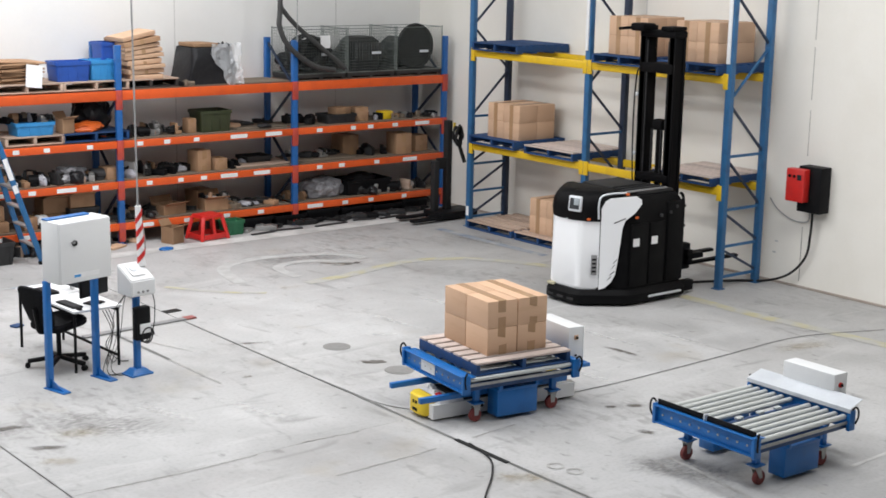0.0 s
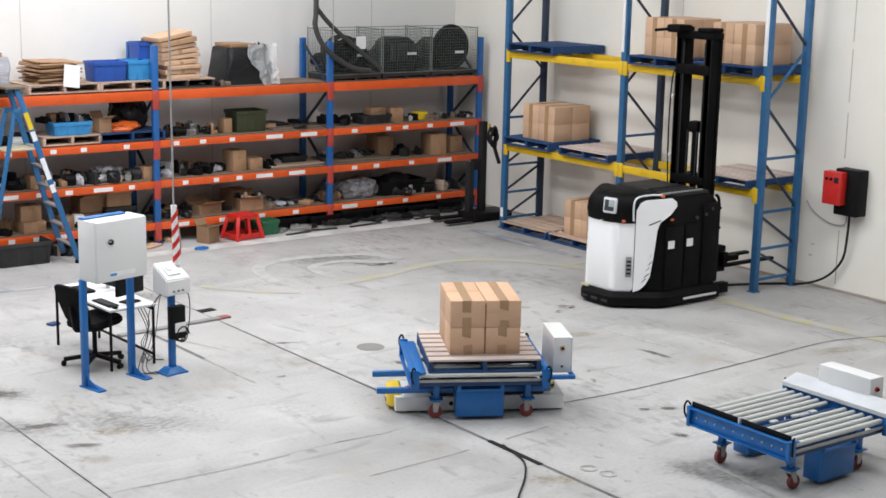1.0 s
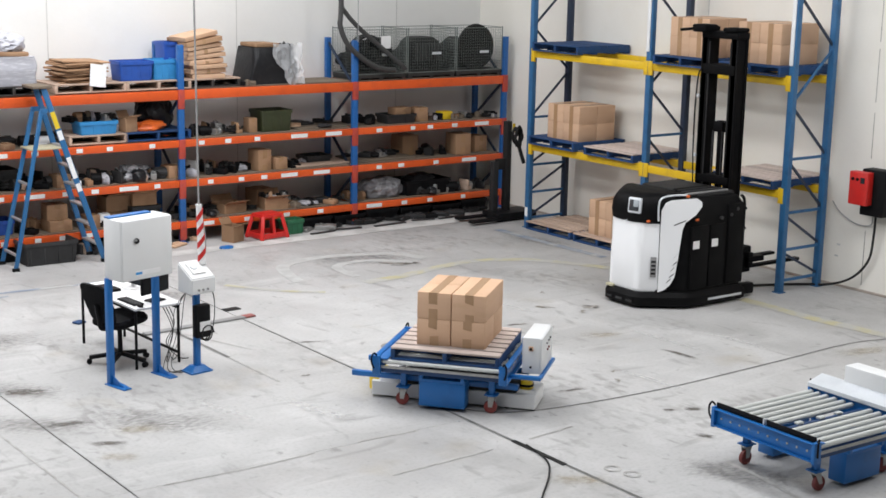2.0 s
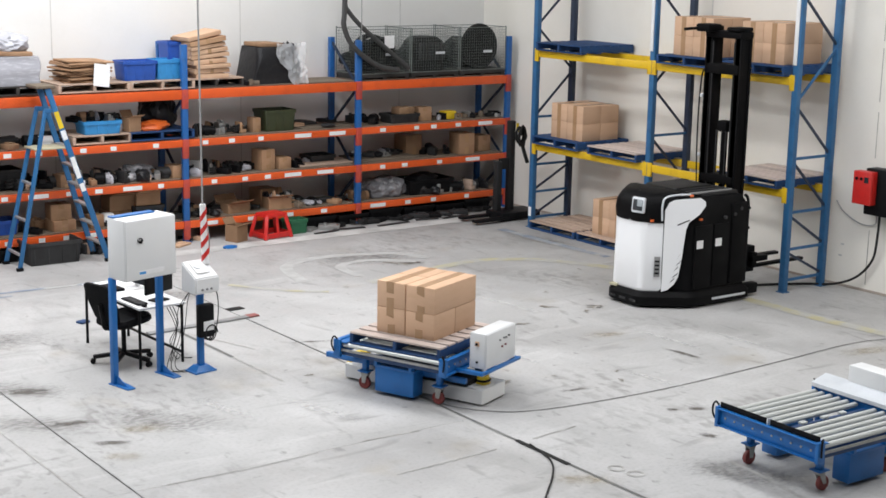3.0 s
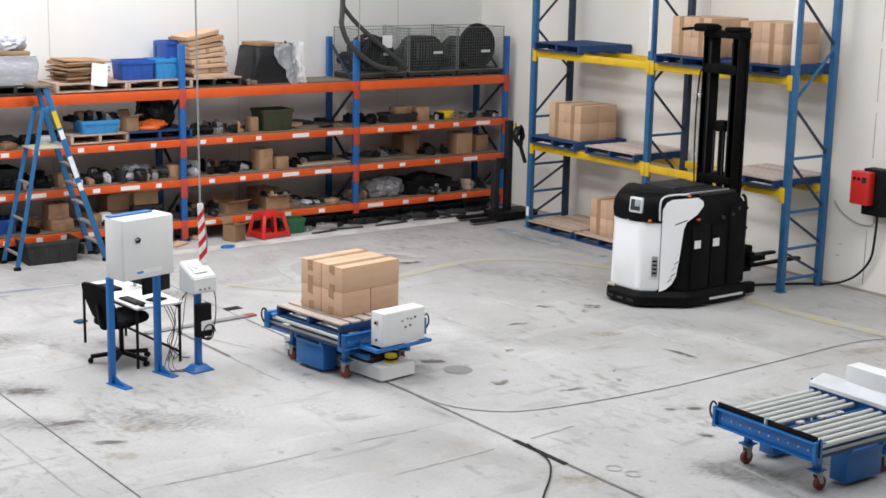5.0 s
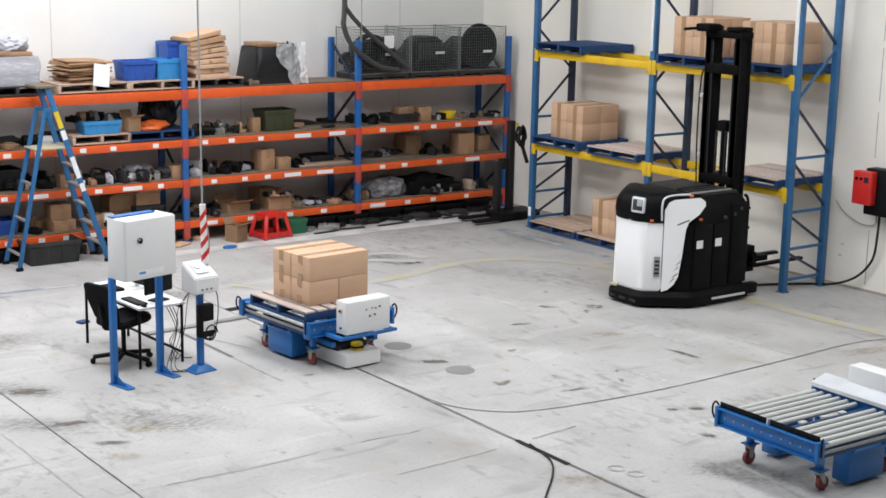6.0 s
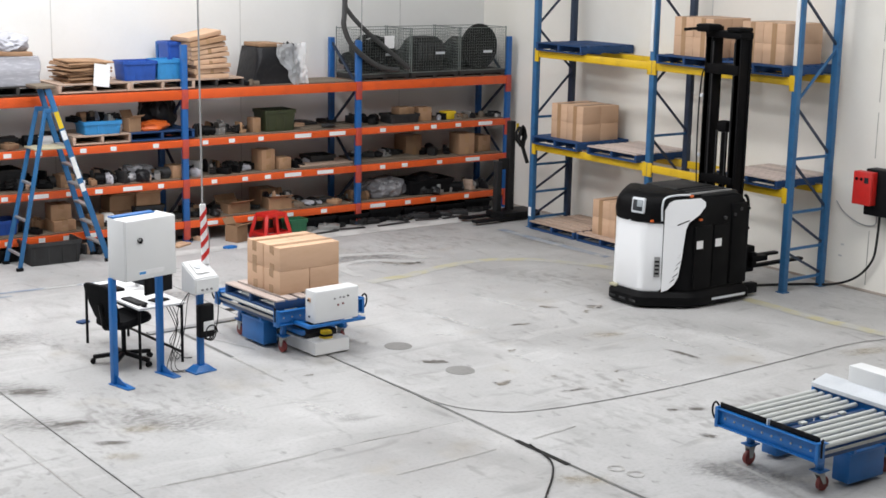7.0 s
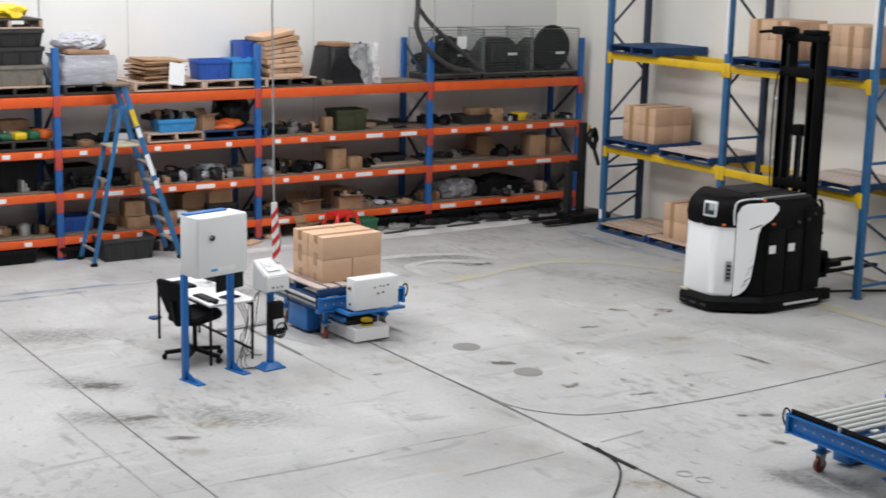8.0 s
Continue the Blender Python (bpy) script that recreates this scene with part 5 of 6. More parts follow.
def build_desk():
    t = thing("desk", pose(6.85, 15.52, 0, 0, 0, 3), "white topped desk with black tube legs", "desk")
    part("desktop", box(B(), -0.30, 0.30, -0.73, 0.73, 0.695, 0.722, 0.006), M_PAPER, t, "white laminate top")
    for x in (-0.27, 0.27):
        for y in (-0.68, 0.68):
            part("leg", rod(B(), (x, y, 0), (x, y, 0.695), 0.017, 10), M_BLACK, t)
    part("frame_rail", box(B(), 0.255, 0.285, -0.68, 0.68, 0.64, 0.69, 0.004), M_BLACK, t)
    part("frame_rail", box(B(), -0.285, -0.255, -0.68, 0.68, 0.66, 0.69, 0.004), M_BLACK, t)
    part("foot_rail", box(B(), 0.26, 0.28, -0.68, 0.68, 0.10, 0.13, 0.004), M_BLACK, t)
    g = thing("monitor", pose(6.955, 15.04, 0.724, 0, 0, 22), "black flat monitor on the white desk", "monitor")
    part("screen_shell", box(B(), -0.22, 0.22, -0.02, 0.02, 0.09, 0.38, 0.012), M_BLACK, g)
    part("display", box(B(), -0.205, 0.205, 0.020, 0.0225, 0.105, 0.365), M_SCREEN, g)
    part("stand", box(B(), -0.03, 0.03, -0.05, -0.02, 0.0, 0.25, 0.006), M_BLACK, g)
    part("stand_foot", loft(B(), [(0, outline(-0.11, 0.11, -0.09, 0.09, 0.03)), (0.012, outline(-0.10, 0.10, -0.08, 0.08, 0.03))]), M_BLACK, g)
    g = thing("monitor", pose(6.98, 15.75, 0.724, 0, 0, 100), "black flat monitor on the white desk", "monitor")
    part("screen_shell", box(B(), -0.22, 0.22, -0.02, 0.02, 0.06, 0.34, 0.012), M_BLACK, g)
    part("display", box(B(), -0.205, 0.205, 0.020, 0.0225, 0.075, 0.325), M_SCREEN, g)
    part("stand", box(B(), -0.03, 0.03, -0.05, -0.02, 0.0, 0.2, 0.006), M_PAPER, g)
    part("stand_foot", loft(B(), [(0, outline(-0.11, 0.11, -0.09, 0.09, 0.03)), (0.012, outline(-0.10, 0.10, -0.08, 0.08, 0.03))]), M_PAPER, g)
    k = thing("keyboard", pose(6.68, 15.10, 0.724, 0, 0, 95), "small black keyboard on the desk", "keyboard")
    part("case", box(B(), -0.20, 0.20, -0.065, 0.065, 0, 0.018, 0.006), M_BLACK, k)
    for i in range(4):
        part("key_row", box(B(), -0.19, 0.19, -0.055 + 0.028 * i, -0.033 + 0.028 * i, 0.018, 0.023, 0.002), M_DGREY, k)
    l = thing("laptop", pose(6.68, 15.82, 0.724, 0, 0, 95), "closed black laptop on the desk", "laptop")
    part("base", box(B(), -0.17, 0.17, -0.12, 0.12, 0, 0.02, 0.006), M_BLACK, l)
    part("lid", box(B(), -0.168, 0.168, -0.118, 0.118, 0.021, 0.030, 0.004), M_BLACK, l)
    solo("mouse", heap(B(), 0.06, 0.11, 0.035, 4, 0.05, 2), M_BLACK, pose(6.68, 14.84, 0.724), "small black mouse on the desk", "mouse")
    solo("paper_sheet", box(B(), -0.105, 0.105, -0.148, 0.148, 0, 0.003), M_PAPER, pose(6.70, 15.44, 0.724, 0, 0, 12), "white paper sheet on the desk", "paper")
    for i in range(3):
        solo("loose_cable", tube(B(), [(7.12, 15.1 + 0.12 * i, 0.69), (7.2 + 0.03 * i, 15.05 + 0.1 * i, 0.42 - 0.05 * i), (7.16, 15.2 - 0.05 * i, 0.15), (7.22 - 0.1 * i, 15.0 - 0.05 * i, 0.015), (7.3, 14.9 + 0.25 * i, 0.015)], 0.005, 6), M_CABLE,
             pose(0, 0, 0), "loose black cable hanging below the desk", "cable", "cables under the desk")
    c = thing("office_chair", pose(6.57, 15.17, 0, 0, 0, -72), "black swivel office chair tucked under the desk", "chair")
    seat = B()
    o0, o1 = outline(-0.23, 0.23, -0.22, 0.24, 0.09, 6), outline(-0.25, 0.25, -0.24, 0.26, 0.10, 6)
    loft(seat, [(0.48, o0), (0.50, o1), (0.54, o1), (0.57, o0)])
    bmesh.ops.rotate(seat, cent=(0, 0, 0.52), matrix=Matrix.Rotation(radians(5), 3, "X"), verts=seat.verts)
    part("seat", seat, M_FABRIC, c)
    back = B()
    secs = []
    for z, w, y in ((0.52, 0.15, -0.20), (0.58, 0.20, -0.225), (0.73, 0.23, -0.275), (0.88, 0.225, -0.335), (0.97, 0.20, -0.375), (1.00, 0.15, -0.39)):
        secs.append((z, outline(-w, w, y - 0.035, y + 0.02, 0.025)))
    loft(back, secs)
    part("backrest", back, M_FABRIC, c)
    part("back_bracket", tube(B(), [(0, -0.05, 0.47), (0, -0.26, 0.46), (0, -0.305, 0.60), (0, -0.335, 0.75)], 0.025, 8), M_BLACK, c)
    part("gas_lift", rod(B(), (0, 0, 0.10), (0, 0, 0.50), 0.028, 12), M_BLACK, c)
    for k in range(5):
        a = radians(72 * k + 10)
        leg = part("base_arm", bar(B(), (0.03 * math.cos(a), 0.03 * math.sin(a), 0.12), (0.35 * math.cos(a), 0.35 * math.sin(a), 0.078), 0.055, 0.045, 0.008), M_BLACK, c)
        part("castor", rod(B(), (0.35 * math.cos(a) - 0.025 * math.sin(a), 0.35 * math.sin(a) + 0.025 * math.cos(a), 0.032), (0.35 * math.cos(a) + 0.025 * math.sin(a), 0.35 * math.sin(a) - 0.025 * math.cos(a), 0.032), 0.031, 12), M_BLACK, leg)


build_station()
build_desk()

# ---- ladder, charger, pallet stacker ----


def build_ladder():
    l = thing("step_ladder", pose(0, 0, 0), "blue fibreglass platform step ladder standing open", "ladder")
    top = 2.64
    yn, yf = 20.34, 20.92          # near and far rails on the floor
    tn, tf = 20.46, 20.80          # at the top
    for y0, y1 in ((yn, tn), (yf, tf)):
        part("front_rail", bar(B(), (8.60, y0, 0.02), (7.78, y1, top), 0.03, 0.085, 0.006), M_LADDER, l)
        part("rear_rail", bar(B(), (7.22, y0, 0.02), (7.74, y1, 2.34), 0.03, 0.065, 0.006), M_LADDER, l)
        part("rubber_foot", box(B(), 8.54, 8.66, y0 - 0.03, y0 + 0.03, 0.0, 0.05, 0.008), M_BLACK, l)
        part("rubber_foot", box(B(), 7.17, 7.27, y0 - 0.03, y0 + 0.03, 0.0, 0.05, 0.008), M_BLACK, l)
        part("hinge_plate", box(B(), 7.71, 7.83, y1 - 0.022, y1 + 0.022, 2.28, 2.35, 0.008), M_LADDER, l)
    def at(z):
        f = z / top
        return 8.60 + (7.78 - 8.60) * f, yn + (tn - yn) * f, yf + (tf - yf) * f
    for k in range(6):
        x, a, b = at(0.30 * (k + 1) - 0.02)
        part("tread", box(B(), x - 0.045, x + 0.045, a, b, 0.30 * (k + 1) - 0.035, 0.30 * (k + 1) - 0.005, 0.005), M_ALU, l)
    for z in (0.22, 0.72, 1.25):
        f = z / 2.34
        x = 7.22 + 0.52 * f
        part("rear_brace", box(B(), x - 0.018, x + 0.018, yn + 0.12 * f, yf - 0.12 * f, z - 0.018, z + 0.018, 0.004), M_ALU, l)
    part("platform", box(B(), 7.54, 8.04, 20.42, 20.86, 1.745, 1.77, 0.006), M_CREAM, l, "worn cream platform")
    part("top_tray", box(B(), 7.60, 7.90, 20.42, 20.86, top, top + 0.045, 0.012), M_BOARD, l, "worn brown top tray")
    for z0, z1, mt in ((1.30, 1.62, M_PAPER), (1.10, 1.22, M_PAPER), (2.05, 2.30, M_YPLAS), (1.88, 2.02, M_PAPER)):
        xa, ya, _ = at(z0)
        xb, yb, _ = at(z1)
        part("warning_label", bar(B(), (xa, ya - 0.016, z0), (xb, yb - 0.016, z1), 0.004, 0.07), mt, l)


def build_charger():
    c = thing("wall_charger", pose(0, 0, 0), "red and black battery charger mounted on the wall", "charger")
    part("backbox", box(B(), 16.80, XW, 12.46, 12.86, 1.17, 1.83, 0.015), M_BLACK, c, "black steel housing")
    f = part("front_cover", box(B(), 16.66, 16.80, 12.655, 12.965, 1.325, 1.795, 0.012), M_RED, c, "red front cover")
    part("display", box(B(), 16.652, 16.66, 12.70, 12.77, 1.64, 1.72), M_SCREEN, f)
    part("button", rod(B(), (16.645, 12.82, 1.69), (16.66, 12.82, 1.69), 0.022, 12), M_BLACK, f)
    part("button", rod(B(), (16.645, 12.90, 1.69), (16.66, 12.90, 1.69), 0.022, 12), M_BLACK, f)
    solo("charging_cable", tube(B(), [(16.92, 12.66, 1.175), (16.92, 12.67, 0.85), (16.94, 12.74, 0.50), (16.92, 12.98, 0.21), (16.85, 13.32, 0.05), (16.60, 13.62, 0.022), (16.1, 13.85, 0.025), (15.5, 14.0, 0.04)], 0.018, 8), M_CABLE, pose(0, 0, 0), "thick black charging cable running to the truck", "cable")
    solo("wall_cable", tube(B(), [(16.95, 12.80, 1.36), (16.98, 12.76, 1.15), (17.0, 12.80, 1.00), (17.0, 13.05, 0.98), (17.01, 13.35, 1.10), (17.01, 13.5, 1.25)], 0.009, 6), M_GCABLE, pose(0, 0, 0), "thin grey cord hanging on the wall", "cable")
    for y, z in ((13.35, 0.62), (13.38, 0.45)):
        solo("wall_scuff", box(B(), XW - 0.004, XW - 0.001, y - 0.03, y + 0.03, z - 0.012, z + 0.012), M_SEAM, pose(0, 0, 0), "small dark scuff on the wall", "scuff")


def build_stacker():
    s = thing("pallet_stacker", pose(16.20, 20.0, 0, 0, 0, 0), "dark grey hand pallet stacker with a hanging hose", "stacker")
    for x in (-0.34, -0.06):
        part("mast_post", box(B(), x - 0.055, x + 0.055, 0.0, 0.12, 0.05, 1.76 if x > -0.1 else 1.05, 0.008), M_DGREY, s)
    part("cross_plate", box(B(), -0.32, -0.04, 0.03, 0.07, 0.9, 1.1, 0.006), M_DGREY, s)
    part("base", box(B(), -0.45, 0.42, -0.25, 0.25, 0.03, 0.16, 0.02), M_BLACK, s)
    for y in (-0.2, 0.2):
        part("fork", box(B(), -1.05, -0.40, y - 0.07, y + 0.07, 0.04, 0.09, 0.015), M_BLACK, s)
    part("hose_coil", tube(B(), [(0.03 + (0.05 + 0.045 * (a % 7) / 6) * math.cos(a * 0.7), -0.06 - 0.003 * a, 1.50 + (0.10 + 0.09 * (a % 5) / 4) * math.sin(a * 0.7)) for a in range(44)], 0.020, 6), M_CABLE, s, "coiled black hose")
    part("grip", bar(B(), (0.10, -0.06, 1.33), (0.22, -0.08, 1.00), 0.05, 0.06, 0.01), M_DGREY, s)
    part("tag", box(B(), 0.0, 0.05, -0.02, -0.005, 1.56, 1.72), M_YPLAS, s, "yellow tag")


build_ladder()
build_charger()
build_stacker()

# ---- goods on the orange racking ----
SY = OY + 0.42


def level(k):
    return OZ[k] + 0.023 if k >= 0 else 0.0


def make_tote(x, k, w, d, h, material, label, y=SY, lift=0.0, turn=0, category="plastic tub"):
    """An open plastic tub with a rim and ribs."""
    t = thing("storage_tub", pose(x, y, level(k) + lift, 0, 0, turn), label, category)
    th = 0.012
    bm = B()
    o = outline(-w / 2 * 0.92, w / 2 * 0.92, -d / 2 * 0.92, d / 2 * 0.92, 0.03)
    p = outline(-w / 2, w / 2, -d / 2, d / 2, 0.03)
    pi = outline(-w / 2 + th, w / 2 - th, -d / 2 + th, d / 2 - th, 0.025)
    oi = outline(-w / 2 * 0.92 + th, w / 2 * 0.92 - th, -d / 2 * 0.92 + th, d / 2 * 0.92 - th, 0.025)
    loft(bm, [(0, o), (h, p), (h, pi), (0.02, oi)])
    part("tub", bm, material, t)
    rim = B()
    q = outline(-w / 2 - 0.012, w / 2 + 0.012, -d / 2 - 0.012, d / 2 + 0.012, 0.035)
    loft(rim, [(h - 0.05, p), (h - 0.05, q), (h + 0.004, q), (h + 0.004, pi)], False)
    part("rim", rim, material, t)
    for i in range(4):
        xx = -w / 2 * 0.8 + i * w * 0.8 / 3
        part("rib", box(B(), xx - 0.012, xx + 0.012, -d / 2 * 0.98, -d / 2 * 0.90, 0.02, h - 0.05, 0.004), material, t)
    return t


def make_parts(xa, xb, k, n, hmax, seed, dark=0.75, lift=0.0, ya=0.10, yb=0.70):
    """Single loose machine parts side by side on a shelf."""
    rnd = random.Random(seed)
    n = round(n * 2.8)
    for i in range(n):
        x = xa + (xb - xa) * (i + rnd.uniform(0.2, 0.8)) / n
        y = OY + rnd.uniform(ya, yb)
        s = min(0.36, (xb - xa) / n * rnd.uniform(1.3, 2.4))
        h = hmax * rnd.uniform(0.35, 0.85)
        mt = rnd.choice((M_BLACK, M_DGREY, M_DGREY, M_BLACK, M_STEEL)) if rnd.random() < dark * 0.8 else rnd.choice((M_CARD2, M_STEEL, M_CARD, M_CARD2, M_BOARD, M_PAPER, M_WOOD))
        m = pose(x, y, level(k) + lift, 0, 0, rnd.uniform(-40, 40))
        kind = rnd.randrange(5)
        if kind == 0:
            if rnd.random() < 0.25:
                bm = rod(B(), (0, 0, 0), (0, 0, h), s * 0.42, 14)
                rod(bm, (0, 0, h), (0, 0, h * 1.15), s * 0.25, 12)
            else:
                q = min(0.5 * h, 0.09)
                bm = rod(B(), (-s * 0.7, 0, q), (s * 0.3, 0, q), q, 14)
                rod(bm, (s * 0.3, 0, q), (s * 0.5, 0, q), q * 0.6, 12)
                box(bm, -s * 0.5, s * 0.1, -q, q, 0, q * 0.5, 0.004)
            solo("metal_cylinder", bm, mt, m, "dark cylindrical machine part on the rack shelf", "machine part")
        elif kind == 1:
            q = s * 0.4
            bm = tube(B(), [(q * math.cos(a * 0.63), q * math.sin(a * 0.63), 0.02 + h * 0.022 * a) for a in range(31)], max(0.010, h * 0.1), 6)
            solo("cable_coil", bm, M_CABLE, m, "coil of black cable on the rack shelf", "cable coil")
        elif kind == 2:
            bm = box(B(), -s / 2, s / 2, -0.10, 0.10, 0, h * 0.35, 0.008)
            box(bm, -s / 2, -s / 2 + 0.05, -0.10, 0.10, h * 0.3, h, 0.006)
            box(bm, s * 0.1, s * 0.35, -0.07, 0.07, h * 0.3, h * 0.7, 0.006)
            solo("machine_bracket", bm, mt, m, "angular metal bracket on the rack shelf", "machine part")
        elif kind == 3:
            solo("bagged_part", heap(B(), s, 0.24, h, seed + i, 0.3, 2), rnd.choice((M_BAG, M_DGREY, M_BAG, M_FILM)), m, "loose part in a crumpled bag on the rack shelf", "bagged part")
        else:
            bm = box(B(), -s / 2, s / 2, -0.11, 0.11, 0, h * 0.75, 0.010)
            rod(bm, (-s * 0.2, 0, h * 0.7), (-s * 0.2, 0, h), 0.03, 10)
            box(bm, 0.0, s * 0.35, -0.06, 0.06, h * 0.7, h * 0.9, 0.005)
            solo("gear_unit", bm, mt, m, "dark boxy machine part on the rack shelf", "machine part")


def shelf_carton(x, k, w, d, h, y=SY, turn=0, lift=0.0, label="old brown cardboard carton on the rack shelf", open_top=False):
    m = pose(x, y, level(k) + lift, 0, 0, turn)
    if not open_top:
        return make_carton(m, w, d, h, label, material=M_CARD2, tape="y")
    c = thing("open_carton", m, label, "carton")
    o, i = outline(-w / 2, w / 2, -d / 2, d / 2, 0.004, 2), outline(-w / 2 + 0.008, w / 2 - 0.008, -d / 2 + 0.008, d / 2 - 0.008, 0.004, 2)
    bm = B()
    loft(bm, [(0, o), (h, o), (h, i), (0.01, i)])
    part("tray", bm, M_CARD2, c)
    part("flap", bar(B(), (0, -d / 2, h), (0, -d / 2 - 0.11, h + 0.05), w * 0.96, 0.006), M_CARD2, c)
    part("flap", bar(B(), (0, d / 2, h), (0, d / 2 + 0.07, h + 0.10), w * 0.96, 0.006), M_CARD2, c)
    return c


def flat_stack(x, k, w, d, n, h, lean, seed, label, lift=0.0, turn=0, dull=0.3, neat=False):
    s = thing("carton_stack", pose(x, SY, level(k) + lift, 0, 0, turn), label, "cardboard stack")
    rnd = random.Random(seed)
    z = 0.002
    for i in range(n if neat else 2 * n):
        ww, dd = (w * rnd.uniform(0.95, 1.0), d) if neat else (w * rnd.uniform(0.72, 1.0), d * rnd.uniform(0.80, 1.02))
        t = h * rnd.uniform(0.85, 1.15) if neat else h * 0.5 * rnd.uniform(0.6, 1.35)
        bm = box(B(), -ww / 2, ww / 2, -dd / 2, dd / 2, 0, t * 0.94, 0.006)
        for v in bm.verts:
            v.co += 0.025 * Vector((noise.noise(v.co * 4 + Vector((seed, i, 0))), noise.noise(v.co * 4 + Vector((i, seed, 3))), 0.8 * noise.noise(v.co * 3 + Vector((i * 0.3, 5, seed)))))
        bmesh.ops.transform(bm, matrix=pose(lean * i * (1 if neat else 0.5) + rnd.uniform(-0.035, 0.035) * (0.3 if neat else 1), rnd.uniform(-0.04, 0.02), z, 0, 0.0 if neat else rnd.uniform(-1.6, 1.6), rnd.uniform(-11, 11) * (0.4 if neat else 1)), verts=bm.verts)
        part("flattened_carton", bm, M_CARD2 if rnd.random() < dull else M_CARD, s)
        z += t


def small_pallet(x, k, w, top, base, label, d=0.85, y=SY):
    return make_pallet(pose(x, y, level(k), 0, 0, 0), top, base, label, w, d, "pallets on the shelves")


PT = 0.142
# top level
small_pallet(6.35, 3, 1.05, M_WOOD, M_DPAL, "dark timber pallet under stacked crates")
for i, (z, h, mt, lb) in enumerate(((0.0, 0.30, M_SACK, "grey brown sacking tub on a pallet"), (0.31, 0.25, M_DGREY, "dark ribbed crate in a stack"), (0.57, 0.25, M_DGREY, "dark ribbed crate in a stack"))):
    make_tote(6.33, 3, 0.98, 0.75, h, mt, lb, lift=PT + z, category="crate")
make_pallet(pose(6.33, SY, level(3) + PT + 0.83), M_DPAL, M_WOOD, "small timber pallet on top of the crates", 0.95, 0.75)
solo("yellow_tool", heap(B(), 0.5, 0.4, 0.2, 8, 0.4, 2), M_YPLAS, pose(6.4, SY - 0.1, level(3) + PT * 2 + 0.835), "yellow and brown tool bag on a pallet", "tool bag")
small_pallet(7.55, 3, 0.95, M_DPAL, M_DPAL, "dark pallet under a film wrapped load")
w = thing("wrapped_load", pose(7.52, SY, level(3) + PT), "pallet load wrapped in grey stretch film", "wrapped load")
bm = B()
loft(bm, [(0.0425 * i, outline(-0.44 + 0.02 * math.sin(i), 0.43 - 0.004 * i, -0.38, 0.38, 0.06, 9)) for i in range(11)])
for v in bm.verts:
    v.co += 0.045 * Vector((noise.noise(v.co * 5), noise.noise(v.co * 6 + Vector((4, 2, 9))), 0.4 * noise.noise(v.co * 4)))
part("lower_load", bm, M_FILM, w)
part("carton_layer", box(B(), -0.36, 0.30, -0.30, 0.30, 0.43, 0.50, 0.02, pose(0, 0, 0, 0, 2, 3)), M_CARD2, w)
part("upper_load", heap(B(), 0.74, 0.60, 0.28, 5, 0.28, 3), M_FILM, w).matrix_basis = pose(-0.04, 0, 0.48)
small_pallet(8.75, 3, 1.15, M_WOOD, M_WOOD, "bare timber pallet carrying old cartons")
flat_stack(8.68, 3, 0.76, 0.72, 6, 0.050, 0.0, 3, "stack of old flattened brown cartons", PT, dull=1.0)
solo("paper_sheet", box(B(), -0.13, 0.13, -0.003, 0.003, 0, 0.34), M_PAPER, pose(8.84, OY - 0.03, level(3) + 0.09, -8, 8, 0), "white paper sheet hanging over a carton stack", "paper")
small_pallet(9.88, 3, 1.10, M_WOOD, M_WOOD, "bare timber pallet carrying blue tubs")
make_tote(9.55, 3, 0.56, 0.42, 0.30, M_TOTE, "dark blue plastic tub on a pallet", SY - 0.12, PT)
make_tote(10.05, 3, 0.42, 0.40, 0.31, M_LTOTE, "light blue plastic tub on a pallet", SY - 0.12, PT)
small_pallet(10.83, 3, 0.98, M_WOOD, M_DPAL, "timber pallet under a leaning carton stack", 0.8)


def fanned_stack(x, k, lift, label):
    """Bundles of flattened cartons, each one tipped up further than the one below."""
    st = thing("carton_stack", pose(x, SY - 0.12, level(k) + lift), label, "cardboard stack")
    rnd = random.Random(31)
    z = 0.0
    for i in range(9):
        tilt = min(1.4 * i, 11.0)
        w, d, t = 0.62 * rnd.uniform(0.9, 1.04), 0.56 * rnd.uniform(0.9, 1.05), 0.068 * rnd.uniform(0.85, 1.15)
        bm = box(B(), -w / 2, w / 2, -d / 2, d / 2, 0, t, 0.005)
        for v in bm.verts:
            v.co += 0.022 * Vector((noise.noise(v.co * 5 + Vector((i, 2, 0))), noise.noise(v.co * 5 + Vector((4, i, 1))), 0.5 * noise.noise(v.co * 4 + Vector((i, 1, 7)))))
        rise = math.sin(radians(tilt)) * 0.30
        b2 = part("flattened_carton", bm, M_CARD if rnd.random() < 0.75 else M_CARD2, st)
        b2.matrix_basis = pose(-0.017 * i + rnd.uniform(-0.03, 0.03), rnd.uniform(-0.03, 0.02), z + rise, 0, -tilt, rnd.uniform(-7, 7))
        if i % 2:
            part("tape", box(B(), -0.03, 0.03, -d / 2 - 0.003, d / 2 + 0.003, -0.001, t + 0.003), M_TAPE, b2, "brown packing tape")
        z += t + 0.004


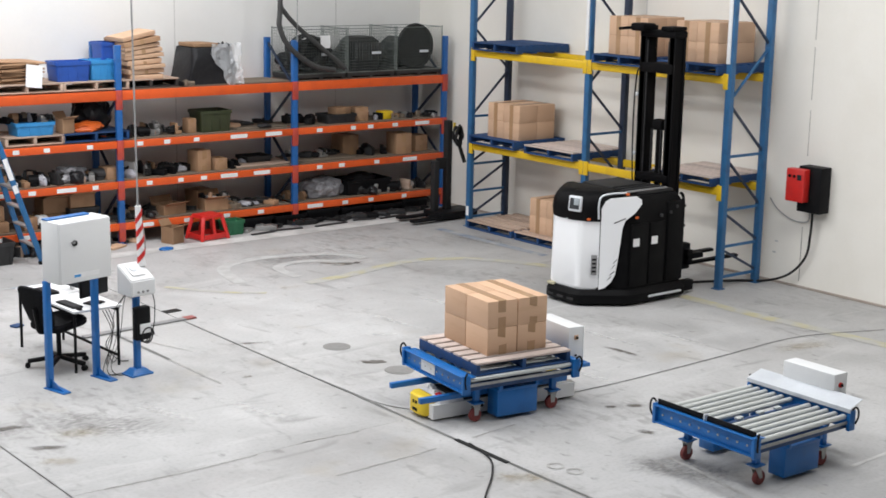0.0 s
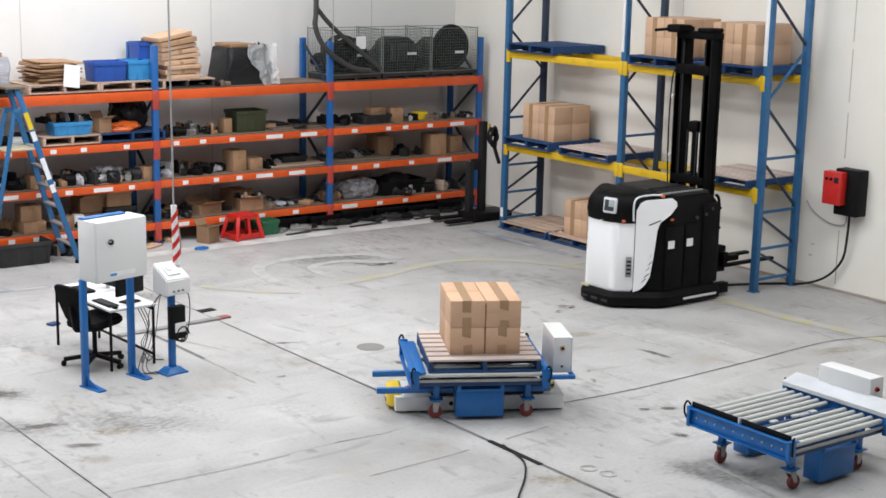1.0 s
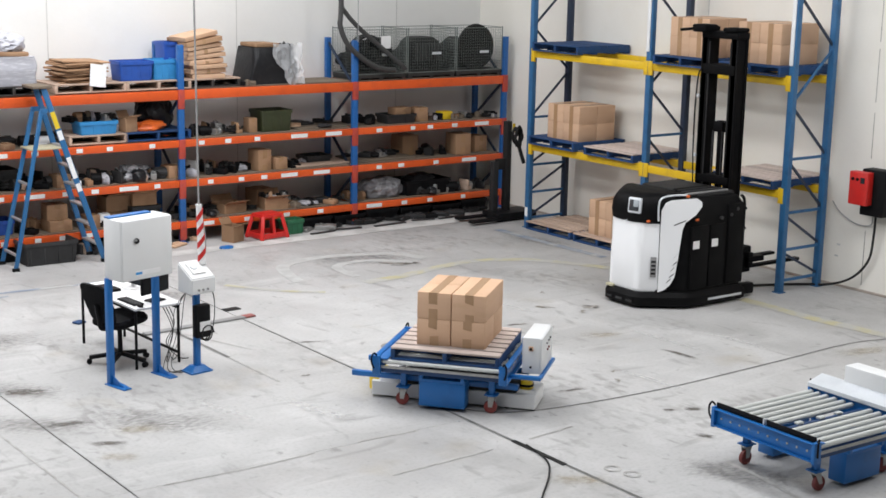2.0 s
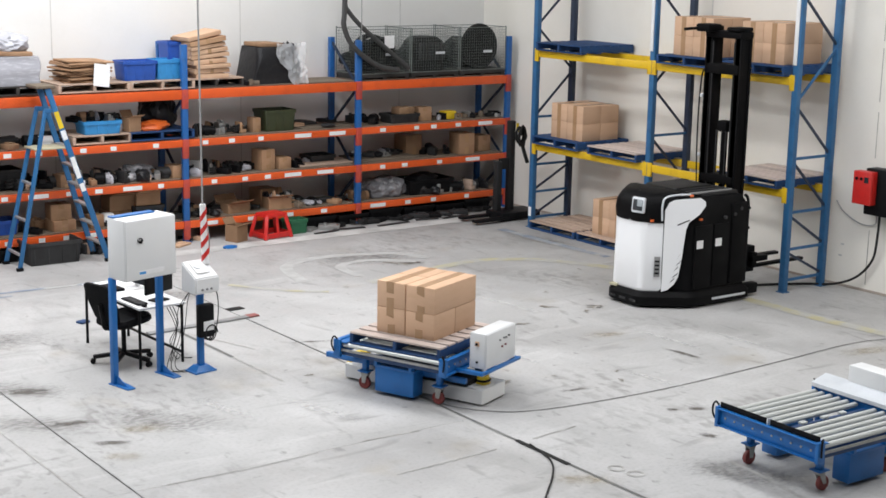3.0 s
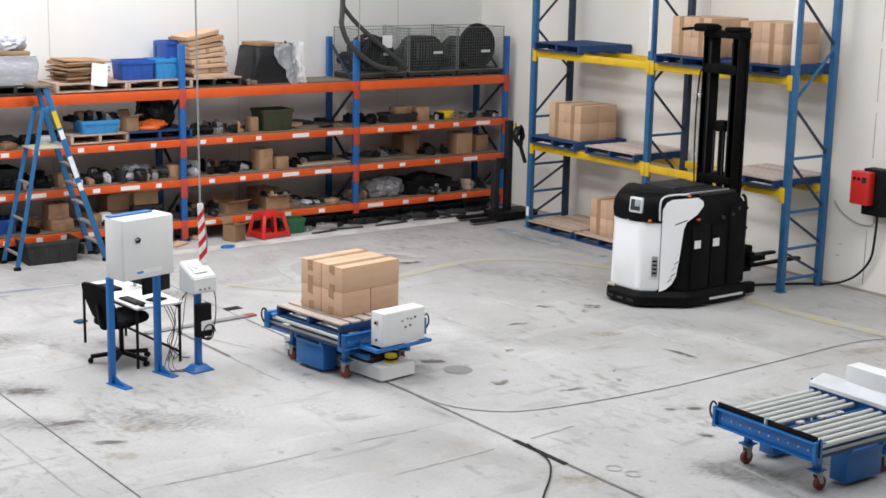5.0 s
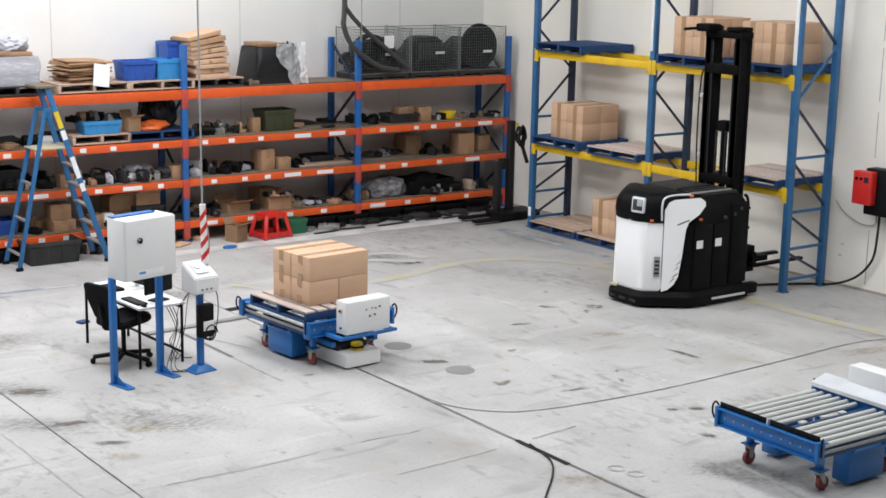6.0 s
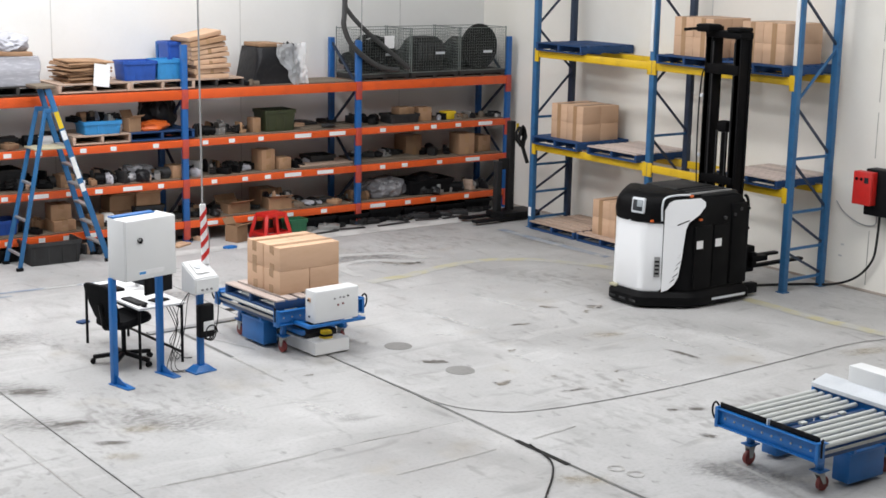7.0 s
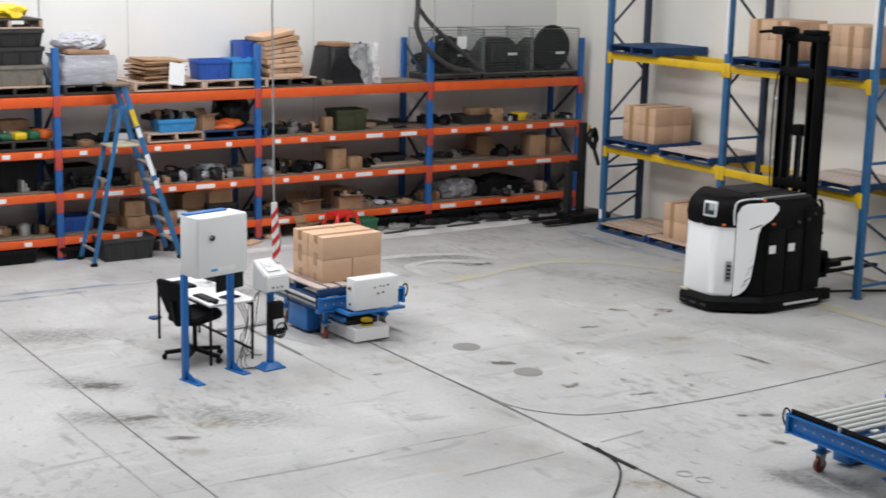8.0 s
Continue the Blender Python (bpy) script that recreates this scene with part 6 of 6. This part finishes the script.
fanned_stack(10.80, 3, PT, "leaning fanned stack of flattened brown cartons")
make_tote(10.44, 3, 0.52, 0.40, 0.56, M_TOTE, "tall blue plastic crate behind a rack post", SY + 0.20, PT)
shelf_carton(10.56, 3, 0.34, 0.34, 0.055, SY + 0.18, 6, PT + 0.565, "flat brown carton lying on a blue crate")
b = thing("bagged_machine", pose(12.0, SY, level(3)), "black bin bag load half wrapped in clear film", "bagged load")
bm = B()
loft(bm, [(0.0, outline(-0.46, 0.36, -0.34, 0.34, 0.08)), (0.12, outline(-0.45, 0.37, -0.35, 0.34, 0.08)), (0.3, outline(-0.42, 0.34, -0.33, 0.34, 0.08)), (0.46, outline(-0.39, 0.33, -0.33, 0.32, 0.08)), (0.60, outline(-0.36, 0.30, -0.29, 0.30, 0.08))])
for v in bm.verts:
    v.co += 0.05 * Vector((noise.noise(v.co * 6), noise.noise(v.co * 7 + Vector((3, 1, 2))), 0))
part("black_cover", bm, M_BAG, b)
part("board_lid", box(B(), -0.34, 0.12, -0.25, 0.25, 0.60, 0.665, 0.01, pose(0, 0, 0, 0, 1, 4)), M_CARD2, b)
part("second_bag", heap(B(), 0.36, 0.5, 0.66, 6, 0.25, 3), M_BAG, b).matrix_basis = pose(0.36, 0, 0)


def drape(bm, nx, nz, x0, x1, low, wide):
    """A crumpled sheet of film hanging over the front of the load."""
    grid = []
    for j in range(nz + 1):
        w = j / nz
        row = []
        for i in range(nx + 1):
            u = i / nx
            half = wide * (0.75 + 0.5 * noise.noise(Vector((w * 3.1, x0 * 7, 0.4)))) * (0.7 + 0.5 * w)
            x = x0 + (x1 - x0) * (1 - w) ** 1.15 + (u - 0.5) * 2 * half + 0.05 * noise.noise(Vector((w * 5, u * 2, x0)))
            z = low + (0.66 - low) * w + 0.06 * noise.noise(Vector((u * 4, w * 2, x0 * 9)))
            p = Vector((x, -0.41 + 0.06 * w, z))
            p.y += 0.04 * noise.noise(Vector((x * 9, z * 4, 1.3))) + 0.03 * noise.noise(Vector((x * 22, z * 14, 4.1)))
            row.append(bm.verts.new(p))
        grid.append(row)
    for j in range(nz):
        for i in range(nx):
            bm.faces.new((grid[j][i], grid[j][i + 1], grid[j + 1][i + 1], grid[j + 1][i]))
    return bm


part("clear_sheet", drape(B(), 16, 24, 0.10, 0.40, -0.12, 0.20), M_CLEAR, b, "clear crumpled plastic film")
part("clear_sheet", drape(B(), 10, 20, 0.38, 0.47, 0.02, 0.11), M_CLEAR, b, "clear crumpled plastic film")
make_parts(11.3, 11.7, 3, 3, 0.12, 77, ya=0.05, yb=0.2)


def make_cage(x, w, label, seed):
    """A folding wire mesh cage on a dark pallet."""
    c = thing("mesh_cage", pose(x, OY + 0.40, level(3)), label, "mesh cage", "mesh cages")
    d, h0, h1 = 0.78, 0.10, 0.86
    part("base_pallet", box(B(), -w / 2, w / 2, -d / 2, d / 2, 0.03, 0.10, 0.006), M_DPAL, c)
    for sx in (-1, 0, 1):
        part("runner", box(B(), sx * (w / 2 - 0.05) - 0.04, sx * (w / 2 - 0.05) + 0.04, -d / 2, d / 2, 0, 0.03), M_DPAL, c)
    for sx in (-1, 1):
        for sy in (-1, 1):
            part("corner_post", rod(B(), (sx * w / 2, sy * d / 2, h0), (sx * w / 2, sy * d / 2, h1 + 0.02), 0.010, 8), M_WIRE, c)
    def panel(a, b2):
        bm = B()
        a, b2 = Vector(a), Vector(b2)
        n = int((b2 - a).length / 0.05)
        for i in range(n + 1):
            p = a.lerp(b2, i / n)
            bar(bm, (p.x, p.y, h0), (p.x, p.y, h1), 0.0026, 0.0026)
        for j in range(16):
            z = h0 + (h1 - h0) * j / 15
            t = 0.011 if j in (0, 15) else 0.0026
            bar(bm, (a.x, a.y, z), (b2.x, b2.y, z), t, t)
        return part("mesh_panel", bm, M_WIRE, c, "fine steel wire mesh")
    x2, y2 = w / 2, d / 2
    f = panel((-x2, -y2, 0), (x2, -y2, 0))
    panel((-x2, y2, 0), (x2, y2, 0))
    panel((-x2, -y2, 0), (-x2, y2, 0))
    panel((x2, -y2, 0), (x2, y2, 0))
    part("tag_plate", box(B(), 0.0, 0.20, -y2 - 0.012, -y2 - 0.006, 0.405, 0.45), M_SHEET, f, "pale metal tag")
    at = pose(x, OY + 0.40, level(3))
    if seed == 4:
        # a flat hoop standing on edge, with a dished web
        q, y = 0.385, -0.18
        bm = tube(B(), [(q * math.cos(radians(a)), y, 0.50 + q * math.sin(radians(a))) for a in range(0, 361, 15)], 0.034, 8)
        rod(bm, (0, y + 0.02, 0.50), (0, y + 0.05, 0.50), q - 0.02, 28)
        for a in (35, 75, 150):
            rod(bm, (0.22 * math.cos(radians(a)), y + 0.005, 0.50 + 0.22 * math.sin(radians(a))), (0.22 * math.cos(radians(a)), y + 0.02, 0.50 + 0.22 * math.sin(radians(a))), 0.055, 14)
        solo("black_reel", bm, M_CABLE, at @ pose(0.06, 0, 0), "large black reel standing on edge in the cage", "reel")
    elif seed == 3:
        bm = loft(B(), [(0.102, outline(-0.30, 0.30, -0.27, 0.25, 0.12, 7)), (0.50, outline(-0.32, 0.32, -0.29, 0.27, 0.13, 7)), (0.62, outline(-0.30, 0.30, -0.27, 0.25, 0.12, 7)), (0.70, outline(-0.20, 0.20, -0.2, 0.2, 0.1, 7))])
        dr = solo("ribbed_drum", bm, M_CABLE, at, "ribbed black plastic drum in the cage", "drum")
        for k in range(9):
            part("rib", box(B(), -0.26 + 0.065 * k - 0.012, -0.26 + 0.065 * k + 0.012, -0.315, -0.275, 0.30, 0.60, 0.005), M_HOSE, dr)
    else:
        for i in range(3):
            q, cx = 0.30 - 0.03 * i, (-0.14, 0.16, 0.02)[i]
            solo("hose_coil", tube(B(), [(cx + q * math.cos(a * 0.5), -0.2 + 0.006 * a + 0.15 * i, 0.14 + q + q * math.sin(a * 0.5)) for a in range(38)], 0.028, 6), M_CABLE,
                 at, "coil of thick black hose inside the cage", "hose coil", "coils in the cages")
    solo("black_bag", heap(B(), w * 0.94, 0.34, 0.50, seed, 0.45, 3), M_BAG, pose(x, OY + 0.62, level(3) + 0.101), "heap of dark bagged parts inside the cage", "bagged parts", "bundles in the cages")


for x, w, sd in ((14.08, 1.03, 2), (15.15, 1.03, 3), (16.22, 1.03, 4)):
    make_cage(x, w, "grey wire mesh cage full of black coils", sd)
solo("paper_sign", box(B(), -0.10, 0.10, -0.003, 0.003, -0.11, 0.11), M_PAPER, pose(14.15, OY - 0.01, level(3) + 0.645), "white paper sheet on the cage front", "paper")
solo("hanging_hose", tube(B(), [(13.30, 20.9, 5.6), (13.20, 20.92, 4.5), (13.17, 20.93, 3.66), (13.16, 20.93, 3.43), (13.297, 20.93, 3.14), (13.584, 20.93, 2.894), (13.934, 20.94, 2.71), (14.29, 20.95, 2.655)], 0.045, 10), M_HOSE, pose(0, 0, 0), "thick grey black hose hanging down before the cages", "hose")
solo("hanging_hose", tube(B(), [(13.16, 20.99, 4.6), (13.20, 20.98, 3.85), (13.293, 20.96, 3.642), (13.579, 20.96, 3.373), (14.047, 20.96, 3.027), (14.528, 20.96, 2.671)], 0.040, 10), M_HOSE, pose(0, 0, 0), "dark hose slanting down before the cages", "hose")
solo("hanging_cable", rod(B(), (13.5, 20.9, 3.16), (13.46, 20.9, ROOF - 0.02), 0.008, 6), M_GCABLE, pose(0, 0, 0), "thin grey cord hanging from the roof", "cable")
solo("hanging_cable", rod(B(), (7.02, 21.9, 2.6), (7.02, 21.9, ROOF - 0.02), 0.010, 6), M_GCABLE, pose(0, 0, 0), "thin grey cord hanging from the roof", "cable")

# second level from the top
small_pallet(6.3, 2, 1.1, M_DPAL, M_DPAL, "dark pallet with green parts")
for i, (x, mt) in enumerate(((6.2, M_GREEN), (6.42, M_YPLAS), (6.62, M_GREEN), (6.78, M_ORP))):
    solo("tool_case", box(B(), -0.10, 0.10, -0.15, 0.15, 0, 0.10 + 0.012 * i, 0.03), mt, pose(x, OY + 0.22, level(2) + PT, 0, 0, 10 * i), "small coloured plastic tool case on a pallet", "tool case")
shelf_carton(6.45, 2, 0.45, 0.3, 0.25, OY + 0.60, 5, PT)
small_pallet(8.85, 2, 0.95, M_WOOD, M_WOOD, "bare timber pallet carrying a blue tub")
make_tote(8.88, 2, 0.62, 0.4, 0.20, M_LTOTE, "light blue open plastic tub full of parts", SY - 0.18, PT)
make_parts(8.5, 9.2, 2, 4, 0.18, 21, 0.5, PT + 0.18, 0.2, 0.4)
small_pallet(9.85, 2, 1.12, M_PBLUE, M_PBLUE, "blue timber pallet carrying mixed parts")
shelf_carton(9.42, 2, 0.22, 0.2, 0.22, OY + 0.2, 12, PT, "torn brown carton on a blue pallet", True)
make_parts(9.22, 9.62, 2, 4, 0.34, 23, 0.15, PT, 0.2, 0.55)
solo("orange_part", heap(B(), 0.52, 0.3, 0.15, 12, 0.35, 2), M_ORP, pose(9.8, OY + 0.22, level(2) + PT), "orange plastic machine cover on a pallet", "machine cover")
solo("black_bag", heap(B(), 0.62, 0.5, 0.55, 15, 0.25, 3), M_BAG, pose(10.03, SY + 0.12, level(2) + PT), "full black bin bag on a pallet", "bag")
make_parts(10.35, 11.45, 2, 7, 0.25, 31, 1.0)
make_tote(12.05, 2, 0.58, 0.45, 0.35, M_OLIVE, "dark olive plastic tub on the rack shelf", SY - 0.1)
shelf_carton(11.62, 2, 0.15, 0.2, 0.24, OY + 0.25, 3)
solo("plywood_sheet", box(B(), -0.5, 0.5, -0.3, 0.3, 0, 0.02, 0.002), M_BOARD, pose(12.95, SY, level(2), 0, 0, 2), "flat plywood sheet on the rack shelf", "plywood")
make_parts(13.7, 14.05, 2, 2, 0.22, 35, 0.8)
make_tote(14.55, 2, 0.62, 0.4, 0.16, M_DGREY, "shallow dark plastic tray on the rack shelf", SY - 0.18)
shelf_carton(14.62, 2, 0.34, 0.25, 0.12, SY - 0.18, 6, 0.15)
shelf_carton(15.05, 2, 0.26, 0.24, 0.25, OY + 0.25, -6)
make_parts(15.25, 15.5, 2, 2, 0.18, 36, 1.0)
solo("yellow_case", box(B(), -0.13, 0.13, -0.10, 0.10, 0, 0.15, 0.02), M_YPLAS, pose(15.62, OY + 0.25, level(2)), "small yellow plastic case on the rack shelf", "tool case")
make_parts(15.75, 16.5, 2, 4, 0.14, 37, 0.3)

# third level
make_parts(7.2, 8.1, 1, 5, 0.30, 41, 0.8)
shelf_carton(8.28, 1, 0.24, 0.25, 0.20, OY + 0.2, 8, 0, "small brown carton with a white label on the shelf")
make_parts(8.45, 10.0, 1, 10, 0.28, 42, 0.85)
solo("plastic_film", heap(B(), 0.55, 0.40, 0.24, 27, 0.4, 3), M_DULLFILM, pose(9.50, OY + 0.28, level(1)), "crumpled grey plastic film on dark parts", "plastic film")
shelf_carton(10.16, 1, 0.24, 0.28, 0.20, OY + 0.22, 4)
make_parts(10.40, 11.3, 1, 7, 0.26, 43, 0.4)
shelf_carton(11.80, 1, 0.27, 0.30, 0.35, SY - 0.16, 8)
shelf_carton(12.12, 1, 0.24, 0.25, 0.20, OY + 0.22, 5)
make_parts(12.3, 12.6, 1, 2, 0.15, 44, 1.0)
for i in range(3):
    solo("timber_plank", box(B(), -0.55, 0.55, -0.10, 0.10, 0, 0.028, 0.003), M_WOOD, pose(12.98 + 0.03 * i, OY + 0.25 + 0.2 * i, level(1), 0, 0, 2), "bare timber plank lying on the rack shelf", "plank", "planks on the shelf")
for i in range(3):
    solo("timber_plank", box(B(), -0.62, 0.62, -0.11, 0.11, 0, 0.04, 0.003), M_BOARD, pose(14.25, OY + 0.2 + 0.24 * i, level(1), 0, 0, -2), "dark timber plank lying on the rack shelf", "plank", "planks on the shelf")
make_tote(13.05, 1, 0.50, 0.40, 0.13, M_DGREY, "low dark plastic tray on the rack shelf", SY + 0.15, 0.0)
shelf_carton(15.02, 1, 0.36, 0.36, 0.36, SY + 0.22, 3, 0, "dark brown cardboard carton on the rack shelf")
shelf_carton(15.95, 1, 0.33, 0.36, 0.38, SY - 0.18, -4)
shelf_carton(16.47, 1, 0.30, 0.32, 0.29, SY - 0.02, 5)

make_parts(6.95, 8.3, 1, 4, 0.26, 141, 0.9)
make_parts(8.6, 10.2, 1, 5, 0.24, 142, 1.0)
make_parts(10.9, 11.6, 1, 3, 0.22, 143, 0.8)
make_parts(12.4, 13.3, 1, 3, 0.16, 144, 0.9, 0.0, 0.5, 0.75)
make_parts(13.7, 14.7, 1, 3, 0.18, 145, 0.9, 0.045, 0.3, 0.7)
make_parts(15.2, 15.7, 1, 2, 0.2, 146, 0.8)
make_parts(7.0, 8.4, 2, 4, 0.22, 147, 0.9)
make_parts(12.5, 13.4, 2, 2, 0.12, 148, 0.8, 0.021)
make_parts(16.0, 16.7, 2, 3, 0.16, 149, 0.6)

for x, w, h in ((5.75, 0.55, 0.42), (6.42, 0.62, 0.46)):
    make_tote(x, 1, w, 0.55, h, M_BLACK, "large black plastic bin on the rack shelf", SY + 0.05)
make_tote(7.35, 1, 0.62, 0.5, 0.30, M_DGREY, "dark grey plastic tub on the rack shelf", SY + 0.12)

# lowest level
make_tote(7.3, 0, 0.5, 0.4, 0.22, M_TOTE, "dark blue plastic tub on the low shelf", SY)
shelf_carton(8.22, 0, 0.36, 0.35, 0.17, OY + 0.25, 4)
shelf_carton(8.20, 0, 0.32, 0.3, 0.24, OY + 0.27, -3, 0.175)
make_parts(7.55, 8.0, 0, 3, 0.25, 51, 0.7)
shelf_carton(8.75, 0, 0.22, 0.25, 0.2, OY + 0.2, 3)
solo("white_sack", heap(B(), 0.30, 0.28, 0.20, 17, 0.2, 3), M_PAPER, pose(9.0, OY + 0.25, level(0)), "pale plastic sack on the low shelf", "sack")
shelf_carton(9.30, 0, 0.45, 0.32, 0.24, SY + 0.1, 3, 0.18, "open brown carton on the low shelf", True)
shelf_carton(9.72, 0, 0.40, 0.32, 0.20, SY, -5, 0.25, "open brown carton on the low shelf", True)
make_tote(9.72, 0, 0.5, 0.4, 0.24, M_DGREY, "dark plastic tub on the low shelf", SY)
shelf_carton(9.28, 0, 0.44, 0.34, 0.17, SY + 0.14, 3, 0, "low brown carton under another carton")
make_parts(10.4, 11.2, 0, 4, 0.2, 52, 0.9)
shelf_carton(11.25, 0, 0.45, 0.36, 0.16, SY - 0.1, 9, 0, "low open brown carton on the shelf", True)
shelf_carton(12.05, 0, 0.42, 0.36, 0.20, SY - 0.15, -6, 0, "open brown carton heaped with parts on the shelf", True)
shelf_carton(12.0, 0, 0.36, 0.36, 0.30, SY + 0.2, 5)
make_parts(11.85, 12.3, 0, 3, 0.12, 53, 0.5, 0.19, 0.15, 0.35)
make_parts(12.3, 12.9, 0, 3, 0.12, 54, 0.4)
solo("plastic_film", heap(B(), 0.85, 0.5, 0.36, 19, 0.3, 3), M_DULLFILM, pose(14.30, SY - 0.1, level(0)), "crumpled heap of clear and grey plastic film", "plastic film")
make_tote(15.18, 0, 0.98, 0.6, 0.26, M_BLACK, "long low black plastic tub on the low shelf", SY - 0.05)
solo("black_bag", heap(B(), 0.62, 0.4, 0.14, 21, 0.25, 3), M_BAG, pose(15.15, SY - 0.05, level(0) + 0.215), "black bin bag in a tub on the low shelf", "bag")
make_parts(15.75, 16.45, 0, 5, 0.24, 55, 0.2)
make_parts(13.6, 13.9, 0, 2, 0.25, 56, 0.8)

make_parts(8.9, 10.2, 0, 4, 0.2, 151, 0.9, 0.0, 0.1, 0.3)
make_parts(10.4, 11.7, 0, 5, 0.16, 152, 0.8)
make_parts(12.3, 13.4, 0, 4, 0.14, 153, 0.7)
make_parts(14.7, 15.9, 0, 4, 0.22, 154, 0.9, 0.0, 0.05, 0.3)

for k, h in ((1, 0.26), (0, 0.22), (2, 0.16)):
    make_parts(5.6, 6.9, k, 5, h, 171 + k, 0.85, PT if k == 2 else 0.0)
# on the floor under the racking
make_parts(8.9, 10.1, -1, 2, 0.14, 161, 1.0, 0.0, -0.24, -0.14)
make_parts(12.4, 16.3, -1, 5, 0.14, 162, 1.0, 0.0, -0.22, -0.12)
make_tote(7.85, -1, 0.82, 0.5, 0.34, M_DGREY, "large dark grey plastic tub on the floor", 20.78)
make_parts(8.35, 8.8, -1, 3, 0.22, 61, 0.6, 0.0, -0.1, 0.2)
shelf_carton(10.98, -1, 0.26, 0.26, 0.27, 20.72, 20, 0, "open brown carton standing on the floor", True)
make_parts(10.25, 10.7, -1, 3, 0.12, 62, 0.9, 0.0, -0.05, 0.3)


def make_stool(x, y):
    """A tapered red plastic step with openings in its sides."""
    s = thing("step_stool", pose(x, y, 0, 0, 0, 8) @ Matrix.Diagonal((0.86, 0.86, 1.0, 1.0)), "red plastic step stool with open sides", "stool")
    part("top", loft(B(), [(0.36, outline(-0.25, 0.25, -0.20, 0.20, 0.04)), (0.41, outline(-0.24, 0.24, -0.19, 0.19, 0.04))]), M_RED, s)
    for sx in (-1, 1):
        for sy in (-1, 1):
            part("leg", bar(B(), (sx * 0.31, sy * 0.25, 0.0), (sx * 0.22, sy * 0.17, 0.37), 0.07, 0.07, 0.01), M_RED, s)
    for sy in (-1, 1):
        part("side_rail", bar(B(), (-0.29, sy * 0.235, 0.06), (0.29, sy * 0.235, 0.06), 0.03, 0.09, 0.008), M_RED, s)
        part("middle_strut", bar(B(), (0, sy * 0.235, 0.06), (0, sy * 0.18, 0.37), 0.06, 0.03, 0.008), M_RED, s)
    for sx in (-1, 1):
        part("end_rail", bar(B(), (sx * 0.29, -0.23, 0.06), (sx * 0.29, 0.23, 0.06), 0.03, 0.09, 0.008), M_RED, s)
    return s


make_stool(11.62, 20.72)
make_tote(12.15, -1, 0.34, 0.3, 0.24, M_GREEN, "small dark green plastic tub on the floor", 20.85)
for i, (x, w) in enumerate(((5.55, 0.62), (6.25, 0.66), (7.2, 0.55), (9.05, 0.58), (9.72, 0.6), (12.72, 0.66), (13.42, 0.62), (14.1, 0.68), (14.82, 0.66), (15.5, 0.62), (16.15, 0.58))):
    make_tote(x, -1, w, 0.72, 0.17 + 0.02 * (i * 2 % 3), M_BLACK, "black plastic tray under the racking", OY + 0.30)
for i, (x, y, w, a) in enumerate(((12.6, 20.56, 0.25, 9), (13.1, 20.63, 0.3, -6), (14.0, 20.60, 0.34, 4), (14.75, 20.66, 0.22, -9), (15.35, 20.62, 0.3, 7))):
    solo("floor_board", box(B(), -w, w, -0.035, 0.035, 0, 0.02, 0.003), M_DGREY, pose(x, y, 0, 0, 0, a), "flat dark board lying on the floor", "board", "boards before the racking")
solo("blue_cloth", heap(B(), 0.22, 0.16, 0.05, 30, 0.3, 2), M_CBLUE, pose(10.62, 20.25, 0), "small blue cloth lying on the floor", "cloth")
solo("blue_crate", box(B(), -0.07, 0.07, -0.06, 0.06, 0, 0.03, 0.01), M_DBLUE, pose(6.86, 17.10, 0, 0, 0, 20), "flat blue plastic tray lying on the floor", "tray")


def motions():
    rows = [(t, cart_pose(x, y, th)) for t, x, y, th in CART_ROWS]
    walk(cart, rows)
    walk(robot, rows)
    for ob, o in load:
        walk(ob, [(t, m @ o) for t, m in rows])
    ts = [k / 10 for k in range(81)]
    xs = np.interp(ts, [r[0] for r in CART_ROWS], [r[1] for r in CART_ROWS])
    ys = np.interp(ts, [r[0] for r in CART_ROWS], [r[2] for r in CART_ROWS])
    run = np.concatenate([[0.0], np.cumsum(np.hypot(np.diff(xs), np.diff(ys)))])
    for w in cart_wheels:
        p = w.matrix_basis.translation.copy()
        walk(w, [(t, pose(*p, 0, -math.degrees(s / 0.071), 0)) for t, s in zip(ts, run)])


motions()
